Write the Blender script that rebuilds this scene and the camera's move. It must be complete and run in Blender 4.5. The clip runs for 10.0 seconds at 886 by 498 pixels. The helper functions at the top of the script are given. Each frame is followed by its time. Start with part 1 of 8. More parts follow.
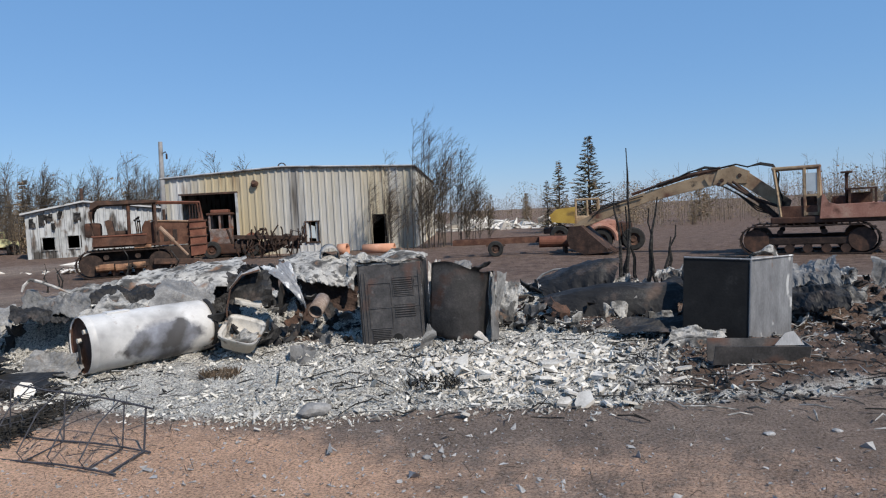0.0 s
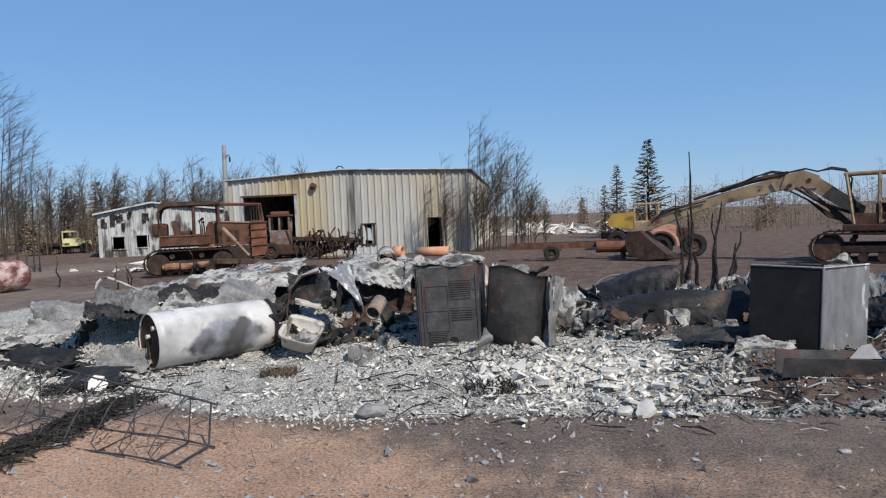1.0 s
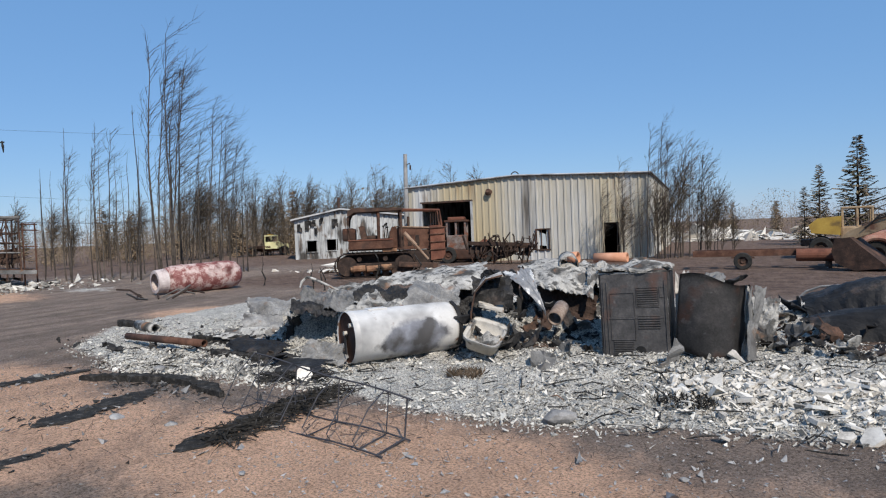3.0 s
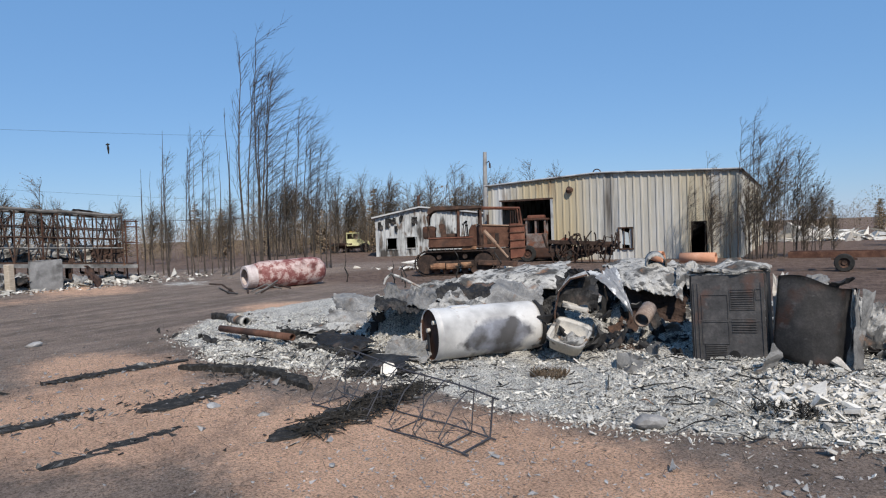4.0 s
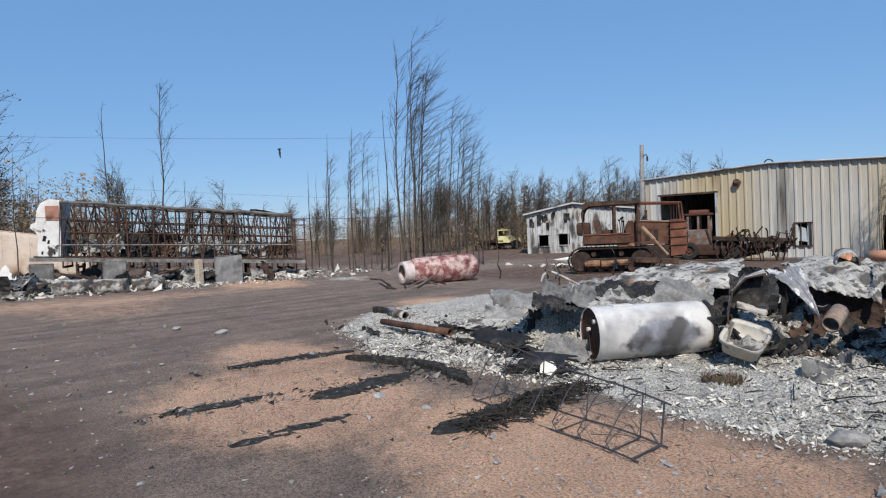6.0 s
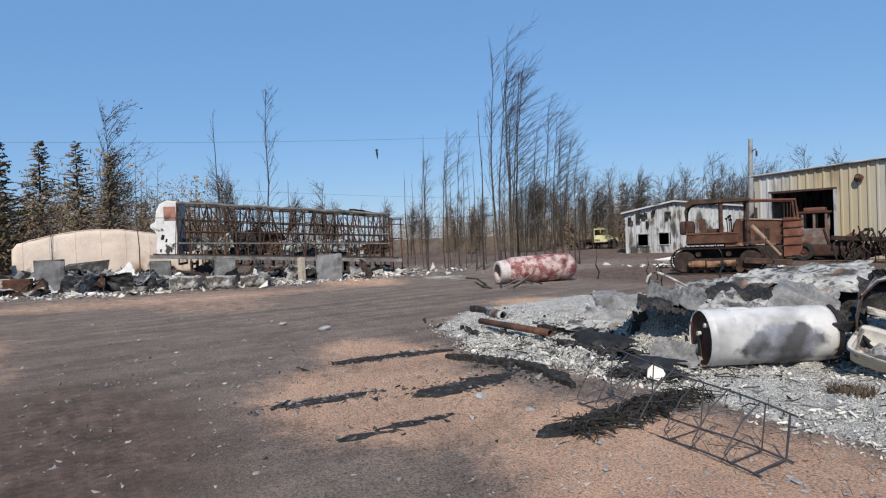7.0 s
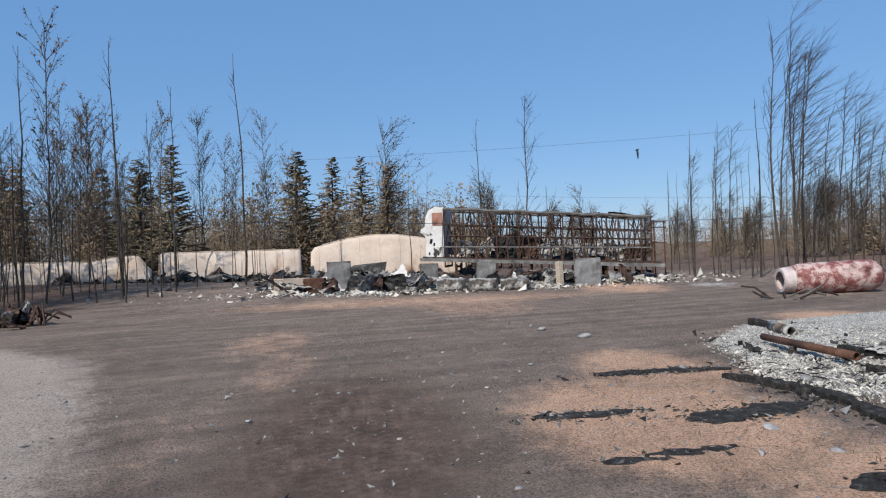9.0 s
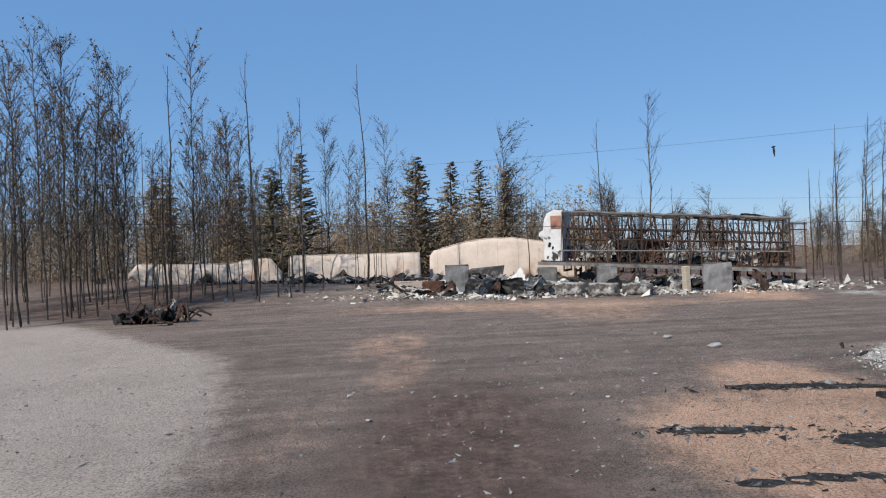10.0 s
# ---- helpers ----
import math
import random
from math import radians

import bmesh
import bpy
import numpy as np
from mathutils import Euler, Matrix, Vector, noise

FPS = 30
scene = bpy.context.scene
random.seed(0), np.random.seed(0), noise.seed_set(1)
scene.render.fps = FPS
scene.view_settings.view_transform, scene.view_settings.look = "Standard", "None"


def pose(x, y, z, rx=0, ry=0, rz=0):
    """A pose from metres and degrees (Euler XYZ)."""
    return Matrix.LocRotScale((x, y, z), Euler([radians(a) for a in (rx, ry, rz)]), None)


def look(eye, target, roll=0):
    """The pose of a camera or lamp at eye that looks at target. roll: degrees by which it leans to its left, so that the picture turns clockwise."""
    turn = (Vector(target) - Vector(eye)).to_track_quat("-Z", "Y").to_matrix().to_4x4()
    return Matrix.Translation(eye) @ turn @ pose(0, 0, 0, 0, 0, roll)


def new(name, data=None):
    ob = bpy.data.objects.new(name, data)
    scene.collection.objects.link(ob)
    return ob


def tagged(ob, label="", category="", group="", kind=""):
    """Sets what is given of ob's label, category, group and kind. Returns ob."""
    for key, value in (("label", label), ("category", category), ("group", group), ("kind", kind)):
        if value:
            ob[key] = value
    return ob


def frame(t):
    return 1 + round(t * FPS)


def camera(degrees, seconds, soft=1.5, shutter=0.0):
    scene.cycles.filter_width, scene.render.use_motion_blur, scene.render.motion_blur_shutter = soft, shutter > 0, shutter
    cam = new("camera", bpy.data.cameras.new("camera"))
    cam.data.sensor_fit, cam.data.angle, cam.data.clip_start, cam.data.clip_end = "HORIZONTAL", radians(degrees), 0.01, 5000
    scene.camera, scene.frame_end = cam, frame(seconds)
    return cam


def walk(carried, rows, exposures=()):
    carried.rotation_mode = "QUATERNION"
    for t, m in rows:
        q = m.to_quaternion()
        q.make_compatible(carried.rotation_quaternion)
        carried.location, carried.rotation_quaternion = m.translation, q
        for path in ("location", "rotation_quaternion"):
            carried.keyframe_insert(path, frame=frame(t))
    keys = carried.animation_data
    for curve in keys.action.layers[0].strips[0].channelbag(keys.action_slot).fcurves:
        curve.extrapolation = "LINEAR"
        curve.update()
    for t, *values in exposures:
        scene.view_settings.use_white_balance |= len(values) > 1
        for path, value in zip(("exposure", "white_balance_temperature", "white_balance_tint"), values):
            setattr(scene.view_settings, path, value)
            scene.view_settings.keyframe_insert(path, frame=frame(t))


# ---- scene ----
cam = camera(67.13, 10.0, soft=1.18)
PATH = [
    (0.0, 0.033, -0.043, 1.657, 86.882, 2.924, 14.939),
    (0.5, 0.003, -0.036, 1.654, 87.048, 2.558, 17.628),
    (1.0, -0.014, -0.042, 1.659, 87.395, 2.422, 19.593),
    (1.5, -0.034, -0.069, 1.666, 87.824, 2.567, 22.337),
    (2.0, -0.067, -0.085, 1.662, 88.119, 2.537, 25.765),
    (2.5, -0.102, -0.092, 1.664, 88.314, 2.37, 29.077),
    (3.0, -0.146, -0.121, 1.658, 88.467, 2.351, 34.223),
    (4.5, -0.244, -0.157, 1.665, 88.584, 1.989, 43.629),
    (5.0, -0.274, -0.165, 1.659, 88.654, 2.031, 47.04),
    (5.5, -0.305, -0.168, 1.655, 88.706, 2.198, 50.199),
    (7.0, -0.441, -0.233, 1.664, 89.03, 2.263, 61.669),
    (7.5, -0.502, -0.278, 1.67, 89.079, 2.357, 65.299),
    (8.0, -0.579, -0.306, 1.68, 89.191, 3.266, 68.616),
    (8.5, -0.67, -0.261, 1.679, 89.934, 3.541, 76.402),
    (9.0, -0.748, -0.198, 1.694, 90.169, 2.2, 83.443),
    (9.5, -0.785, -0.186, 1.694, 90.513, 2.057, 88.833),
    (10.0, -0.823, -0.192, 1.695, 90.834, 1.997, 93.532),
]
walk(cam, [(t, pose(x, y, z, rx, ry, rz)) for t, x, y, z, rx, ry, rz in PATH])

# ---- light ----
SUN_TO = Vector((0.80, -0.58, 0.92)).normalized()
world = bpy.data.worlds.new("sky")
scene.world = world
world.use_nodes = True
wn = world.node_tree
sky = wn.nodes.new("ShaderNodeTexSky")
sky.sky_type = "NISHITA"
sky.sun_disc = False
sky.sun_elevation = math.asin(SUN_TO.z)
sky.sun_rotation = math.atan2(SUN_TO.x, SUN_TO.y)
sky.air_density, sky.dust_density, sky.ozone_density = 1.0, 0.1, 3.0
blue = wn.nodes.new("ShaderNodeMix")
blue.data_type = "RGBA"
blue.inputs[0].default_value = 0.55
wn.links.new(sky.outputs[0], blue.inputs[6])
blue.inputs[7].default_value = (1.75, 4.3, 8.8, 1)
wn.links.new(blue.outputs[2], wn.nodes["Background"].inputs[0])
wn.nodes["Background"].inputs[1].default_value = 0.096
lamp = bpy.data.lights.new("sun", "SUN")
lamp.energy, lamp.angle, lamp.color = 4.6, radians(0.55), (1.0, 0.925, 0.82)
new("sun", lamp).matrix_world = look(SUN_TO * 50, (0, 0, 0))
scene.view_settings.exposure = 0.0


# ---- materials ----
def material(name, stops, scale=6.0, rough=0.85, metal=0.0, bump=0.3, fine=60.0, per_object=0.0, per_island=0.0, coords="Object", spots=None, stretch=(1, 1, 1)):
    """Two scales of noise run through a colour ramp, with relief; spots: (colour, scale, from, to) of a second layer."""
    m = bpy.data.materials.new(name)
    m.use_nodes = True
    nt = m.node_tree
    b = nt.nodes["Principled BSDF"]
    co = nt.nodes.new("ShaderNodeTexCoord")
    mp = nt.nodes.new("ShaderNodeMapping")
    mp.inputs["Scale"].default_value = stretch
    if coords == "World":
        co = nt.nodes.new("ShaderNodeNewGeometry")
        nt.links.new(co.outputs["Position"], mp.inputs[0])
    else:
        nt.links.new(co.outputs[coords], mp.inputs[0])
    n1 = nt.nodes.new("ShaderNodeTexNoise")
    n1.inputs["Scale"].default_value, n1.inputs["Detail"].default_value, n1.inputs["Roughness"].default_value = scale, 6.0, 0.65
    n2 = nt.nodes.new("ShaderNodeTexNoise")
    n2.inputs["Scale"].default_value, n2.inputs["Detail"].default_value = fine, 3.0
    for n in (n1, n2):
        nt.links.new(mp.outputs[0], n.inputs["Vector"])
    mix = nt.nodes.new("ShaderNodeMath")
    mix.operation = "MULTIPLY_ADD"
    nt.links.new(n2.outputs[0], mix.inputs[0])
    mix.inputs[1].default_value = 0.35
    nt.links.new(n1.outputs[0], mix.inputs[2])
    last = mix.outputs[0]
    for amount, node, socket in ((per_object, "ShaderNodeObjectInfo", "Random"), (per_island, "ShaderNodeNewGeometry", "Random Per Island")):
        if amount:
            info = nt.nodes.new(node)
            ad = nt.nodes.new("ShaderNodeMath")
            ad.operation = "MULTIPLY_ADD"
            nt.links.new(info.outputs[socket], ad.inputs[0])
            ad.inputs[1].default_value = amount
            nt.links.new(last, ad.inputs[2])
            sub = nt.nodes.new("ShaderNodeMath")
            sub.operation = "SUBTRACT"
            nt.links.new(ad.outputs[0], sub.inputs[0])
            sub.inputs[1].default_value = amount / 2
            last = sub.outputs[0]
    ramp = nt.nodes.new("ShaderNodeValToRGB")
    el = ramp.color_ramp.elements
    while len(el) < len(stops):
        el.new(0.5)
    for e, (p, c) in zip(el, stops):
        e.position, e.color = p, (*c, 1)
    nt.links.new(last, ramp.inputs[0])
    colour = ramp.outputs[0]
    if spots:
        for c, sc, lo, hi in (spots if isinstance(spots, list) else [spots]):
            n3 = nt.nodes.new("ShaderNodeTexNoise")
            n3.inputs["Scale"].default_value, n3.inputs["Detail"].default_value = sc, 5.0
            nt.links.new(mp.outputs[0], n3.inputs["Vector"])
            r3 = nt.nodes.new("ShaderNodeMapRange")
            r3.inputs[1].default_value, r3.inputs[2].default_value = lo, hi
            nt.links.new(n3.outputs[0], r3.inputs[0])
            mx = nt.nodes.new("ShaderNodeMix")
            mx.data_type = "RGBA"
            nt.links.new(r3.outputs[0], mx.inputs[0])
            nt.links.new(colour, mx.inputs[6])
            mx.inputs[7].default_value = (*c, 1)
            colour = mx.outputs[2]
    nt.links.new(colour, b.inputs["Base Color"])
    b.inputs["Roughness"].default_value, b.inputs["Metallic"].default_value = rough, metal
    b.inputs["Specular IOR Level"].default_value = 0.5 if rough < 0.5 else 0.2
    if bump:
        bp = nt.nodes.new("ShaderNodeBump")
        bp.inputs["Strength"].default_value, bp.inputs["Distance"].default_value = bump, 0.02
        nt.links.new(mix.outputs[0], bp.inputs["Height"])
        nt.links.new(bp.outputs[0], b.inputs["Normal"])
    return m


M = {}
M["ash_chip"] = material("ash_chip", [(0.26, (0.03, 0.029, 0.027)), (0.44, (0.26, 0.245, 0.22)), (0.70, (0.50, 0.475, 0.425)), (1.0, (0.72, 0.685, 0.615))], 4, 0.95, bump=0.4, per_island=0.75, coords="Object")
M["char_chip"] = material("char_chip", [(0.35, (0.015, 0.015, 0.016)), (0.75, (0.07, 0.068, 0.066)), (1.0, (0.30, 0.29, 0.28))], 4, 0.95, bump=0.4, per_island=0.6)
M["plaster"] = material("plaster", [(0.35, (0.26, 0.24, 0.21)), (0.6, (0.52, 0.485, 0.435)), (0.9, (0.74, 0.70, 0.63))], 5, 0.9, bump=0.4, per_object=0.3, per_island=0.4)
M["ash_sheet"] = material("ash_sheet", [(0.42, (0.12, 0.115, 0.107)), (0.60, (0.33, 0.315, 0.29)), (0.85, (0.55, 0.528, 0.485))], 5, 0.9, 0.0, 0.9, 38, per_object=0.15, spots=[((0.06, 0.057, 0.053), 2.6, 0.50, 0.60), ((0.23, 0.13, 0.08), 3.1, 0.62, 0.72), ((0.10, 0.096, 0.09), 9.0, 0.54, 0.62)])
M["grey_sheet"] = material("grey_sheet", [(0.4, (0.085, 0.083, 0.08)), (0.7, (0.21, 0.205, 0.198)), (0.95, (0.40, 0.39, 0.37))], 3, 0.7, 0.1, 0.35, 50, per_object=0.2, spots=[((0.05, 0.045, 0.042), 1.8, 0.54, 0.7), ((0.20, 0.12, 0.075), 4.0, 0.62, 0.74)])
M["soot_sheet"] = material("soot_sheet", [(0.4, (0.009, 0.009, 0.010)), (0.7, (0.024, 0.023, 0.023)), (1.0, (0.09, 0.085, 0.08))], 3, 0.6, 0.0, 0.35, 40, per_object=0.1, spots=((0.10, 0.07, 0.055), 2.5, 0.6, 0.75))
M["soot_black"] = material("soot_black", [(0.4, (0.008, 0.008, 0.009)), (0.75, (0.018, 0.018, 0.018)), (1.0, (0.05, 0.048, 0.046))], 3, 0.65, 0.0, 0.2, 40)
M["rust"] = material("rust", [(0.4, (0.026, 0.017, 0.014)), (0.65, (0.085, 0.042, 0.029)), (0.95, (0.19, 0.10, 0.068))], 3, 0.85, 0.15, 0.4, 40, per_object=0.2, spots=((0.05, 0.035, 0.03), 1.6, 0.53, 0.7))
M["rust_orange"] = material("rust_orange", [(0.4, (0.075, 0.032, 0.024)), (0.7, (0.175, 0.072, 0.047)), (0.95, (0.28, 0.145, 0.095))], 3, 0.8, 0.1, 0.3, 40, spots=((0.10, 0.05, 0.035), 1.5, 0.55, 0.7))
M["rust_dark"] = material("rust_dark", [(0.4, (0.022, 0.016, 0.014)), (0.7, (0.07, 0.045, 0.035)), (0.95, (0.17, 0.09, 0.06))], 4, 0.8, 0.2, 0.4, 40, per_object=0.15)
M["rust_grey"] = material("rust_grey", [(0.4, (0.06, 0.042, 0.036)), (0.6, (0.14, 0.10, 0.085)), (0.9, (0.26, 0.235, 0.22))], 4, 0.8, 0.1, 0.3, 30, spots=((0.18, 0.075, 0.045), 2.2, 0.5, 0.62))
M["track_dark"] = material("track_dark", [(0.4, (0.016, 0.012, 0.011)), (0.7, (0.045, 0.032, 0.027)), (1.0, (0.12, 0.075, 0.055))], 5, 0.8, 0.2, 0.4, 40)
M["char"] = material("char", [(0.4, (0.007, 0.007, 0.006)), (0.7, (0.028, 0.026, 0.024)), (1.0, (0.13, 0.12, 0.11))], 14, 0.95, 0.0, 0.7, 60, stretch=(1, 1, 1))
M["bark"] = material("bark", [(0.4, (0.02, 0.017, 0.015)), (0.7, (0.07, 0.058, 0.049)), (1.0, (0.20, 0.165, 0.13))], 3, 0.9, 0.0, 0.5, 30, per_object=0.2)
M["bark_pale"] = material("bark_pale", [(0.4, (0.05, 0.04, 0.033)), (0.7, (0.18, 0.14, 0.105)), (1.0, (0.45, 0.38, 0.30))], 3, 0.9, 0.0, 0.4, 30, per_object=0.2)
M["twig"] = material("twig", [(0.4, (0.030, 0.025, 0.021)), (0.8, (0.080, 0.065, 0.052)), (1.0, (0.16, 0.13, 0.10))], 2, 0.9, 0.0, 0.0, 10, per_object=0.2)
M["dead_leaf"] = material("dead_leaf", [(0.3, (0.075, 0.072, 0.048)), (0.6, (0.17, 0.135, 0.09)), (1.0, (0.30, 0.22, 0.145))], 1.2, 0.9, 0.0, 0.0, 8, per_object=0.25, per_island=0.4)
M["needle"] = material("needle", [(0.3, (0.07, 0.078, 0.050)), (0.55, (0.145, 0.128, 0.080)), (0.8, (0.24, 0.175, 0.115)), (1.0, (0.33, 0.23, 0.15))], 0.8, 0.9, 0.0, 0.0, 8, per_object=0.3, per_island=0.4)
M["wood_pale"] = material("wood_pale", [(0.4, (0.30, 0.24, 0.18)), (0.8, (0.55, 0.47, 0.37)), (1.0, (0.65, 0.58, 0.48))], 5, 0.8, 0.0, 0.3, 40, stretch=(1, 1, 6))
M["cream_panel"] = material("cream_panel", [(0.35, (0.42, 0.335, 0.265)), (0.6, (0.58, 0.48, 0.395)), (0.9, (0.70, 0.60, 0.51))], 0.8, 0.75, 0.0, 0.3, 12, spots=[((0.40, 0.27, 0.19), 0.7, 0.54, 0.75), ((0.16, 0.14, 0.13), 1.1, 0.66, 0.74)])
M["enamel"] = material("enamel", [(0.4, (0.38, 0.35, 0.30)), (0.7, (0.55, 0.51, 0.45)), (1.0, (0.68, 0.65, 0.59))], 4, 0.55, 0.0, 0.2, 60, spots=[((0.09, 0.085, 0.08), 4.0, 0.52, 0.62), ((0.26, 0.17, 0.11), 6.0, 0.56, 0.68)])
M["rubber"] = material("rubber", [(0.4, (0.012, 0.012, 0.012)), (1.0, (0.05, 0.048, 0.045))], 8, 0.9, 0.0, 0.4, 60)
M["machine_yellow"] = material("machine_yellow", [(0.4, (0.21, 0.145, 0.09)), (0.7, (0.38, 0.275, 0.17)), (1.0, (0.50, 0.39, 0.26))], 2.4, 0.7, 0.1, 0.25, 30, spots=[((0.15, 0.075, 0.05), 1.4, 0.54, 0.66), ((0.035, 0.03, 0.028), 2.3, 0.6, 0.7)])
M["machine_pink"] = material("machine_pink", [(0.4, (0.22, 0.095, 0.07)), (0.7, (0.37, 0.19, 0.14)), (1.0, (0.50, 0.36, 0.27))], 1.8, 0.65, 0.1, 0.25, 30, spots=((0.08, 0.04, 0.03), 2.0, 0.58, 0.7))
M["bright_yellow"] = material("bright_yellow", [(0.4, (0.26, 0.16, 0.04)), (0.8, (0.42, 0.28, 0.06)), (1.0, (0.54, 0.40, 0.13))], 2, 0.6, 0.0, 0.2, 30, spots=((0.12, 0.08, 0.04), 1.5, 0.6, 0.72))
M["pale_yellow"] = material("pale_yellow", [(0.4, (0.50, 0.48, 0.25)), (0.8, (0.68, 0.66, 0.38)), (1.0, (0.75, 0.74, 0.5))], 2, 0.6, 0.0, 0.2, 30, spots=((0.06, 0.05, 0.04), 1.5, 0.58, 0.68))
M["white_burnt"] = material("white_burnt", [(0.4, (0.50, 0.48, 0.45)), (0.8, (0.70, 0.69, 0.67)), (1.0, (0.78, 0.77, 0.75))], 2, 0.7, 0.0, 0.2, 30, spots=((0.05, 0.045, 0.04), 2.2, 0.62, 0.68))
M["tank_red"] = material("tank_red", [(0.46, (0.13, 0.04, 0.038)), (0.62, (0.25, 0.10, 0.09)), (0.70, (0.46, 0.33, 0.30)), (0.95, (0.68, 0.58, 0.54))], 3.2, 0.7, 0.0, 0.3, 30, spots=((0.11, 0.04, 0.035), 2.0, 0.58, 0.68))
# near-black colour that paints the shaded inside of small holes
M["hole_shade"] = material("hole_shade", [(0.4, (0.01, 0.01, 0.01)), (1.0, (0.03, 0.03, 0.03))], 4, 0.95, bump=0.0)
M["concrete"] = material("concrete", [(0.4, (0.20, 0.195, 0.19)), (0.7, (0.32, 0.315, 0.31)), (1.0, (0.45, 0.44, 0.43))], 3, 0.85, 0.1, 0.3, 50, spots=[((0.10, 0.095, 0.09), 1.5, 0.55, 0.7), ((0.42, 0.25, 0.13), 2.2, 0.66, 0.75)])
M["stone"] = material("stone", [(0.4, (0.16, 0.155, 0.15)), (0.8, (0.34, 0.33, 0.32)), (1.0, (0.5, 0.48, 0.46))], 9, 0.9, 0.0, 0.5, 60, per_object=0.3)
M["cable"] = material("cable", [(0.4, (0.03, 0.03, 0.035)), (1.0, (0.08, 0.08, 0.09))], 4, 0.7, bump=0.0)
M["glass"] = material("glass", [(0.3, (0.35, 0.40, 0.42)), (1.0, (0.55, 0.6, 0.62))], 2, 0.1, bump=0.0)
M["grass_burnt"] = material("grass_burnt", [(0.4, (0.05, 0.036, 0.026)), (0.8, (0.15, 0.11, 0.075)), (1.0, (0.26, 0.19, 0.13))], 6, 0.9, bump=0.0, per_island=0.4)

# siding of the buildings: pale painted steel that the fire has yellowed and stained in streaks
M["siding"] = material("siding", [(0.40, (0.27, 0.25, 0.21)), (0.62, (0.42, 0.40, 0.35)), (0.9, (0.55, 0.54, 0.51))], 0.9, 0.55, 0.1, 0.15, 9, coords="World", stretch=(1.0, 1.0, 0.14), spots=[((0.46, 0.385, 0.25), 0.22, 0.47, 0.62), ((0.52, 0.52, 0.51), 0.35, 0.55, 0.62), ((0.10, 0.088, 0.075), 0.9, 0.60, 0.74), ((0.22, 0.15, 0.09), 1.6, 0.60, 0.72)])
M["siding_grey"] = material("siding_grey", [(0.40, (0.24, 0.25, 0.25)), (0.65, (0.40, 0.41, 0.41)), (0.9, (0.54, 0.55, 0.55))], 0.9, 0.55, 0.1, 0.15, 9, coords="World", stretch=(1.0, 1.0, 0.4), spots=[((0.55, 0.55, 0.54), 0.5, 0.56, 0.64), ((0.07, 0.065, 0.06), 1.3, 0.53, 0.62), ((0.16, 0.13, 0.11), 2.8, 0.56, 0.66)])
M["roof_steel"] = material("roof_steel", [(0.4, (0.36, 0.36, 0.36)), (1.0, (0.62, 0.62, 0.61))], 1.0, 0.5, 0.3, 0.2, 10, spots=((0.12, 0.10, 0.09), 0.9, 0.55, 0.7))


def scorched_white():
    """White enamelled jacket with one sooty grey-blue burn and some rust; x runs along the tank, y and z across it."""
    m = material("scorched_white", [(0.3, (0.40, 0.385, 0.365)), (0.55, (0.58, 0.56, 0.535)), (0.9, (0.68, 0.67, 0.65))], 3, 0.5, 0.05, 0.15, 50, spots=[((0.20, 0.115, 0.07), 5.5, 0.62, 0.72), ((0.33, 0.32, 0.31), 1.6, 0.52, 0.68)])
    nt = m.node_tree
    b = nt.nodes["Principled BSDF"]
    old = b.inputs["Base Color"].links[0].from_socket
    co = nt.nodes.new("ShaderNodeTexCoord")
    nz = nt.nodes.new("ShaderNodeTexNoise")
    nz.inputs["Scale"].default_value, nz.inputs["Detail"].default_value = 3.5, 5
    nt.links.new(co.outputs["Object"], nz.inputs["Vector"])
    sep = nt.nodes.new("ShaderNodeSeparateXYZ")
    nt.links.new(co.outputs["Object"], sep.inputs[0])

    def math_node(op, a, c):
        n = nt.nodes.new("ShaderNodeMath")
        n.operation = op
        for i, v in enumerate((a, c)):
            if isinstance(v, (int, float)):
                n.inputs[i].default_value = v
            else:
                nt.links.new(v, n.inputs[i])
        return n.outputs[0]

    # burn: an oval about the middle of the front, its edge broken up by noise
    dx = math_node("DIVIDE", math_node("SUBTRACT", sep.outputs[0], 0.84), 0.50)
    dz = math_node("DIVIDE", math_node("SUBTRACT", sep.outputs[2], -0.06), 0.26)
    d2 = math_node("ADD", math_node("MULTIPLY", dx, dx), math_node("MULTIPLY", dz, dz))
    e = math_node("ADD", d2, math_node("MULTIPLY", math_node("SUBTRACT", nz.outputs[0], 0.5), 2.2))
    rg = nt.nodes.new("ShaderNodeMapRange")
    rg.inputs[1].default_value, rg.inputs[2].default_value, rg.inputs[3].default_value, rg.inputs[4].default_value = 0.75, 1.1, 0.94, 0.0
    nt.links.new(e, rg.inputs[0])
    burn = nt.nodes.new("ShaderNodeValToRGB")
    el = burn.color_ramp.elements
    el[0].position, el[0].color = 0.42, (0.055, 0.052, 0.053, 1)
    el[1].position, el[1].color = 0.68, (0.26, 0.27, 0.31, 1)
    nt.links.new(nz.outputs[0], burn.inputs[0])
    mx = nt.nodes.new("ShaderNodeMix")
    mx.data_type = "RGBA"
    nt.links.new(rg.outputs[0], mx.inputs[0])
    nt.links.new(old, mx.inputs[6])
    nt.links.new(burn.outputs[0], mx.inputs[7])
    nt.links.new(mx.outputs[2], b.inputs["Base Color"])
    return m


M["scorched_white"] = scorched_white()


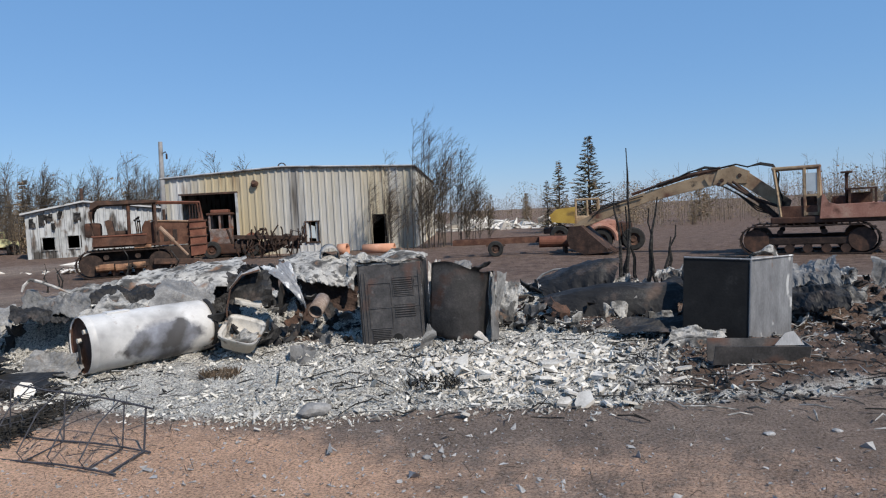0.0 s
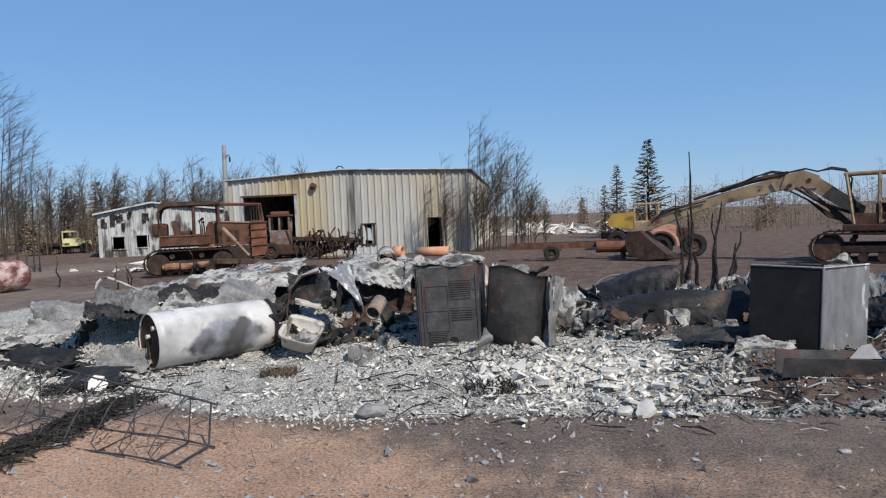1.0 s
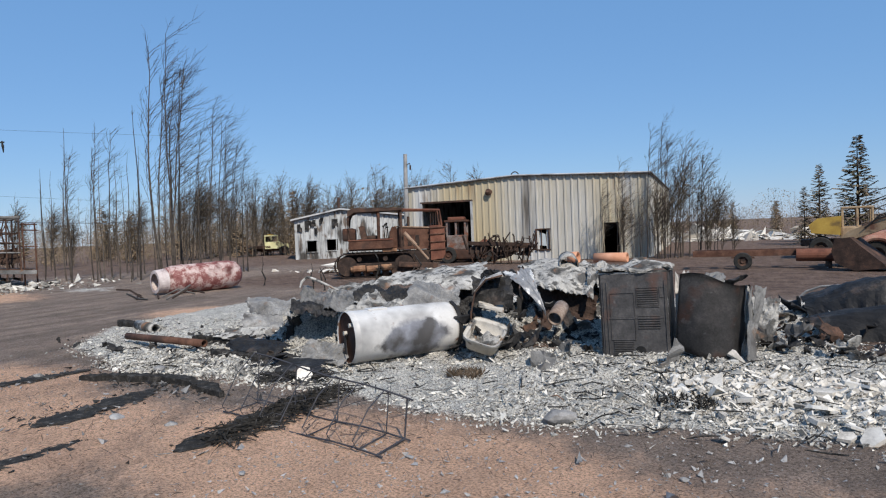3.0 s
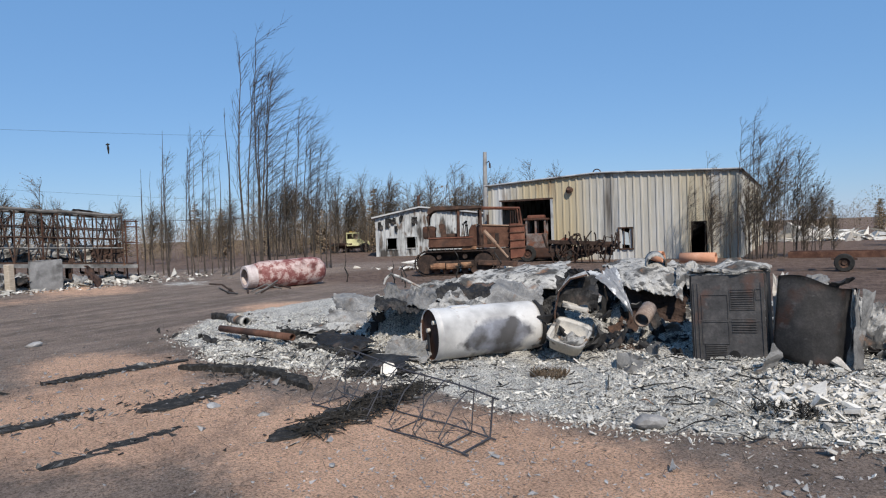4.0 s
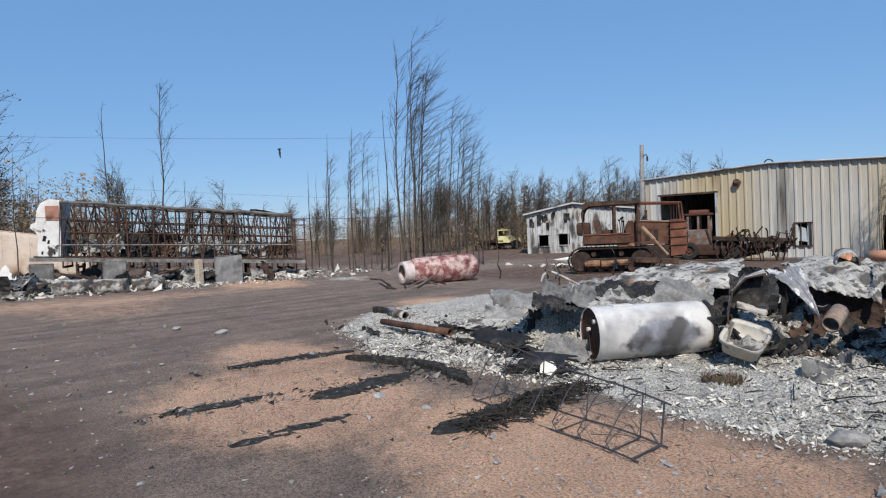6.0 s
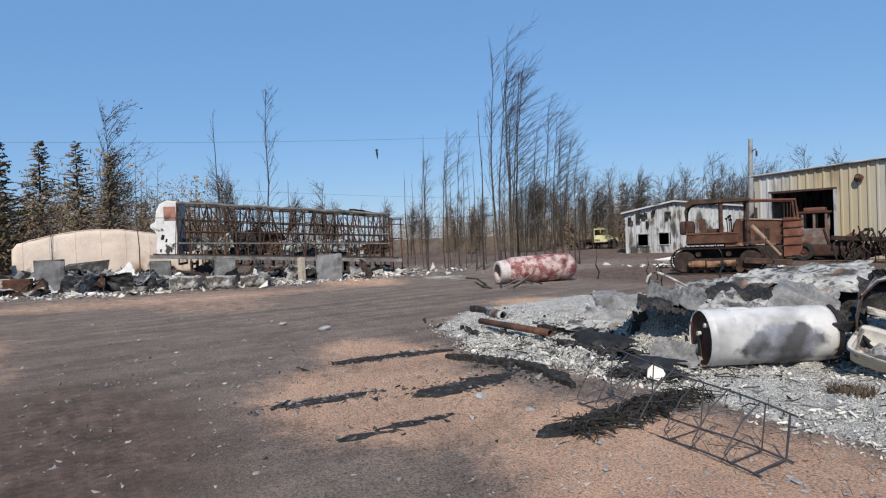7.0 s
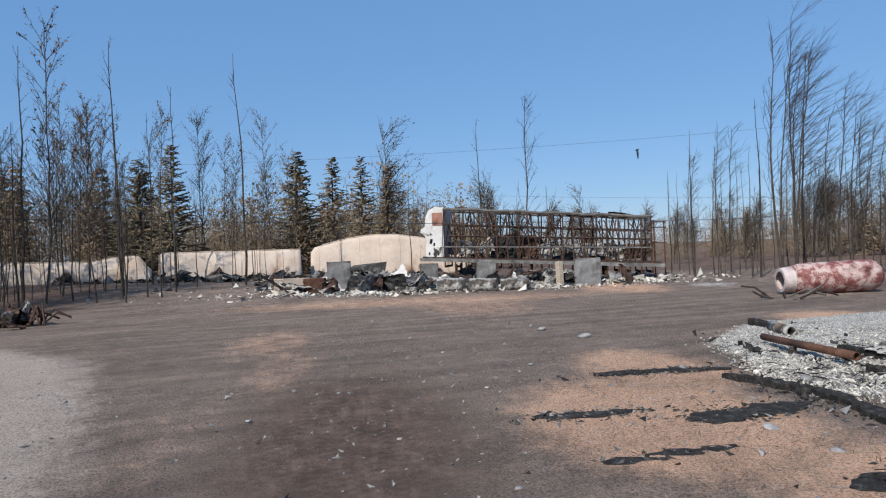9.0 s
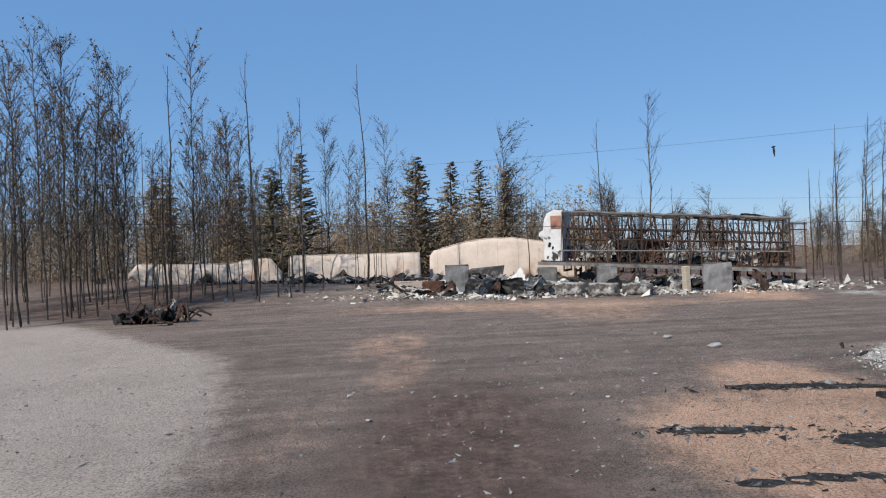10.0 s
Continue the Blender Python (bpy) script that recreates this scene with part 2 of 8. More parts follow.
def ground_material():
    """Charred earth, orange sand, pale gravel and ash, laid by the masks of the mesh and broken up by noise."""
    m = bpy.data.materials.new("burnt_ground")
    m.use_nodes = True
    nt = m.node_tree
    b = nt.nodes["Principled BSDF"]
    b.inputs["Roughness"].default_value = 0.95
    b.inputs["Specular IOR Level"].default_value = 0.2
    co = nt.nodes.new("ShaderNodeTexCoord")
    at = nt.nodes.new("ShaderNodeVertexColor")
    at.layer_name = "mask"
    sep = nt.nodes.new("ShaderNodeSeparateColor")
    nt.links.new(at.outputs[0], sep.inputs[0])

    def noise_node(scale, detail=5, rough=0.6):
        n = nt.nodes.new("ShaderNodeTexNoise")
        n.inputs["Scale"].default_value, n.inputs["Detail"].default_value, n.inputs["Roughness"].default_value = scale, detail, rough
        nt.links.new(co.outputs["Object"], n.inputs["Vector"])
        return n.outputs[0]

    broad, mid, grit, fine = noise_node(0.45, 5), noise_node(2.2, 6, 0.7), noise_node(48, 5, 0.75), noise_node(130, 2)

    def ramp(fac, *stops):
        r = nt.nodes.new("ShaderNodeValToRGB")
        el = r.color_ramp.elements
        while len(el) < len(stops):
            el.new(0.5)
        for e, (p, c) in zip(el, stops):
            e.position, e.color = p, (*c, 1)
        nt.links.new(fac, r.inputs[0])
        return r.outputs[0]

    def mixed(fac, a, c, kind="MIX"):
        n = nt.nodes.new("ShaderNodeMix")
        n.data_type, n.blend_type = "RGBA", kind
        if isinstance(fac, float):
            n.inputs[0].default_value = fac
        else:
            nt.links.new(fac, n.inputs[0])
        nt.links.new(a, n.inputs[6])
        nt.links.new(c, n.inputs[7])
        return n.outputs[2]

    def edge(mask, nz, amount, lo=0.42, hi=0.62):
        a = nt.nodes.new("ShaderNodeMath")
        a.operation = "MULTIPLY_ADD"
        nt.links.new(nz, a.inputs[0])
        a.inputs[1].default_value = amount
        nt.links.new(mask, a.inputs[2])
        s = nt.nodes.new("ShaderNodeMapRange")
        s.interpolation_type = "SMOOTHSTEP"
        s.inputs[1].default_value, s.inputs[2].default_value = lo + amount / 2, hi + amount / 2
        nt.links.new(a.outputs[0], s.inputs[0])
        return s.outputs[0]

    both = nt.nodes.new("ShaderNodeMath")
    both.operation = "MULTIPLY_ADD"
    nt.links.new(noise_node(9, 6, 0.75), both.inputs[0])
    both.inputs[1].default_value = 0.5
    half = nt.nodes.new("ShaderNodeMath")
    half.operation = "MULTIPLY"
    nt.links.new(mid, half.inputs[0])
    half.inputs[1].default_value = 0.5
    nt.links.new(half.outputs[0], both.inputs[2])
    rough_mix = both.outputs[0]
    charred = mixed(0.5, ramp(broad, (0.35, (0.175, 0.135, 0.110)), (0.65, (0.32, 0.248, 0.20))), ramp(mid, (0.35, (0.155, 0.12, 0.098)), (0.7, (0.355, 0.273, 0.22))))
    sand = mixed(0.5, ramp(mid, (0.3, (0.44, 0.275, 0.185)), (0.65, (0.76, 0.475, 0.315))), ramp(broad, (0.35, (0.48, 0.305, 0.21)), (0.7, (0.78, 0.495, 0.335))))
    gravel = mixed(0.5, ramp(mid, (0.3, (0.40, 0.33, 0.275)), (0.7, (0.58, 0.485, 0.41))), ramp(broad, (0.3, (0.43, 0.355, 0.295)), (0.7, (0.60, 0.50, 0.425))))
    # the low stops run near black, painting shaded crevices into the ash colour
    ash = mixed(0.55, ramp(rough_mix, (0.39, (0.085, 0.081, 0.075)), (0.46, (0.43, 0.412, 0.372)), (0.60, (0.74, 0.705, 0.64))), ramp(grit, (0.38, (0.10, 0.096, 0.09)), (0.48, (0.52, 0.498, 0.452)), (0.66, (0.77, 0.735, 0.67))))
    turned = nt.nodes.new("ShaderNodeMapping")
    turned.inputs["Rotation"].default_value = (0, 0, radians(14))
    turned.vector_type = "TEXTURE"
    turned.inputs["Scale"].default_value = (0.5, 5.5, 1)
    nt.links.new(co.outputs["Object"], turned.inputs[0])
    drag = nt.nodes.new("ShaderNodeTexNoise")
    drag.inputs["Scale"].default_value, drag.inputs["Detail"].default_value = 1.0, 6.0
    nt.links.new(turned.outputs[0], drag.inputs["Vector"])
    charred = mixed(0.6, charred, ramp(drag.outputs[0], (0.36, (0.62, 0.61, 0.60)), (0.52, (1.0, 0.99, 0.98)), (0.68, (1.34, 1.31, 1.26))), "MULTIPLY")
    c = mixed(edge(sep.outputs[1], rough_mix, 1.3, 0.30, 0.85), charred, sand)
    c = mixed(edge(sep.outputs[2], rough_mix, 1.2, 0.25, 0.85), c, gravel)
    c = mixed(edge(sep.outputs[0], mid, 0.6, 0.35, 0.6), c, ash)
    c = mixed(0.9, c, ramp(grit, (0.38, (0.34, 0.33, 0.32)), (0.48, (0.96, 0.96, 0.96)), (0.60, (1.36, 1.36, 1.36))), "MULTIPLY")
    c = mixed(edge(fine, grit, 0.6, 0.68, 0.74), c, ramp(mid, (0.3, (0.40, 0.37, 0.34)), (0.7, (0.55, 0.52, 0.48))))
    inv = nt.nodes.new("ShaderNodeMath")
    inv.operation = "SUBTRACT"
    inv.inputs[0].default_value = 1.0
    nt.links.new(at.outputs[1], inv.inputs[1])
    c = mixed(edge(inv.outputs[0], rough_mix, 0.9, 0.2, 0.8), c, ramp(rough_mix, (0.35, (0.050, 0.034, 0.027)), (0.47, (0.135, 0.090, 0.068)), (0.62, (0.27, 0.19, 0.148))))
    nt.links.new(c, b.inputs["Base Color"])
    hsum = nt.nodes.new("ShaderNodeMath")
    hsum.operation = "ADD"
    nt.links.new(grit, hsum.inputs[0])
    nt.links.new(fine, hsum.inputs[1])
    bp = nt.nodes.new("ShaderNodeBump")
    bp.inputs["Strength"].default_value, bp.inputs["Distance"].default_value = 0.95, 0.03
    nt.links.new(hsum.outputs[0], bp.inputs["Height"])
    nt.links.new(bp.outputs[0], b.inputs["Normal"])
    return m


M["ground"] = ground_material()


# ---- shape helpers ----
def smooth01(a):
    a = np.clip(a, 0, 1)
    return a * a * (3 - 2 * a)


def ground_z(x, y):
    """The ground is level and rises gently towards the wood."""
    return float(smooth01((-22 - x) / 14) * np.clip(0.42 - 0.03 * y, 0.15, 1.1))


def mesh_of(name, verts, faces, mat, smooth=False):
    me = bpy.data.meshes.new(name)
    me.from_pydata([tuple(v) for v in verts], [], faces)
    me.materials.append(mat)
    if smooth:
        me.polygons.foreach_set("use_smooth", [True] * len(me.polygons))
    me.update()
    return me


def part(name, bm, mat, parent=None, label="", smooth=False):
    me = bpy.data.meshes.new(name)
    bm.normal_update()
    bm.to_mesh(me)
    bm.free()
    me.materials.append(mat)
    if smooth:
        me.polygons.foreach_set("use_smooth", [True] * len(me.polygons))
    ob = new(name, me)
    ob.parent = parent
    if label:
        ob["label"] = label
    return ob


def thing(name, m, label, category, group=""):
    ob = new(name)
    ob.matrix_basis = m
    return tagged(ob, label, category, group)


def box(size, at=(0, 0, 0), rot=(0, 0, 0), bevel=0.0, bm=None):
    """A box with its middle at a place; bevelled edges."""
    bm = bm or bmesh.new()
    r = bmesh.ops.create_cube(bm, size=1.0, matrix=pose(*at, *rot) @ Matrix.Diagonal((*size, 1)))
    if bevel:
        es = list({e for v in r["verts"] for e in v.link_edges})
        bmesh.ops.bevel(bm, geom=es, offset=bevel, segments=2, affect="EDGES", profile=0.6)
    return bm


def tube(points, radii, sides=8, bm=None, caps=True):
    """A round bar along a line of points, of one radius or one a point."""
    bm = bm or bmesh.new()
    pts = [Vector(p) for p in points]
    if isinstance(radii, (int, float)):
        radii = [radii] * len(pts)
    rings = []
    for i, p in enumerate(pts):
        d = (pts[min(i + 1, len(pts) - 1)] - pts[max(i - 1, 0)]).normalized()
        side = d.cross(Vector((0, 0, 1)))
        side = Vector((1, 0, 0)) if side.length < 1e-3 else side.normalized()
        up = side.cross(d)
        rings.append([bm.verts.new(p + radii[i] * (math.cos(2 * math.pi * k / sides) * side + math.sin(2 * math.pi * k / sides) * up)) for k in range(sides)])
    for a, c in zip(rings, rings[1:]):
        for k in range(sides):
            bm.faces.new((a[k], a[(k + 1) % sides], c[(k + 1) % sides], c[k]))
    if caps:
        bm.faces.new(list(reversed(rings[0])))
        bm.faces.new(rings[-1])
    return bm


def prism(outline, depth, bm=None):
    """An outline in x and z, given thickness along y about y = 0."""
    bm = bm or bmesh.new()
    a = [bm.verts.new((x, -depth / 2, z)) for x, z in outline]
    c = [bm.verts.new((x, depth / 2, z)) for x, z in outline]
    bm.faces.new(a)
    bm.faces.new(list(reversed(c)))
    n = len(a)
    for i in range(n):
        bm.faces.new((a[i], c[i], c[(i + 1) % n], a[(i + 1) % n]))
    return bm


def lathe(profile, sides=32, bm=None):
    """A round body about the x axis from (x, radius) pairs; radius 0 closes it."""
    bm = bm or bmesh.new()
    rings = []
    for x, r in profile:
        if r <= 0:
            rings.append([bm.verts.new((x, 0, 0))])
        else:
            rings.append([bm.verts.new((x, r * math.cos(2 * math.pi * k / sides), r * math.sin(2 * math.pi * k / sides))) for k in range(sides)])
    for a, c in zip(rings, rings[1:]):
        for k in range(sides):
            q = [a[k % len(a)], a[(k + 1) % len(a)], c[(k + 1) % len(c)], c[k % len(c)]]
            q = list(dict.fromkeys(q))
            if len(q) > 2:
                bm.faces.new(q)
    bmesh.ops.recalc_face_normals(bm, faces=bm.faces)
    return bm


def crumpled(w, h, seed, amp=0.12, curl=0.0, folds=3, nx=26, ny=16, thick=0.006, ragged=0.12):
    """A torn, buckled metal sheet in x and y, about its middle: folds along random lines, dents, and a ragged rim."""
    rng = np.random.RandomState(seed)
    u, v = np.meshgrid(np.linspace(-1, 1, nx), np.linspace(-1, 1, ny))
    x, y = u * w / 2, v * h / 2
    z = np.zeros_like(x)
    for _ in range(folds):
        a = rng.uniform(0, math.pi)
        c = rng.uniform(-0.6, 0.6)
        s = (u * math.cos(a) + v * math.sin(a)) - c
        z += amp * rng.uniform(0.4, 1.3) * rng.choice((-1, 1)) * np.abs(s)
    for _ in range(7):
        a, k, ph = rng.uniform(0, math.pi), rng.uniform(2.5, 8), rng.uniform(0, 6)
        z += amp * 0.55 / k ** 0.7 * (1 - 2 * np.abs(np.sin(0.5 * k * (u * math.cos(a) + v * math.sin(a)) + ph)))
    for _ in range(9):
        a, k, ph = rng.uniform(0, math.pi), rng.uniform(9, 26), rng.uniform(0, 6)
        z += amp * 0.16 / k ** 0.6 * (1 - 2 * np.abs(np.sin(0.5 * k * (u * math.cos(a) + v * math.sin(a)) + ph + 0.8 * np.sin(3 * u - 2 * v + ph))))
    z -= z.mean()
    z += curl * (u ** 2 - 0.33) * w / 2
    edge = np.maximum(np.abs(u), np.abs(v)) ** 6
    x = x + edge * ragged * w * 0.35 * rng.uniform(-1, 0.3, x.shape) * np.sign(u) + rng.normal(0, 0.004, x.shape)
    y = y + edge * ragged * h * 0.35 * rng.uniform(-1, 0.3, x.shape) * np.sign(v)
    z = z + rng.normal(0, amp * 0.05, x.shape)
    top = np.stack([x, y, z + thick / 2], -1).reshape(-1, 3)
    bot = np.stack([x, y, z - thick / 2], -1).reshape(-1, 3)
    n = nx * ny
    faces = []
    for j in range(ny - 1):
        for i in range(nx - 1):
            a = j * nx + i
            faces.append((a, a + 1, a + nx + 1, a + nx))
            faces.append((n + a, n + a + nx, n + a + nx + 1, n + a + 1))
    rim = list(range(nx)) + [j * nx + nx - 1 for j in range(1, ny)] + [(ny - 1) * nx + i for i in range(nx - 2, -1, -1)] + [j * nx for j in range(ny - 2, 0, -1)]
    for a, c in zip(rim, rim[1:] + rim[:1]):
        faces.append((a, n + a, n + c, c))
    return np.concatenate([top, bot]), faces


def sheet(name, w, h, at, rot, mat, label, seed, category="metal sheet", group="", **k):
    v, f = crumpled(w, h, seed, **k)
    ob = new(name, mesh_of(name, v, f, M[mat]))
    ob.matrix_basis = pose(*at, *rot)
    m = ob.matrix_basis
    low = min((m @ Vector(p)).z for p in v)
    if at[2] <= 0.6 and (low > 0.06 or low < -0.25):
        ob.location.z -= low + 0.03
    return tagged(ob, label, category, group or "buckled metal sheets of the burnt house")


def inside(poly, x, y):
    """Signed distance, positive inside, of points to a polygon."""
    p = np.array(poly, float)
    d = np.full(x.shape, 1e9)
    ins = np.zeros(x.shape, bool)
    for (ax, ay), (bx, by) in zip(p, np.roll(p, -1, 0)):
        ex, ey = bx - ax, by - ay
        t = np.clip(((x - ax) * ex + (y - ay) * ey) / (ex * ex + ey * ey), 0, 1)
        d = np.minimum(d, np.hypot(x - ax - t * ex, y - ay - t * ey))
        ins ^= ((ay > y) != (by > y)) & (x < ax + (y - ay) * ex / (ey if abs(ey) > 1e-9 else 1e-9))
    return np.where(ins, d, -d)


# ---- ground ----
ASH = [(-5.9, 5.0), (-3.9, 4.75), (-2.5, 4.85), (-1.4, 5.3), (0.0, 5.5), (1.3, 5.8), (2.1, 6.2), (4, 6.6), (9, 7.5), (8, 15), (0, 14.5), (-6, 15), (-10, 14), (-14.5, 11.5), (-13.5, 7.4), (-11.4, 5.4), (-8.6, 4.7)]
GRAVEL = [(-26, -18), (-18.5, -10.4), (-12.8, -4.9), (-9.5, -3.5), (-6.8, -2.7), (-5.4, -2.3), (-2, -1.6), (4, -1.4), (8, -20)]


def lumps(x, y):
    """Low heaps of ash: a sum of crossed waves with no plain period."""
    z = np.zeros_like(x)
    rng = np.random.RandomState(4)
    for k in (0.7, 1.3, 2.4, 4.1, 6.5, 9.0):
        for _ in range(3):
            a, ph = rng.uniform(0, math.pi), rng.uniform(0, 6.28)
            z += np.sin(k * (x * math.cos(a) + y * math.sin(a)) * 2 + ph) / k ** 0.8
    return z / 4.0


def heaps(x, y):
    """The collapsed house lies in three low heaps."""
    z = np.zeros_like(x)
    for cx, cy, rx, ry, h in ((-6.4, 8.75, 1.8, 1.15, 0.66), (-4.5, 9.75, 1.5, 1.0, 0.66), (-7.5, 7.3, 1.0, 0.8, 0.5), (-0.2, 11.2, 1.9, 0.9, 0.32), (2.9, 10.0, 1.5, 1.0, 0.36)):
        z = np.maximum(z, h * smooth01(1.15 - np.hypot((x - cx) / rx, (y - cy) / ry)))
    return z * (1 + 0.25 * lumps(x * 1.4, y * 1.4))


RUBBLE = np.random.RandomState(8).rand(64, 64)


def rubble(x, y, size):
    """Uneven lumps of about one size: values on a lattice, blended."""
    u, v = x / size, y / size
    i, j = np.floor(u).astype(int), np.floor(v).astype(int)
    a, b = smooth01(u - i), smooth01(v - j)
    g = lambda p, q: RUBBLE[p % 64, q % 64]
    return (g(i, j) * (1 - a) + g(i + 1, j) * a) * (1 - b) + (g(i, j + 1) * (1 - a) + g(i + 1, j + 1) * a) * b - 0.5


def ash_height(x, y):
    d = inside(ASH, x, y)
    rough = 0.06 * rubble(x + 3.1, y, 0.31) + 0.065 * rubble(x, y + 1.7, 0.17) + 0.055 * rubble(x + 0.4, y, 0.10)
    return smooth01((d + 0.1) / 1.6) * (0.025 + 0.035 * lumps(x, y)) + smooth01((d + 0.25) / 0.6) * rough + heaps(x, y)


def spread(lo, a, b, hi, step, fine, far):
    """Grid lines: fine from a to b, coarser from lo to hi, then ever wider to the horizon."""
    mid = np.concatenate([np.arange(lo, a - step / 2, step), np.arange(a, b, fine), np.arange(b, hi + step / 2, step)])
    out, g = [], step
    p = 0.0
    while p < far:
        g *= 1.22
        p += g
        out.append(p)
    out = np.array(out)
    return np.concatenate([(lo - out)[::-1], mid, hi + out])


def build_ground():
    gx, gy = spread(-16, -11.4, 3.4, 6, 0.11, 0.045, 2600), spread(-5, 4.5, 9.3, 16, 0.11, 0.045, 2600)
    x, y = np.meshgrid(gx, gy)
    base = smooth01((-22 - x) / 14) * np.clip(0.42 - 0.03 * y, 0.15, 1.1) * smooth01(1 - (np.abs(x) - 200) / 300)
    near = smooth01((60 - np.hypot(x, y)) / 30)
    rng = np.random.RandomState(2)
    z = base + ash_height(x, y) + near * (0.012 * lumps(x * 0.6 + 5, y * 0.6) + rng.normal(0, 0.0035, x.shape))
    ash = smooth01((inside(ASH, x, y) + 0.35) / 0.9)
    # paler ash round the far wreckage and along the wood's edge
    ash = np.maximum(ash, 0.62 * smooth01(1 - np.hypot((x + 31) / 9, (y - 3.5) / 11)))
    ash = np.maximum(ash, 0.55 * smooth01(1 - np.hypot((x + 25) / 4, (y - 13) / 3)))
    sand = np.zeros_like(x)
    for cx, cy, rx, ry, s in ((-3.4, 3.4, 3.6, 1.7, 1.0), (0.5, 3.9, 3.2, 1.3, 0.52), (-7.0, 2.6, 2.8, 1.9, 1.0), (-9.5, 3.6, 2.4, 1.3, 0.9), (-14.5, -2.2, 3.8, 1.5, 0.54), (-13.0, 9.6, 3.0, 1.8, 0.95), (-7.5, -2.2, 3.2, 1.0, 0.38), (-26, 9.5, 5, 2.5, 0.8), (3, 3.6, 4, 2.6, 0.2), (-21, 3, 6, 3, 0.55), (0, 28, 14, 8, 0.62), (-11, -1.5, 3.6, 0.9, 0.5), (-23.5, 1.5, 3.0, 11, 0.66), (-2, 24, 9, 5, 0.5), (7, 27, 8, 5, 0.55)):
        sand = np.maximum(sand, s * smooth01(1.25 - np.hypot((x - cx) / rx, (y - cy) / ry)))
    gravel = smooth01((inside(GRAVEL, x, y) + 1.0) / 2.2)
    # soil burnt black-brown behind the site, under the machines and at the wood's edge
    burnt = 0.9 * smooth01((y - 12.5) / 5) * smooth01((x + 26) / 5)
    burnt = np.maximum(burnt, 0.9 * smooth01(1.2 - np.hypot((x + 29) / 11, (y + 15) / 6.5)))
    burnt = np.maximum(burnt, 0.6 * smooth01(1.1 - np.hypot((x + 21) / 7, (y - 17) / 6)))
    burnt = np.maximum(burnt, smooth01((np.hypot(x, y) - 34) / 10))
    burnt = np.maximum(burnt, 0.45 * smooth01(1.2 - np.hypot((x - 2.3) / 2.4, (y - 4.6) / 1.5)))
    # the middle of the yard, and the charred end of the house round the freezer
    burnt = np.maximum(burnt, 0.74 * smooth01(1.2 - np.hypot((x + 7.0 - 0.2 * y) / 5.0, (y + 0.4) / 1.9)))
    burnt = np.maximum(burnt, 0.85 * smooth01((x + 0.25) / 1.1) * smooth01((inside(ASH, x, y) + 0.1) / 0.7))
    # the ground is also darkened left of the freezer, round the black sheets
    burnt = np.maximum(burnt, 0.8 * smooth01(1.2 - np.hypot((x + 0.1) / 1.8, (y - 9.6) / 1.0)))
    # shade of the gap left of the carcass, painted into the ground colour
    burnt = np.maximum(burnt, 0.85 * smooth01(1.15 - np.hypot((x + 4.3) / 0.75, (y - 8.35) / 0.6)))
    n0, n1 = x.shape
    idx = np.arange(n0 * n1).reshape(n0, n1)
    faces = np.stack([idx[:-1, :-1], idx[:-1, 1:], idx[1:, 1:], idx[1:, :-1]], -1).reshape(-1, 4)
    me = bpy.data.meshes.new("ground")
    me.from_pydata(np.stack([x, y, z], -1).reshape(-1, 3).tolist(), [], faces.tolist())
    me.materials.append(M["ground"])
    col = me.color_attributes.new("mask", "FLOAT_COLOR", "POINT")
    col.data.foreach_set("color", np.stack([ash, sand, gravel, 1 - burnt], -1).reshape(-1).astype(np.float32))
    me.polygons.foreach_set("use_smooth", [True] * len(me.polygons))
    tagged(new("ground", me), "burnt bare earth with ash, orange sand and gravel", "ground", kind="structure")


build_ground()


def chips(name, count, region, size, mat, label, seed, flat=0.35):
    """Loose flakes of ash and rubble, too many to count, lying on the ground."""
    rng = np.random.RandomState(seed)
    x, y = region(rng, 2 * count)
    d = inside(ASH, x, y)
    keep = np.flatnonzero((d > 0) | (rng.rand(2 * count) > np.clip(0.40 - d * 2.6, 0, 0.993)))[:count]
    x, y = x[keep], y[keep]
    g, k, n = ash_height(x, y), len(keep), 4
    s = size * rng.lognormal(0, 0.45, k)
    ang = np.sort(rng.uniform(0, 2 * math.pi, (k, n)), 1)
    r = s[:, None] * rng.uniform(0.6, 1.1, (k, n)) * 0.5
    th = s * rng.uniform(0.08, 0.3, k)
    p = np.stack([r * np.cos(ang) * 1.3, r * np.sin(ang), np.zeros((k, n))], -1)
    p = np.concatenate([p, p], 1)
    p[:, :n, 2] += th[:, None] / 2
    p[:, n:, 2] -= th[:, None] / 2
    a, b, c = rng.normal(0, flat, (k, 1)), rng.normal(0, flat, (k, 1)), rng.uniform(0, 6.28, (k, 1))
    py, pz = p[..., 1] * np.cos(a) - p[..., 2] * np.sin(a), p[..., 1] * np.sin(a) + p[..., 2] * np.cos(a)
    px, pz = p[..., 0] * np.cos(b) + pz * np.sin(b), -p[..., 0] * np.sin(b) + pz * np.cos(b)
    v = np.stack([px * np.cos(c) - py * np.sin(c) + x[:, None], px * np.sin(c) + py * np.cos(c) + y[:, None], pz + (g + s * 0.18)[:, None]], -1)
    one = [tuple(range(n))] + [(i, n + i, n + (i + 1) % n, (i + 1) % n) for i in range(n)]
    faces = [tuple(2 * n * q + i for i in f) for q in range(k) for f in one]
    return tagged(new(name, mesh_of(name, v.reshape(-1, 3).tolist(), faces, M[mat])), label, "debris", kind="stuff")


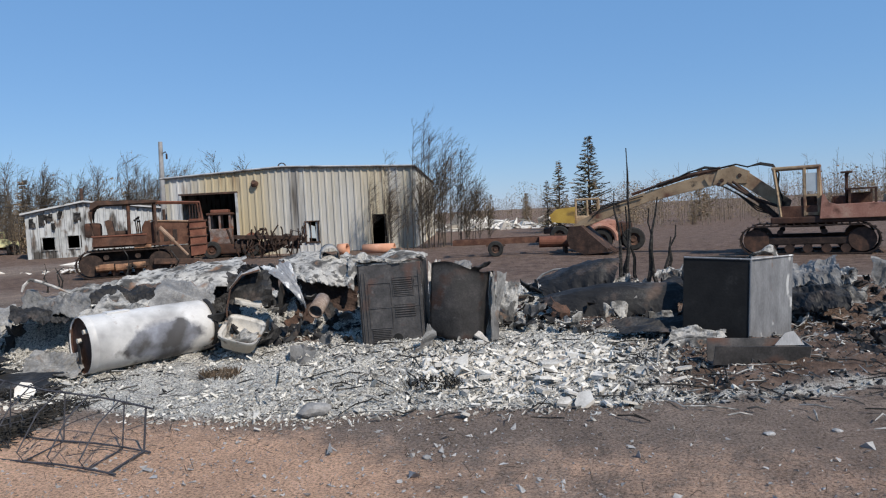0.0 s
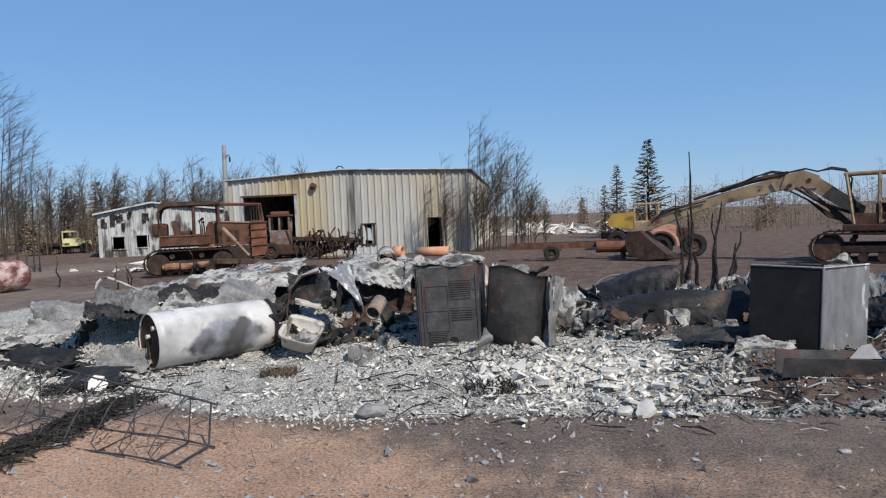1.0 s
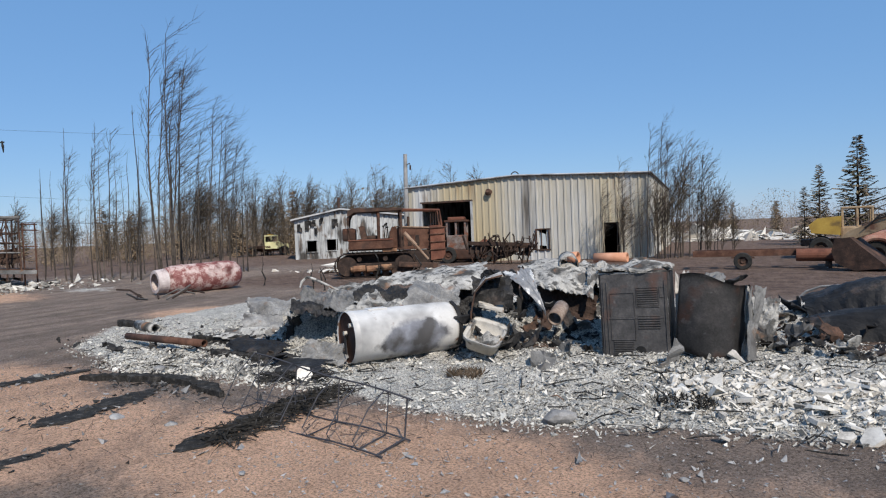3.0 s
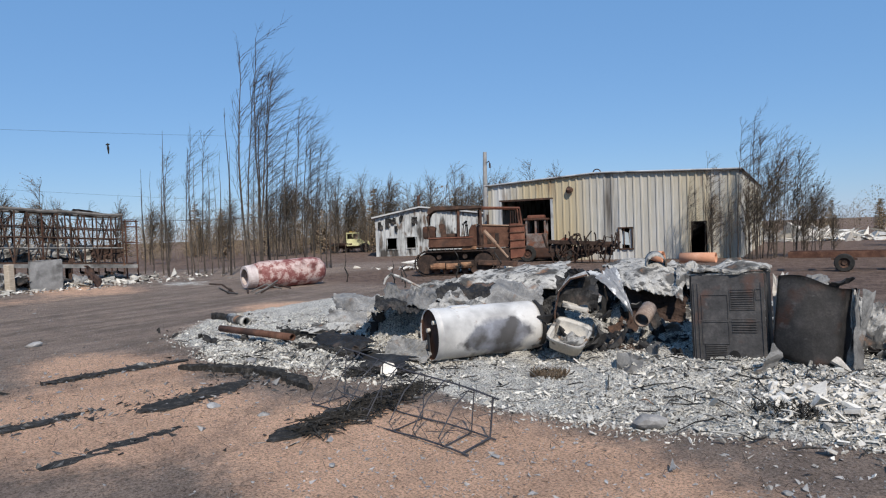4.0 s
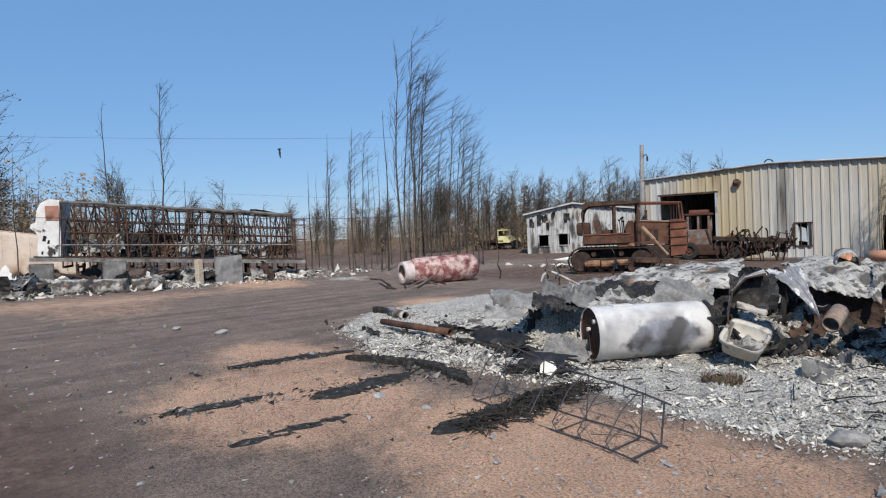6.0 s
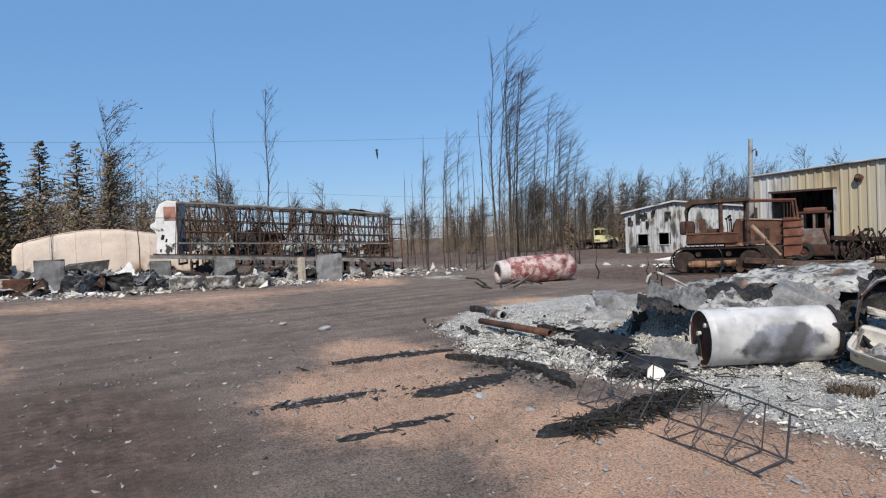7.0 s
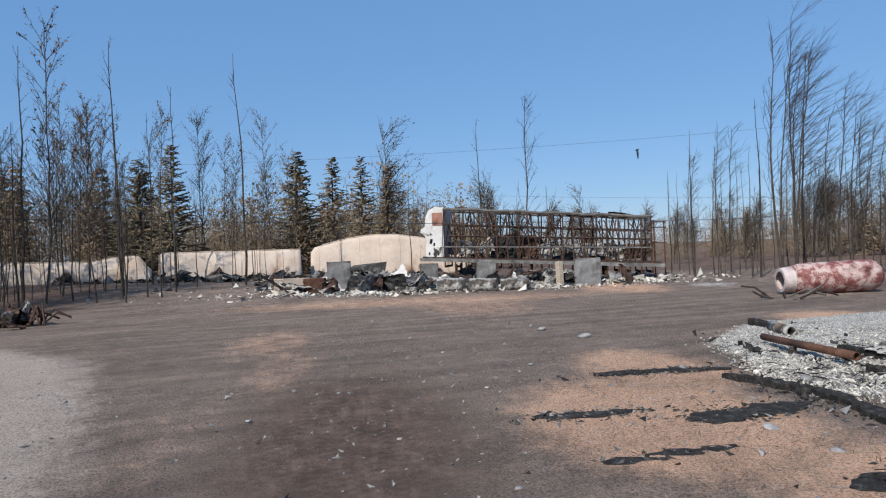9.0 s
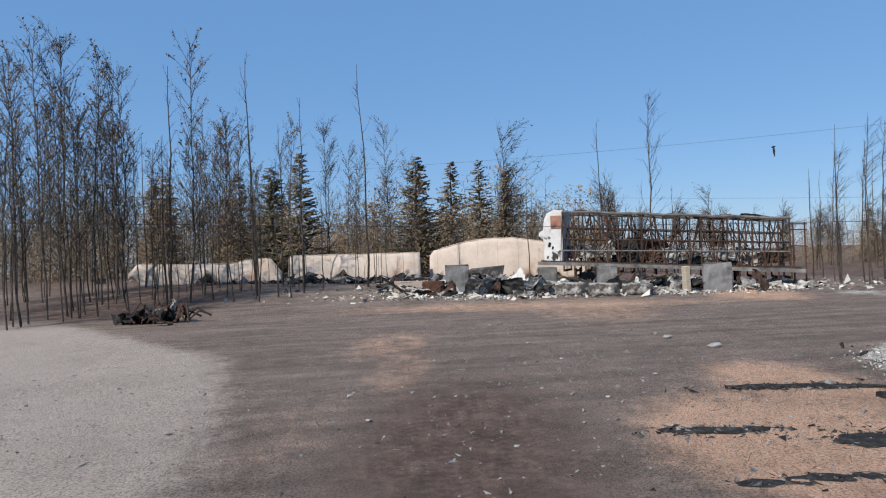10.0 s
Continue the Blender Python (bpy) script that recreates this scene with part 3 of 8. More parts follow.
chips("ash_debris", 30000, lambda r, n: (r.uniform(-9.5, 0.6, n), 4.6 + 5.0 * r.rand(n) ** 1.3), 0.027, "ash_chip", "grey ash and burnt fragments strewn over the house site", 11, 0.6)
chips("ash_debris", 5000, lambda r, n: (r.uniform(-13, 0.5, n), r.uniform(7, 14, n)), 0.04, "ash_chip", "grey ash and burnt fragments strewn over the house site", 12, 0.6)
chips("ash_debris", 7000, lambda r, n: (r.uniform(-13, -5.5, n), r.uniform(4.6, 8.5, n)), 0.030, "ash_chip", "grey ash and burnt fragments at the edge of the site", 13, 0.6)
chips("charred_debris", 13000, lambda r, n: (r.uniform(-0.1, 7, n), 5.7 + 6 * r.rand(n) ** 1.2), 0.034, "char_chip", "black charred fragments in the ash", 14, 0.6)
chips("charred_debris", 5000, lambda r, n: (r.uniform(-9.5, 0.3, n), 4.7 + 3.4 * r.rand(n)), 0.020, "char_chip", "black charred fragments in the ash", 17, 0.6)
chips("ash_debris", 2600, lambda r, n: (r.uniform(0.3, 7, n), 5.9 + 4 * r.rand(n)), 0.03, "ash_chip", "grey ash fragments among the charred rubble", 18, 0.6)
chips("plaster_debris", 2400, lambda r, n: (r.normal(-0.95, 0.52, n), r.normal(6.85, 0.58, n)), 0.052, "plaster", "white broken plaster fragments in the ash", 15, 0.5)
chips("plaster_debris", 240, lambda r, n: (r.uniform(-9, 1.2, n), r.uniform(5.0, 9, n)), 0.04, "plaster", "white broken plaster fragments in the ash", 16, 0.5)


# ---- buildings ----
def siding_panel(w, z0, za, zb, mat, parent, x, y=0.0, turn=0.0, ribs=1):
    """One ribbed steel panel from z0 up to a top that runs from za to zb; ribs stand 25 mm proud."""
    bm = bmesh.new()
    prof, step = [], w / ribs
    for i in range(ribs):
        a = i * step
        prof += [(a + 0.002, 0.0), (a + step * 0.6, 0.0), (a + step * 0.70, -0.055), (a + step * 0.88, -0.055)]
    prof.append((w - 0.002, 0.0))
    rows = []
    for dy in (0.0, 0.02):
        lo = [bm.verts.new((px, py + dy, z0)) for px, py in prof]
        hi = [bm.verts.new((px, py + dy, za + (zb - za) * px / w)) for px, py in prof]
        rows.append((lo, hi))
    for lo, hi in rows:
        for i in range(len(prof) - 1):
            bm.faces.new((lo[i], lo[i + 1], hi[i + 1], hi[i]))
    for k in (0, -1):
        bm.faces.new((rows[0][0][k], rows[1][0][k], rows[1][1][k], rows[0][1][k]))
    bmesh.ops.recalc_face_normals(bm, faces=bm.faces)
    ob = part("panel", bm, M[mat], parent)
    ob.matrix_basis = pose(x, y, 0, 0, 0, turn)
    return ob


def ribbed_wall(parent, x0, x1, top, openings, mat, width=0.42, y=0.0):
    """Panels side by side under the line top(x), left out or cut short at openings (x0, x1, z0, z1)."""
    n = max(1, round((x1 - x0) / width))
    w = (x1 - x0) / n
    for i in range(n):
        a, b = x0 + i * w, x0 + (i + 1) * w
        mid = (a + b) / 2
        cut = [o for o in openings if o[0] < mid < o[1]]
        if not cut:
            siding_panel(w, 0.0, top(a), top(b), mat, parent, a, y)
            continue
        for _, _, z0, z1 in cut:
            if z0 > 0.05:
                siding_panel(w, 0.0, z0, z0, mat, parent, a, y)
            siding_panel(w, z1, top(a), top(b), mat, parent, a, y)


def warehouse():
    L, R, D, ridge = -12.5, 0.0, 20.0, -6.5
    ob = thing("warehouse", pose(-9.9, 31.75, 0, 0, 0, 13), "fire-stained pale ribbed steel warehouse with an open bay door", "building")
    top = lambda x: 4.02 + (0.28 * (x - L) / (ridge - L) if x < ridge else 0.28 * (R - x) / (R - ridge))
    door, window, hatch = (-11.75, -8.9, 0, 3.18), (-5.5, -4.85, 0.52, 1.55), (-1.98, -1.3, 0, 1.75)
    ribbed_wall(ob, L, R, top, [door, window, hatch], "siding", 0.36)
    for i in range(40):
        siding_panel(D / 40, 0, 3.96, 3.96, "siding", ob, R + 0.002, i * D / 40 + 0.04, 90)
    part("wall", box((0.15, D, 3.9), (L + 0.08, D / 2 + 0.05, 1.95)), M["siding_grey"], ob)
    part("wall", box((R - L, 0.15, 4.0), ((L + R) / 2, D, 2.0)), M["rust_dark"], ob)
    bm = bmesh.new()
    for xa, za, xb, zb in ((L - 0.15, 4.03, ridge, 4.32), (ridge, 4.32, R + 0.1, 4.03)):
        v = [bm.verts.new(p) for p in ((xa, -0.14, za), (xb, -0.14, zb), (xb, D + 0.2, zb), (xa, D + 0.2, za), (xa, -0.14, za + 0.07), (xb, -0.14, zb + 0.07), (xb, D + 0.2, zb + 0.07), (xa, D + 0.2, za + 0.07))]
        for f in ((0, 3, 2, 1), (4, 5, 6, 7), (0, 1, 5, 4), (1, 2, 6, 5), (2, 3, 7, 6), (3, 0, 4, 7)):
            bm.faces.new([v[k] for k in f])
    part("roof", bm, M["roof_steel"], ob)
    for xa, za, xb, zb in ((L - 0.17, 4.06, ridge, 4.35), (ridge, 4.35, R + 0.12, 4.06)):
        part("trim", tube([(xa, -0.17, za), (xb, -0.17, zb)], 0.045, 6), M["roof_steel"], ob, "pale dented roof trim")
    part("trim", tube([(R + 0.12, -0.15, 4.05), (R + 0.12, D, 4.05)], 0.05, 6), M["rust_dark"], ob)
    for a in (door[0], door[1]):
        part("door_frame", box((0.12, 0.12, 3.18), (a, -0.05, 1.59), bevel=0.01), M["siding_grey"], ob)
    part("door_frame", box((door[1] - door[0] + 0.12, 0.12, 0.1), ((door[0] + door[1]) / 2, -0.05, 3.2), bevel=0.01), M["rust_dark"], ob)
    fr = part("window", box((0.75, 0.10, 0.06), (-5.17, -0.05, 1.56), bevel=0.01), M["rust_dark"], ob, "broken dark window")
    for p in (((0.75, 0.1, 0.06), (-5.17, -0.05, 0.52)), ((0.06, 0.1, 1.0), (-5.5, -0.05, 1.04)), ((0.06, 0.1, 1.0), (-4.85, -0.05, 1.04)), ((0.04, 0.06, 0.98), (-5.25, -0.03, 1.04))):
        part("frame", box(*p, bevel=0.01), M["rust_dark"], fr)
    part("pane", prism([(-5.42, 0.75), (-5.0, 0.7), (-5.05, 1.3), (-5.3, 1.4)], 0.008), M["glass"], fr)
    part("wall_lamp", lathe([(-0.1, 0), (-0.1, 0.12), (0.08, 0.2), (0.1, 0)], 12), M["rust_dark"], ob).matrix_basis = pose(-7.91, -0.2, 3.6, 0, 35, 90)
    part("roof_vent", tube([(-6.6 + 0.2 * math.cos(a), 0.3, 4.36 + 0.2 * math.sin(a)) for a in np.linspace(0, math.pi, 9)], 0.03, 6), M["rust_dark"], ob)
    for x in np.linspace(L + 1.5, R - 1.5, 5):
        part("rafter", box((0.12, D - 0.5, 0.22), (x, D / 2, 3.7)), M["rust_dark"], ob)
    return ob


warehouse()


def shed():
    ob = thing("shed", pose(-32.6, 32.4, 0.0, 0, 0, 45.2), "scorched grey-white steel shed with holes and empty windows", "building")
    A, B, apex = -1.45, 6.0, 1.6
    top = lambda x: 2.75 + 0.62 * (x - A) / (apex - A) if x < apex else 3.37 - 0.57 * (x - apex) / (B - apex)
    ribbed_wall(ob, A, B, top, [(-0.68, 0.05, 0.62, 1.38), (0.62, 1.3, 0.66, 1.42)], "siding_grey", 0.35)
    part("wall", box((0.12, 8, 2.7), (A + 0.07, 4.05, 1.35)), M["siding_grey"], ob)
    part("wall", box((0.12, 8, 2.75), (B - 0.07, 4.05, 1.375)), M["siding_grey"], ob)
    part("wall", box((B - A, 0.12, 2.7), ((A + B) / 2, 8.1, 1.35)), M["rust_dark"], ob)
    bm = bmesh.new()
    for xa, za, xb, zb in ((A - 0.25, 2.74, apex, 3.4), (apex, 3.4, B + 0.25, 2.82)):
        v = [bm.verts.new(p) for p in ((xa, -0.3, za), (xb, -0.3, zb), (xb, 8.4, zb), (xa, 8.4, za), (xa, -0.3, za + 0.1), (xb, -0.3, zb + 0.1), (xb, 8.4, zb + 0.1), (xa, 8.4, za + 0.1))]
        for f in ((0, 3, 2, 1), (4, 5, 6, 7), (0, 1, 5, 4), (1, 2, 6, 5), (2, 3, 7, 6), (3, 0, 4, 7)):
            bm.faces.new([v[i] for i in f])
    part("roof", bm, M["roof_steel"], ob)
    part("chimney", tube([(1.6, 1.0, 3.2), (1.6, 1.0, 4.3)], 0.1, 10), M["rust_dark"], ob, "dark stove pipe")
    for x0, x1, z0, z1 in ((-0.68, 0.05, 0.62, 1.38), (0.62, 1.3, 0.66, 1.42)):
        w = part("window", box((x1 - x0 + 0.1, 0.08, 0.06), ((x0 + x1) / 2, -0.05, z1 + 0.02)), M["siding_grey"], ob)
        for p in (((x1 - x0 + 0.1, 0.08, 0.06), ((x0 + x1) / 2, -0.05, z0 - 0.02)), ((0.06, 0.08, z1 - z0), (x0, -0.05, (z0 + z1) / 2)), ((0.06, 0.08, z1 - z0), (x1, -0.05, (z0 + z1) / 2))):
            part("frame", box(*p), M["siding_grey"], w)
    # scorched, curling flaps of siding under the eave
    for i, (x, z, s) in enumerate(((-1.1, 2.25, 0.35), (-0.55, 2.4, 0.45), (-0.2, 2.55, 0.3), (0.35, 2.7, 0.3), (1.25, 2.5, 0.4), (0.0, 2.0, 0.3))):
        v, f = crumpled(s, s * 1.5, 50 + i, 0.08, nx=8, ny=8)
        fl = new("flap", mesh_of("flap", v, f, M["soot_sheet"]))
        fl.parent = ob
        fl.matrix_basis = pose(x, -0.08, z, 90, 0, 8)
    return ob


shed()


# ---- machines ----
def track(parent, length, height, width, y, mat, n=34):
    """A crawler track: a loop of shoes round a frame with rollers, sprocket and idler."""
    r = height / 2
    c = part("track_frame", box((length - height, width * 0.5, height * 0.26), (0, y, r * 0.95), bevel=0.03), M["track_dark"], parent)
    for x in (-(length / 2 - r), length / 2 - r):
        w = part("idler", lathe([(-width * 0.3, 0), (-width * 0.3, r * 0.8), (-width * 0.1, r * 0.84), (width * 0.1, r * 0.84), (width * 0.3, r * 0.8), (width * 0.3, 0)], 20), M[mat], c)
        w.matrix_basis = pose(x, y, r, 0, 0, 90)
    k = 5
    for i in range(k):
        w = part("roller", lathe([(-width * 0.3, 0), (-width * 0.3, r * 0.3), (width * 0.3, r * 0.3), (width * 0.3, 0)], 12), M["rust_dark"], c)
        w.matrix_basis = pose((i - (k - 1) / 2) * (length - 1.4 * height) / k, y, r * 0.42, 0, 0, 90)
    for x in (-0.2 * length, 0.12 * length):
        w = part("carrier_roller", lathe([(-width * 0.25, 0), (-width * 0.25, r * 0.2), (width * 0.25, r * 0.2), (width * 0.25, 0)], 12), M["track_dark"], c)
        w.matrix_basis = pose(x, y, r * 1.55, 0, 0, 90)
    straight = length - height
    per = 2 * straight + 2 * math.pi * r
    shoe = mesh_of("shoe", [], [], M["track_dark"])
    bm = box((per / n * 0.96, width, 0.035))
    box((0.03, width, 0.05), (0, 0, 0.03), bm=bm)
    bm.to_mesh(shoe)
    bm.free()
    for i in range(n):
        s = per * i / n
        if s < straight:
            x, z, a = -straight / 2 + s, 2 * r, 0
        elif s < straight + math.pi * r:
            t = (s - straight) / r
            x, z, a = straight / 2 + r * math.sin(t), r + r * math.cos(t), math.degrees(t)
        elif s < 2 * straight + math.pi * r:
            x, z, a = straight / 2 - (s - straight - math.pi * r), 0, 180
        else:
            t = (s - 2 * straight - math.pi * r) / r
            x, z, a = -straight / 2 - r * math.sin(t), r - r * math.cos(t), 180 + math.degrees(t)
        o = new("shoe", shoe)
        o.parent = c
        o.matrix_basis = pose(x, y, z * 0.96 + 0.03, 0, a, 0)


def dozer():
    ob = thing("bulldozer", pose(-17.2, 20.15, 0.0, 0, 0, 40), "burnt-out rusty bulldozer with a roll-over canopy", "bulldozer")
    for y in (-0.85, 0.85):
        track(ob, 3.1, 0.92, 0.45, y, "track_dark", 42)
    part("hull", prism([(-1.1, 0.35), (1.7, 0.35), (2.35, 0.55), (2.35, 0.95), (-1.1, 0.95)], 0.95), M["track_dark"], ob)
    part("floor_plate", box((2.1, 1.9, 0.06), (0.05, 0, 1.06), bevel=0.015), M["rust"], ob)
    # one fender box over each track, sloped to the front, with a step cut
    for y in (-0.82, 0.82):
        f = part("fender", prism([(-1.02, 1.1), (0.62, 1.1), (0.72, 1.2), (0.68, 1.42), (-0.98, 1.46)], 0.5), M["rust"], ob)
        f.matrix_basis = pose(0, y, 0)
        part("fender_lip", box((1.72, 0.04, 0.05), (-0.16, y - 0.26 if y < 0 else y + 0.26, 1.44), bevel=0.01), M["rust_orange"], f).matrix_basis = pose(0, -y, 0)
        st = part("step", box((0.55, 0.3, 0.12), (0.55, y, 1.02), bevel=0.02), M["rust_cut"], ob, "ochre-stained step")
    part("fuel_tank", box((0.5, 1.5, 0.5), (-0.98, 0, 1.66), bevel=0.10), M["rust"], ob)
    for y in (-0.32, 0.36):
        part("seat_back", prism([(-0.52, 1.45), (-0.30, 1.45), (-0.36, 1.95), (-0.48, 2.0), (-0.60, 1.95)], 0.5), M["rust_dark"], ob).matrix_basis = pose(0, y, 0)
    part("seat", box((0.55, 1.1, 0.16), (-0.15, 0, 1.52), bevel=0.06), M["rust_dark"], ob)
    part("dash", prism([(0.55, 1.1), (0.85, 1.1), (0.85, 1.88), (0.70, 1.92), (0.58, 1.7)], 0.9), M["rust"], ob)
    for x, y, z in ((0.42, -0.25, 2.0), (0.48, 0.1, 2.05), (0.36, 0.28, 1.95), (0.5, -0.05, 1.9)):
        part("lever", tube([(x + 0.06, y, 1.2), (x + 0.02, y, z - 0.1), (x, y, z)], 0.02, 6), M["track_dark"], ob)
        part("knob", box((0.09, 0.09, 0.07), (x, y, z), bevel=0.025), M["track_dark"], ob)
    part("hood", prism([(0.8, 1.0), (2.2, 1.0), (2.2, 1.80), (1.0, 1.90), (0.8, 1.82)], 0.80), M["rust"], ob, "rusty engine hood")
    part("hood_top", box((1.42, 0.9, 0.05), (1.5, 0, 1.87), (0, 3.5, 0), 0.015), M["wood_rust"], ob, "pale rust-brown hood cover")
    # dark blocks on the hood's flanks stand in for shaded gaps round the engine
    for x in (1.05, 1.35, 1.65):
        part("gap_block", box((0.16, 0.84, 0.42), (x, 0, 1.35), bevel=0.02), M["track_dark"], ob)
    rad = part("radiator_guard", prism([(2.15, 0.55), (2.62, 0.6), (2.72, 0.8), (2.72, 1.78), (2.6, 1.9), (2.15, 1.9)], 1.15), M["rust_orange"], ob, "orange-rusted radiator guard")
    for z in (0.95, 1.25, 1.55, 1.8):
        part("rib", tube([(2.12, -0.59, z), (2.68, -0.59, z + 0.02), (2.75, -0.5, z + 0.02), (2.75, 0.5, z + 0.02)], 0.035, 6), M["rust"], rad)
    # canopy on four posts, its rear corners rounded, with two bars run forward to the nose
    for y in (-0.82, 0.82):
        part("post", tube([(-0.98, y, 1.4), (-1.0, y, 2.25), (-0.9, y, 2.45), (-0.7, y, 2.55)], 0.055, 8), M["rust_dark"], ob)
        part("post", tube([(0.15, y, 1.2), (0.17, y, 2.52)], 0.06, 8), M["rust"], ob)
        part("post", tube([(1.02, y, 1.1), (1.02, y, 2.52)], 0.05, 8), M["rust_dark"], ob)
        part("forward_bar", tube([(1.0, y * 0.9, 2.56), (2.55, y * 0.6, 2.50), (2.62, y * 0.6, 1.88)], 0.045, 6), M["rust_orange"], ob)
    part("canopy", prism([(-1.02, 2.40), (-0.95, 2.36), (-0.75, 2.50), (1.1, 2.54), (1.12, 2.62), (-0.8, 2.66), (-0.98, 2.58)], 1.9), M["rust_dark"], ob)
    for k in range(4):
        part("grille_bar", tube([(2.2 + 0.1 * k, -0.45, 1.9), (2.2 + 0.1 * k, -0.45, 2.48)], 0.016, 5), M["rust"], ob)
    for y in (-1.12, 1.12):
        part("lift_cylinder", tube([(1.12, y * 0.92, 1.66), (1.55, y * 0.96, 1.16)], 0.075, 8), M["wood_rust"], ob, "pale scorched lift cylinder")
        part("lift_rod", tube([(1.55, y * 0.96, 1.16), (2.0, y, 0.62)], 0.045, 8), M["wood_rust"], ob)
        part("push_arm", box((1.5, 0.14, 0.2), (1.6, y, 0.42), (0, 4, 0), 0.03), M["rust_dark"], ob)
    part("exhaust", tube([(1.35, 0.15, 1.85), (1.35, 0.15, 2.3)], 0.05, 8), M["rust_dark"], ob)
    for x0, x1, z in ((-0.95, -0.4, 0.36), (-0.35, 0.15, 0.34), (0.2, 0.6, 0.37)):
        part("track_guard", tube([(x0, -1.12, z), (x1, -1.12, z + 0.01)], 0.13, 10), M["rust_cut"], ob)
    return ob


M["wood_rust"] = material("wood_rust", [(0.4, (0.14, 0.09, 0.06)), (0.7, (0.30, 0.20, 0.14)), (1.0, (0.44, 0.33, 0.24))], 4, 0.8, 0.0, 0.3, 40)
M["rust_cut"] = material("rust_cut", [(0.4, (0.07, 0.04, 0.028)), (0.65, (0.23, 0.12, 0.07)), (0.95, (0.42, 0.26, 0.15))], 4, 0.85, 0.05, 0.5, 40, spots=((0.03, 0.024, 0.02), 3.0, 0.5, 0.62))
dozer()


def excavator():
    ob = thing("excavator", pose(5.16, 21.15, 0.0, 0, 0, -13.6), "faded yellow crawler excavator burnt to rust, its boom stretched out", "excavator")
    for y in (-0.9, 1.1):
        track(ob, 3.35, 0.8, 0.5, y, "rust_dark", 40)
    part("turntable", lathe([(0.74, 0), (0.74, 0.75), (0.9, 0.75), (0.9, 0)], 24), M["rust_dark"], ob).matrix_basis = pose(0, 0.1, 0, 0, -90, 0)
    part("deck", box((2.9, 2.3, 0.18), (0.55, 0.1, 0.95), bevel=0.03), M["rust"], ob)
    part("side_body", prism([(0.30, 0.98), (2.4, 0.98), (2.4, 1.36), (0.72, 1.34), (0.52, 1.40), (0.42, 1.62), (0.36, 1.62)], 2.2), M["machine_pink"], ob, "pink-yellow scorched side panels")
    part("counterweight", box((0.75, 2.3, 0.75), (2.3, 0.1, 1.2), bevel=0.12), M["machine_yellow"], ob)
    eng = part("engine_frame", box((0.66, 1.5, 0.05), (1.32, 0.1, 1.74)), M["rust_dark"], ob)
    for x in (1.02, 1.62):
        for y in (-0.6, 0.8):
            part("frame_post", box((0.06, 0.06, 0.5), (x, y, 1.5)), M["rust_dark"], eng)
    part("engine", box((0.5, 0.9, 0.36), (1.32, 0.2, 1.45), bevel=0.06), M["rust_dark"], ob)
    part("radiator", box((0.3, 1.3, 0.3), (0.8, 0.3, 1.42), bevel=0.05), M["rust_dark"], ob)
    part("exhaust", tube([(1.0, 0.4, 1.5), (1.0, 0.4, 2.15), (1.05, 0.4, 2.25)], 0.05, 8), M["rust_dark"], ob)
    part("rain_cap", box((0.3, 0.2, 0.06), (1.0, 0.4, 2.22), bevel=0.02), M["rust_dark"], ob)
    cab = part("cab_roof", box((1.22, 1.0, 0.09), (-0.25, -0.45, 2.4), bevel=0.035), M["machine_yellow"], ob)
    for x0, x1 in ((-0.80, -0.64), (-0.05, -0.05), (0.30, 0.34)):
        for y in (-0.92, 0.02):
            part("cab_post", tube([(x0, y, 2.38), (x1, y, 1.05)], 0.045, 6), M["machine_yellow"], cab)
    part("cab_back", prism([(0.26, 1.05), (0.42, 1.05), (0.55, 1.3), (0.40, 1.42), (0.34, 2.36), (0.26, 2.36)], 0.98), M["machine_pink"], cab).matrix_basis = pose(0, -0.45, 0)
    part("cab_side", box((0.95, 0.05, 0.32), (-0.2, -0.92, 1.18), bevel=0.01), M["rust"], cab)
    d = part("door", box((0.36, 0.04, 0.08), (0.12, -0.95, 1.12)), M["machine_yellow"], cab)
    part("pane", box((0.26, 0.012, 0.5), (0.12, -0.95, 1.98)), M["glass"], d)
    for x in (-0.05, 0.28):
        part("stile", box((0.05, 0.04, 1.25), (x, -0.95, 1.7)), M["machine_yellow"], d)
    part("rail", box((0.36, 0.04, 0.05), (0.12, -0.95, 1.62)), M["machine_yellow"], d)
    part("seat", box((0.4, 0.45, 0.5), (0.05, -0.45, 1.35), bevel=0.08), M["rust_dark"], cab)
    # boom, stick and bucket lie in one plane
    part("boom", prism([(-0.45, 1.25), (-0.38, 1.5), (-1.55, 2.42), (-1.95, 2.58), (-2.35, 2.48), (-2.75, 2.28), (-2.62, 2.05), (-2.05, 2.10), (-1.75, 2.05), (-0.7, 1.3)], 0.34), M["machine_yellow"], ob, "faded yellow boom").matrix_basis = pose(0, 0.3, 0)
    part("stick", prism([(-2.3, 2.5), (-2.75, 2.42), (-4.7, 1.93), (-6.7, 1.18), (-6.95, 0.98), (-6.8, 0.86), (-5.1, 1.46), (-4.5, 1.66), (-2.6, 2.05), (-2.25, 2.12)], 0.26), M["machine_yellow"], ob, "faded yellow stick").matrix_basis = pose(0, 0.3, 0)
    for y in (0.02, 0.58):
        part("boom_cylinder", tube([(-0.75, y, 0.98), (-1.2, y, 1.45)], 0.075, 8), M["rust_dark"], ob)
        part("cylinder_rod", tube([(-1.2, y, 1.45), (-1.95, y, 2.15)], 0.04, 8), M["rust_dark"], ob)
    part("stick_cylinder", tube([(-2.3, 0.3, 2.56), (-3.3, 0.3, 2.40), (-4.2, 0.3, 2.16)], 0.075, 8), M["rust_dark"], ob)
    part("cylinder_rod", tube([(-4.2, 0.3, 2.16), (-5.0, 0.3, 1.93)], 0.045, 8), M["rust"], ob)
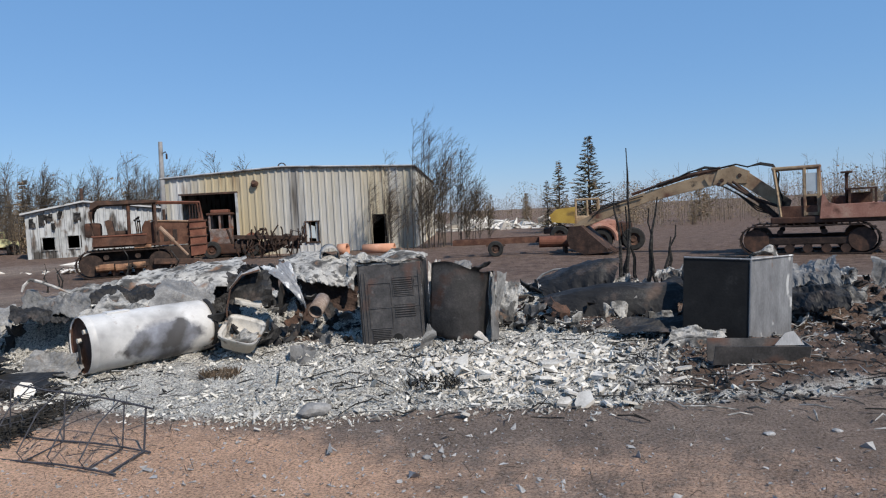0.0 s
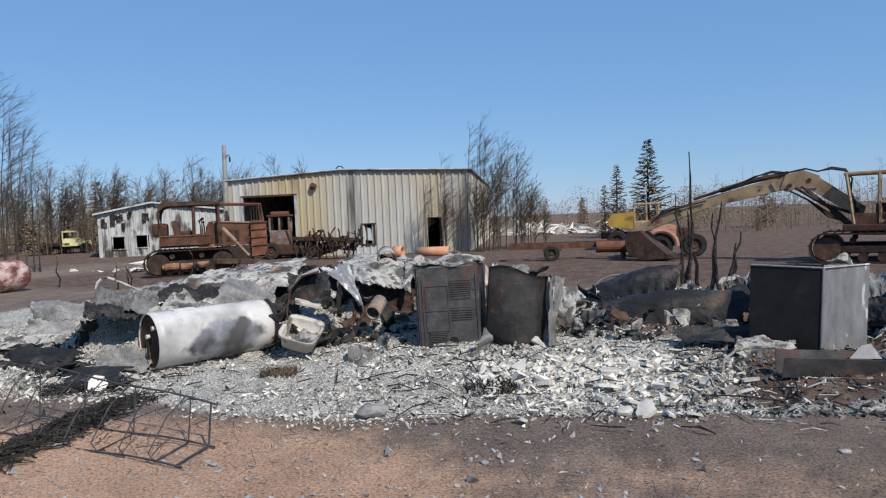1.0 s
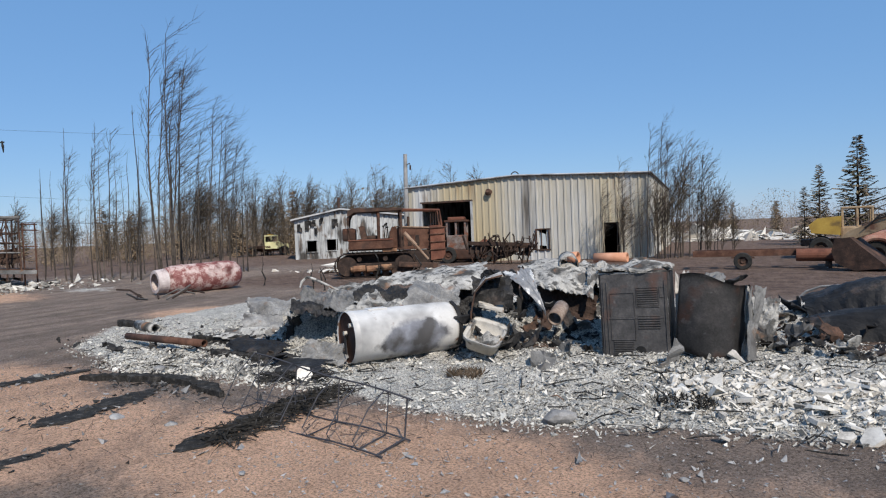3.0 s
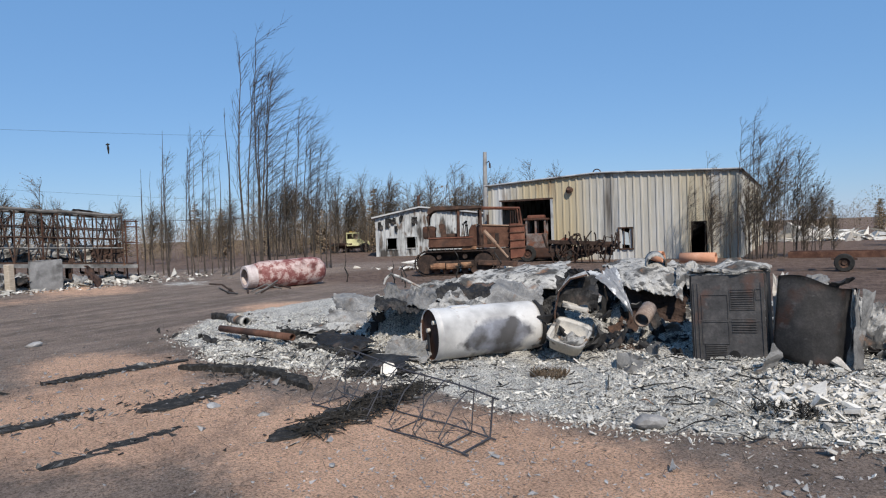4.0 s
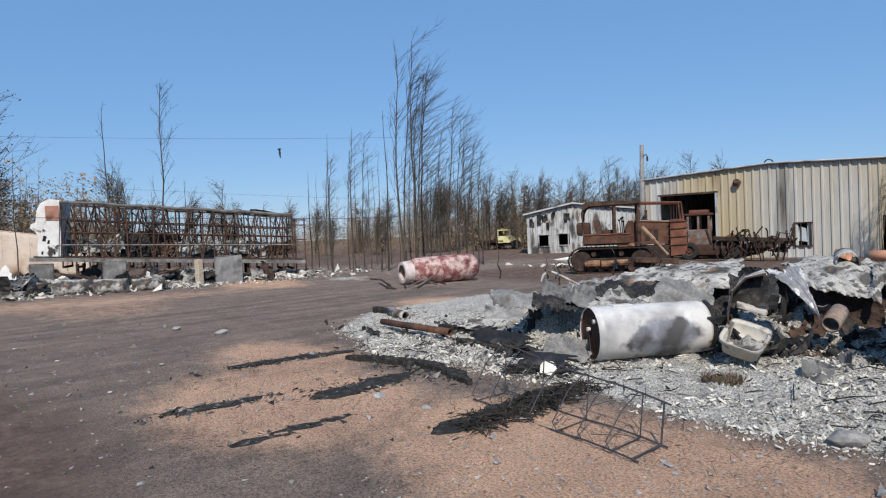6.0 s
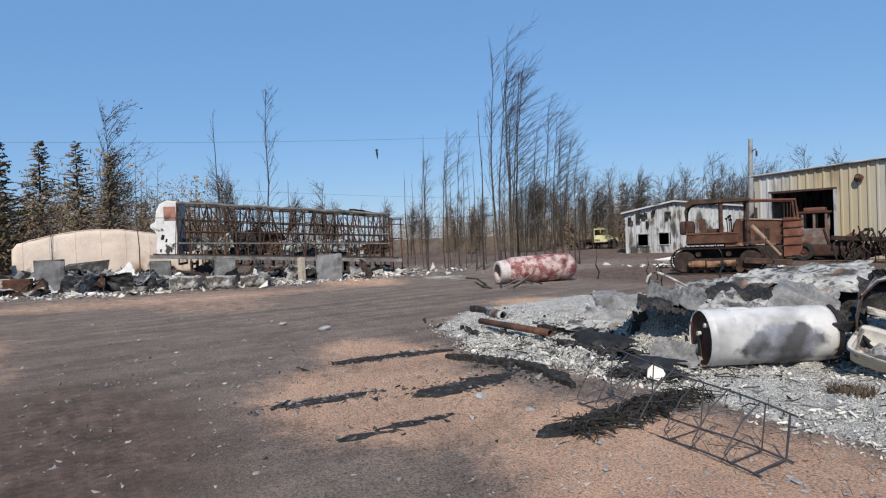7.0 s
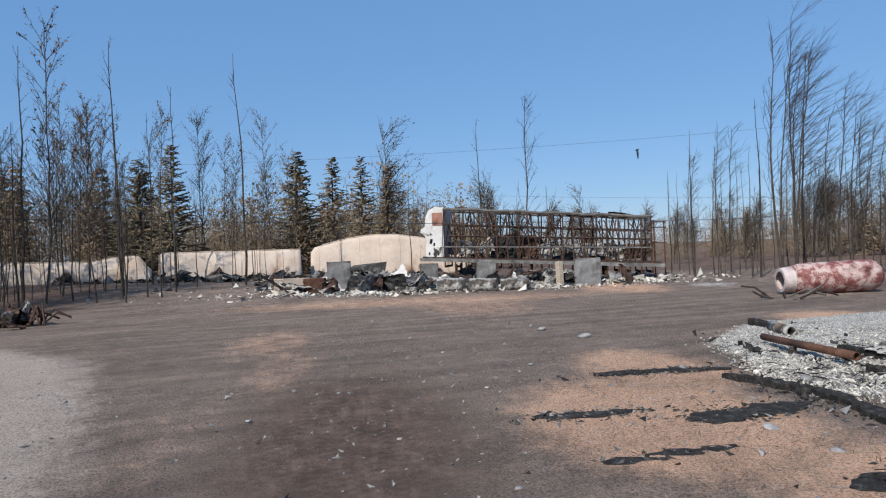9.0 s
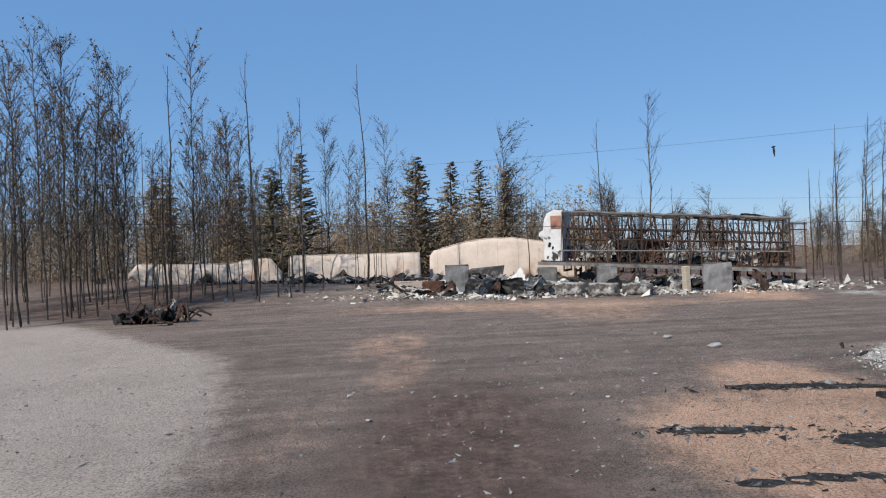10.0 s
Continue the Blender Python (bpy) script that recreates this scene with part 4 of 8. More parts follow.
    part("bucket_cylinder", tube([(-4.3, 0.3, 1.98), (-5.6, 0.3, 1.62), (-6.4, 0.3, 1.28)], 0.06, 8), M["rust_dark"], ob)
    part("knee_plate", prism([(-1.55, 2.08), (-1.5, 2.44), (-1.9, 2.62), (-2.35, 2.52), (-2.5, 2.1), (-2.3, 2.02), (-2.2, 2.08)], 0.40), M["machine_yellow"], ob).matrix_basis = pose(0, 0.3, 0)
    for x, z in ((-1.75, 2.32), (-2.25, 2.2), (-2.35, 2.08), (-0.62, 1.42)):
        part("pin", tube([(x, 0.08, z), (x, 0.52, z)], 0.06, 10), M["rust_dark"], ob)
    for k in range(3):
        y = 0.12 + 0.12 * k
        part("hose", tube([(-0.62, y, 1.55), (-0.74, y, 1.95), (-0.70, y, 2.3), (-0.86, y, 2.52 + 0.03 * k), (-1.2, y, 2.60 + 0.03 * k), (-1.55, y, 2.56), (-1.85, y, 2.66)], 0.024, 6), M["rubber"], ob)
        part("hose", tube([(-1.85, y, 2.66), (-2.3, y, 2.58), (-2.75, y, 2.60 + 0.03 * k), (-3.2, y, 2.52), (-3.6, y, 2.34), (-4.4, y, 2.08)], 0.022, 6), M["rubber"], ob)
        part("hose", tube([(-6.3, y, 1.25), (-6.0, y, 1.5 + 0.05 * k), (-5.6, y, 1.62 + 0.06 * k), (-5.2, y, 1.72), (-4.6, y, 1.86)], 0.02, 6), M["rubber"], ob)
        part("hose", tube([(-2.3, y, 2.06), (-1.8, y, 1.75), (-1.3, y, 1.25 + 0.06 * k), (-0.8, y, 1.08)], 0.022, 6), M["rubber"], ob)
    part("boom_hose_guard", tube([(-0.62, -0.02, 1.3), (-1.4, -0.02, 1.62), (-2.1, -0.02, 2.12)], 0.05, 6), M["track_dark"], ob)
    bk = part("bucket", prism([(-7.0, 0.95), (-6.6, 1.0), (-6.35, 0.75), (-5.75, 0.22), (-5.7, 0.1), (-6.5, 0.02), (-7.0, 0.25), (-7.1, 0.6)], 0.95), M["rust_dark"], ob, "dark worn bucket")
    bk.matrix_basis = pose(0, 0.3, 0)
    for k in range(5):
        part("tooth", box((0.28, 0.07, 0.05), (-5.62, -0.06 + 0.18 * k - 0.3, 0.14), (0, 30, 0), 0.01), M["rust_dark"], bk)
    return ob


excavator()


def wheel(parent, r, w, m, mat="rust_dark"):
    ty = part("tyre", lathe([(-w / 2, r * 0.55), (-w / 2, r * 0.92), (-w * 0.35, r), (w * 0.35, r), (w / 2, r * 0.92), (w / 2, r * 0.55)], 24), M["rubber"], parent)
    ty.matrix_basis = m
    part("rim", lathe([(-w * 0.3, 0), (-w * 0.35, r * 0.25), (-w * 0.15, r * 0.3), (-w * 0.3, r * 0.56), (w * 0.3, r * 0.56), (w * 0.2, 0)], 20), M[mat], ty)


def trailer_frame():
    ob = thing("truck_chassis", pose(-4.01, 24.12, 0, 0, 0, 9.5), "burnt rust-red truck chassis on wheels beside a fuel tank", "truck chassis")
    for y in (-0.4, 0.4):
        part("rail", box((4.2, 0.1, 0.2), (0.1, y, 0.52), bevel=0.01), M["rust"], ob)
    for x in (-1.9, -1.0, 0.0, 0.9, 2.0):
        part("crossbar", box((0.12, 0.8, 0.14), (x, 0, 0.5)), M["rust"], ob)
    part("axle", tube([(-0.45, -0.75, 0.26), (-0.45, 0.75, 0.26)], 0.06, 8), M["rust_dark"], ob)
    for x in (-0.45,):
        for y in (-0.75, 0.75):
            wheel(ob, 0.28, 0.2, pose(x, y, 0.28, 0, 0, 90))
    part("spring", box((0.7, 0.08, 0.06), (-0.45, -0.45, 0.38)), M["rust_dark"], ob)
    part("fuel_tank", tube([(1.1, -0.5, 0.44), (2.2, -0.5, 0.42)], 0.2, 16), M["rust_orange"], ob, "rust-red cylindrical fuel tank")
    part("support", box((0.1, 1.0, 0.42), (2.05, 0, 0.21)), M["rust_dark"], ob)
    return ob


trailer_frame()


def red_truck():
    ob = thing("truck", pose(-1.0, 24.9, 0, 0, 0, 5), "burnt red truck front with a round wheel arch", "truck")
    part("wheel_arch", tube([(0.25 + 0.52 * math.cos(a), -0.75, 0.42 + 0.5 * math.sin(a)) for a in np.linspace(-0.1, math.pi + 0.1, 14)], 0.09, 8), M["machine_pink"], ob)
    part("hood", box((1.3, 1.3, 0.55), (0.15, 0, 0.85), bevel=0.16), M["machine_pink"], ob)
    part("cab", box((0.9, 1.4, 0.5), (0.9, 0.1, 0.75), bevel=0.1), M["rust"], ob)
    part("frame", box((2.4, 0.7, 0.16), (0.3, 0.1, 0.45), bevel=0.02), M["rust_dark"], ob)
    for y in (-0.62, 0.7):
        wheel(ob, 0.4, 0.25, pose(0.25, y, 0.4, 0, 0, 90))
        wheel(ob, 0.4, 0.25, pose(1.35, y, 0.4, 0, 0, 90))
    return ob


red_truck()


def loader_wreck():
    ob = thing("tipper_truck", pose(-1.93, 29.9, 0, 0, 0, 3.7), "yellow tipper truck with a burnt pale cab", "truck")
    part("tipper_body", prism([(-1.0, 1.0), (-0.05, 0.9), (0.0, 1.62), (-0.8, 1.55), (-1.1, 1.3)], 1.8), M["bright_yellow"], ob, "bright yellow tipper body")
    c = part("cab", box((1.1, 1.6, 0.55), (0.5, 0, 0.95), bevel=0.08), M["machine_yellow"], ob)
    part("cab_roof", box((1.05, 1.6, 0.08), (0.5, 0, 1.92), bevel=0.03), M["machine_yellow"], c)
    for x in (0.02, 0.5, 0.98):
        for y in (-0.75, 0.75):
            part("cab_post", tube([(x, y, 1.2), (x, y, 1.9)], 0.045, 6), M["machine_yellow"], c)
    part("chassis", box((2.8, 0.9, 0.25), (0.0, 0, 0.62), bevel=0.03), M["rust_dark"], ob)
    for x in (-0.7, 0.7):
        for y in (-0.8, 0.8):
            wheel(ob, 0.42, 0.3, pose(x, y, 0.42, 0, 0, 90))
    return ob


loader_wreck()


def rusty_cab():
    """The machine in the mouth of the warehouse, with a mass of bent frame before it."""
    ob = thing("loader", pose(-19.0, 28.9, 0, 0, 0, 25), "rusty loader cab standing in the warehouse door", "loader")
    c = part("cab", box((1.0, 0.9, 0.75), (0, 0, 1.05), bevel=0.05), M["rust_grey"], ob, "scorched grey and rust cab with window holes")
    part("cab_roof", box((1.2, 1.05, 0.1), (0, 0, 2.15), bevel=0.03), M["rust"], c)
    part("roof_rack", box((0.85, 0.7, 0.16), (0, 0, 2.28), bevel=0.04), M["rust_orange"], c)
    for x in (-0.47, 0.0, 0.47):
        for y in (-0.42, 0.42):
            part("post", box((0.1, 0.08, 0.8), (x, y, 1.75), bevel=0.015), M["rust_grey"], c)
    part("base", box((2.6, 1.3, 0.5), (0.6, 0, 0.45), bevel=0.08), M["rust"], ob)
    part("arm", prism([(0.6, 0.7), (1.4, 1.2), (1.6, 1.1), (1.0, 0.5)], 0.2), M["rust_orange"], ob)
    for x in (-0.4, 1.4):
        for y in (-0.65, 0.65):
            wheel(ob, 0.42, 0.3, pose(x, y, 0.42, 0, 0, 90), "rust")
    ob = thing("farm_implement", pose(-15.6, 27.2, 0, 0, 0, 12), "burnt black implement frame with bent bars", "implement")
    rng = random.Random(5)
    part("beam", box((3.0, 0.16, 0.18), (0, 0, 0.95), (0, 3, 0), 0.02), M["rust_dark"], ob)
    part("beam", box((2.6, 0.14, 0.14), (0.2, 0.6, 0.7), (0, -4, 0), 0.02), M["rust_dark"], ob)
    for i in range(12):
        x = -1.4 + i * 0.26
        part("tine", tube([(x, 0.1, 0.95), (x + rng.uniform(-0.1, 0.1), -0.2, 0.6), (x + rng.uniform(-0.2, 0.2), 0.05, 0.05)], 0.035, 5), M["rust_dark"], ob)
    for i in range(34):
        x, y = rng.uniform(-1.5, 1.6), rng.uniform(-0.3, 0.6)
        x2, z2 = x + rng.uniform(-0.7, 0.7), rng.uniform(0.3, 1.5)
        part("bar", tube([(x, y, rng.uniform(0.1, 0.9)), ((x + x2) / 2, y + rng.uniform(-0.2, 0.2), rng.uniform(0.5, 1.4)), (x2, y + rng.uniform(-0.3, 0.3), z2)], rng.uniform(0.025, 0.055), 5), M["track_dark"], ob)
    for i in range(5):
        v, f = crumpled(rng.uniform(0.5, 0.9), rng.uniform(0.3, 0.6), 170 + i, 0.12, nx=10, ny=8, thick=0.02)
        o = new("torn_guard", mesh_of("torn_guard", v, f, M["track_dark"]))
        o.parent = ob
        o.matrix_basis = pose(-1.2 + 0.6 * i, rng.uniform(-0.1, 0.4), rng.uniform(0.5, 1.1), rng.uniform(40, 90), rng.uniform(-30, 30), rng.uniform(-30, 30))


rusty_cab()


def pickup():
    ob = thing("fire_truck", pose(-45.0, 39.8, ground_z(-45, 39.8), 0, 0, 48), "pale yellow burnt-out truck without glass", "truck")
    part("bed", box((2.2, 1.7, 0.25), (-1.5, 0, 0.75), bevel=0.03), M["rust_dark"], ob)
    part("cab", prism([(-0.9, 0.6), (1.15, 0.6), (1.15, 0.95), (0.55, 1.05), (0.3, 1.2), (-0.9, 1.2)], 1.7), M["pale_yellow"], ob)
    part("cab_roof", box((1.15, 1.6, 0.1), (-0.35, 0, 1.72), bevel=0.04), M["pale_yellow"], ob)
    for x in (-0.88, -0.35, 0.2):
        for y in (-0.78, 0.78):
            part("post", tube([(x, y, 1.15), (x * 0.98, y, 1.7)], 0.05, 6), M["pale_yellow"], ob)
    part("light_bar", box((0.5, 0.9, 0.1), (-0.4, 0, 1.82), bevel=0.03), M["bright_yellow"], ob)
    for x in (-2.0, 0.7):
        for y in (-0.8, 0.8):
            wheel(ob, 0.42, 0.28, pose(x, y, 0.42, 0, 0, 90))
    part("frame", box((3.8, 0.7, 0.2), (-0.7, 0, 0.5)), M["rust_dark"], ob)


pickup()


M["white_rim"] = material("white_rim", [(0.4, (0.20, 0.12, 0.11)), (0.65, (0.50, 0.42, 0.40)), (1.0, (0.72, 0.66, 0.63))], 4, 0.7, 0.0, 0.2, 30)


def pressure_tank():
    ob = thing("pressure_tank", pose(-19.2, 13.55, 0.47, 0, -1.5, 80) @ Matrix.Diagonal((1.16, 1.1, 1.1, 1)), "blistered red and white steel tank lying on the ground", "tank")
    part("shell", lathe([(-1.12, 0), (-1.12, 0.22), (-1.06, 0.30), (-0.95, 0.38), (-0.8, 0.42), (0.85, 0.43), (1.05, 0.38), (1.17, 0.26), (1.2, 0.1), (1.2, 0)], 32), M["tank_red"], ob, smooth=True)
    part("end_ring", lathe([(-1.30, 0.24), (-1.30, 0.33), (-1.02, 0.36), (-1.02, 0.27)], 28), M["white_rim"], ob, "pale scorched collar")
    part("dark_end", lathe([(-1.135, 0.0), (-1.135, 0.23), (-1.12, 0.24)], 24), M["track_dark"], ob)
    part("valve", tube([(-1.1, 0, 0), (-1.22, 0, 0.02)], 0.06, 10), M["rust_dark"], ob)
    for x in (-0.55, 0.5):
        part("band", lathe([(x - 0.03, 0.425), (x - 0.03, 0.438), (x + 0.03, 0.438), (x + 0.03, 0.425)], 32), M["tank_red"], ob)

    rb = random.Random(31)
    for k in range(7):
        x, y, a, L = -18.0 + rb.uniform(-0.6, 0.5), 11.3 + rb.uniform(-0.5, 0.5), rb.uniform(0, 6.28), rb.uniform(0.5, 1.1)
        bar = part("bent_bar", tube([(x, y, 0.03), (x + L * 0.5 * math.cos(a), y + L * 0.5 * math.sin(a), rb.uniform(0.1, 0.32)), (x + L * math.cos(a), y + L * math.sin(a), rb.uniform(0.02, 0.4))], 0.028, 6), M["plate_dark" if k % 2 else "track_dark"])
        tagged(bar, "bent burnt bar lying beside the red tank", "bar", "bent bars beside the tank")


M["plate_dark"] = material("plate_dark", [(0.4, (0.05, 0.047, 0.044)), (0.7, (0.13, 0.122, 0.115)), (1.0, (0.26, 0.245, 0.23))], 3, 0.75, 0.1, 0.3, 30)
pressure_tank()


def bus_frame():
    """The bare frame of a burnt trailer with its white nose still standing."""
    z0 = ground_z(-32.6, 8.8)
    ob = thing("burnt_trailer", pose(-32.6, 8.8, z0, 0, 0, 74.2), "burnt trailer reduced to a rusty truss frame with a white nose", "trailer")
    L, R, H = -5.1, 4.6, 3.55
    topz = lambda x: 3.6 - 0.085 * (x - L)
    lowz = lambda x: 1.15 - 0.06 * (x - L)
    for y in (-1.15, 1.15):
        part("top_rail", tube([(x, y, topz(x) + 0.03 * math.sin(3 * x)) for x in np.linspace(L, R, 14)], 0.075, 6), M["plate_dark"], ob, "grey scorched roof rail")
        part("floor_rail", box((R - L + 1.8, 0.1, 0.16), (-0.6, y, 0.85), (0, 3.4, 0)), M["grey_sheet"], ob)
        part("mid_rail", tube([(L, y, 2.85), (R, y, 2.15)], 0.03, 5), M["rust_dark"], ob)
        part("mid_rail", tube([(L, y, 1.75), (R, y, 1.35)], 0.035, 5), M["grey_sheet"], ob)
        part("mid_rail", tube([(L, y, 2.3), (R, y, 1.75)], 0.03, 5), M["rust_dark"], ob)
    n = 19
    rng = random.Random(9)
    for i in range(n + 1):
        x = L + (R - L) * i / n
        for y in (-1.15, 1.15):
            part("stud", tube([(x, y, lowz(x) - 0.3), (x + rng.uniform(-0.08, 0.08), y, topz(x))], 0.035, 5), M["rust_dark"] if rng.random() < 0.6 else M["rust"], ob)
            if i < n:
                x2 = L + (R - L) * (i + 1) / n
                a, c = (lowz(x), topz(x2)) if i % 2 else (topz(x), lowz(x2))
                part("brace", tube([(x, y, a), (x2, y, c)], 0.026, 5), M["rust_dark"], ob)
        part("roof_bow", tube([(x, -1.15, topz(x)), (x + rng.uniform(-0.2, 0.2), 0, topz(x) + 0.08), (x, 1.15, topz(x))], 0.035, 5), M["rust_dark"], ob)
        part("floor_beam", box((0.08, 2.3, 0.1), (x, 0, lowz(x) - 0.35)), M["rust_dark"], ob)
    for i in range(5):
        v, f = crumpled(1.4, 0.5, 70 + i, 0.08, nx=12, ny=6)
        s = new("roof_strip", mesh_of("roof_strip", v, f, M["rust_dark"]))
        s.parent = ob
        x = L + 1.2 + 1.8 * i
        s.matrix_basis = pose(x, rng.uniform(-0.6, 0.6), topz(x) + 0.04, 6, 5, rng.uniform(-15, 15))
    prof = [(-6.02, 1.15), (-5.2, 1.15), (-5.12, 2.4), (-5.05, 3.66), (-5.55, 3.72), (-5.85, 3.55), (-6.0, 3.25), (-6.06, 2.75), (-6.24, 2.66), (-6.28, 2.5), (-6.1, 2.38), (-5.98, 2.1), (-6.05, 1.6)]
    nose = part("nose", prism(prof, 2.3), M["white_burnt"], ob, "scorched white moulded nose")
    bmn = bmesh.new()
    bmn.from_mesh(nose.data)
    bmesh.ops.bevel(bmn, geom=[e for e in bmn.edges if abs(e.verts[0].co.y - e.verts[1].co.y) < 0.1], offset=0.07, segments=2, affect="EDGES")
    bmn.to_mesh(nose.data)
    bmn.free()
    part("nose_window", box((0.5, 0.03, 0.62), (-5.42, -1.165, 3.12), bevel=0.01), M["machine_pink"], nose, "reddish window panel")
    # black plates laid on the nose, painted dark like the inside of holes
    for x, z, s in ((-5.75, 2.05, 0.12), (-5.6, 1.9, 0.08), (-5.85, 1.45, 0.07), (-5.4, 1.42, 0.07)):
        part("hole", box((s, 0.02, s * 1.9), (x, -1.162, z), (0, 14, 0), 0.01), M["hole_shade"], nose)
    part("deck", box((11.2, 2.3, 0.08), (-0.6, 0, 0.95), (0, 3.4, 0)), M["rust_dark"], ob)
    for x in (-4.6, -1.0, 2.5):
        part("leg", box((0.12, 0.12, 0.9), (x, -0.9, 0.45)), M["rust_dark"], ob)
        part("leg", box((0.12, 0.12, 0.9), (x, 0.9, 0.45)), M["rust_dark"], ob)
    for x in (-2.6, 0.4, 2.2):
        v, f = crumpled(1.5, 1.0, int(90 + x * 3), 0.15, nx=14, ny=10)
        s = new("fallen_panel", mesh_of("fallen_panel", v, f, M["ash_sheet"] if x < 2 else M["rust_dark"]))
        s.parent = ob
        s.matrix_basis = pose(x, 0.2, 1.25 - 0.06 * x, 50, 0, 20 * x)
    for i in range(48):
        x, y = rng.uniform(L, R), rng.uniform(-1.1, 1.1)
        x2 = min(R, max(L, x + rng.uniform(-1.6, 1.6)))
        part("bent_strut", tube([(x, y, lowz(x)), ((x + x2) / 2, y + rng.uniform(-0.3, 0.3), 2.0 + rng.uniform(-0.5, 0.3)), (x2, rng.uniform(-1.1, 1.1), topz(x2) - rng.uniform(0.0, 1.0))], 0.024, 5), M["rust_dark"], ob)
    # a burnt mass and slumped lining on the deck
    for k, (x, w, h, mat) in enumerate(((-3.6, 1.8, 0.9, "ash_sheet"), (-2.2, 1.6, 1.3, "soot_sheet"), (-1.2, 1.5, 1.2, "rust_dark"), (0.2, 1.7, 0.8, "ash_sheet"), (1.5, 1.4, 0.7, "grey_sheet"), (2.8, 1.6, 0.7, "ash_sheet"), (4.0, 1.3, 0.6, "rust_dark"), (-4.5, 1.2, 0.7, "grey_sheet"))):
        v, f = crumpled(w, h, 130 + k, 0.22, nx=16, ny=12, thick=0.02)
        o = new("slumped_lining", mesh_of("slumped_lining", v, f, M[mat]))
        o.parent = ob
        o.matrix_basis = pose(x, -0.5 + 0.3 * (k % 3), 1.25 - 0.06 * x + h * 0.25, 62, 6 * (k % 3) - 6, 10 * (k % 2))
    for k in range(16):
        x = L + (R - L) * (k + 0.5) / 16
        part("roof_slat", box((0.22, 1.5, 0.05), (x, rng.uniform(-0.5, 0.4), topz(x) + 0.05), (rng.uniform(-6, 6), rng.uniform(-8, 8), rng.uniform(-30, 30))), M["plate_dark"], ob)
    # extra rack at the tail
    for x in (4.75, 5.2):
        part("tail_post", tube([(x, -0.8, 0), (x, -0.8, 2.6)], 0.035, 5), M["rust"], ob)
    for z in (2.55, 2.3, 1.6):
        part("tail_bar", tube([(4.6, -0.8, z), (5.3, -0.8, z - 0.03)], 0.03, 5), M["rust"], ob)


bus_frame()


def fallen_shell(at, turn, outline, seed, label):
    """A long cream side panel of a trailer, lying on its edge, buckled, its foot burnt away."""
    rng = np.random.RandomState(seed)
    n, m = 40, 10
    xs = np.linspace(outline[0][0], outline[-1][0], n)
    top = np.interp(xs, [p[0] for p in outline], [p[1] for p in outline])
    foot = 0.03 + 0.42 * np.clip(np.sin(xs * 1.5 + seed) + 0.6 * np.sin(xs * 3.7 + 2 * seed) - 0.15 + 0.25 * np.sin(xs * 11), 0, 2) ** 1.3
    foot = np.minimum(foot, top * 0.65)
    v, f = [], []
    for side in (0, 1):
        for j in range(m):
            t = j / (m - 1)
            for i in range(n):
                y = 0.10 * math.sin(xs[i] * 0.9 + seed) + 0.05 * math.sin(xs[i] * 3.7) * (1 - t) + 0.35 * t ** 2 + rng.normal(0, 0.008)
                v.append((xs[i], y + side * 0.05, foot[i] + (top[i] - foot[i]) * t + rng.normal(0, 0.006)))
    q = n * m
    for j in range(m - 1):
        for i in range(n - 1):
            a = j * n + i
            f += [(a, a + 1, a + n + 1, a + n), (q + a, q + a + n, q + a + n + 1, q + a + 1)]
    rim = list(range(n)) + [j * n + n - 1 for j in range(1, m)] + [(m - 1) * n + i for i in range(n - 2, -1, -1)] + [j * n for j in range(m - 2, 0, -1)]
    for a, c in zip(rim, rim[1:] + rim[:1]):
        f.append((a, q + a, q + c, c))
    ob = new("fallen_siding", mesh_of("trailer_panel", v, f, M["cream_panel"], True))
    ob.matrix_basis = pose(at[0], at[1], ground_z(*at) - 0.05, 0, 0, turn)
    tagged(ob, label, "siding panel", "cream trailer panels before the wood")
    for i in range(2, n - 2, 5):
        o = part("batten", tube([v[j * n + i] for j in range(m)], 0.012, 5), M["cream_panel"], ob)
        o.location = (0, -0.01, 0)
    o = part("edge_rail", tube([v[(m - 1) * n + i] for i in range(0, n, 3)], 0.028, 6), M["cream_panel"], ob)
    return ob


fallen_shell((-33.94, -14.31), 113.1, [(-3.6, 0.75), (-3.2, 1.2), (-1, 1.1), (1, 1.05), (2.2, 1.25), (3.2, 1.3), (3.8, 0.5)], 1, "long cream trailer side lying low and scorched at its foot")
fallen_shell((-36.13, -7.22), 101.3, [(-3.35, 1.45), (-3.2, 1.56), (0, 1.5), (2, 1.5), (3.65, 1.5)], 2, "straight cream trailer side with a black burnt foot")
fallen_shell((-37.82, -0.14), 90, [(-3.1, 1.5), (-3.0, 1.75), (-1.5, 2.15), (0, 2.36), (1.6, 2.35), (3.2, 2.1), (4.6, 1.75), (5.6, 1.2)], 3, "tall arched cream trailer side with a torn foot")


# ---- trees ----
def add_tube(V, F, pts, radii, sides):
    """Append a tapered bar to lists of points and faces."""
    pts = [np.asarray(p, float) for p in pts]
    b = len(V)
    for i, p in enumerate(pts):
        d = pts[min(i + 1, len(pts) - 1)] - pts[max(i - 1, 0)]
        d = d / (np.linalg.norm(d) + 1e-9)
        a = np.cross(d, (0.0, 0.0, 1.0) if abs(d[2]) < 0.9 else (1.0, 0.0, 0.0))
        a /= np.linalg.norm(a)
        c = np.cross(d, a)
        for k in range(sides):
            t = 2 * math.pi * k / sides
            V.append(p + radii[i] * (math.cos(t) * a + math.sin(t) * c))
    for i in range(len(pts) - 1):
        for k in range(sides):
            q = b + i * sides
            F.append((q + k, q + (k + 1) % sides, q + sides + (k + 1) % sides, q + sides + k))


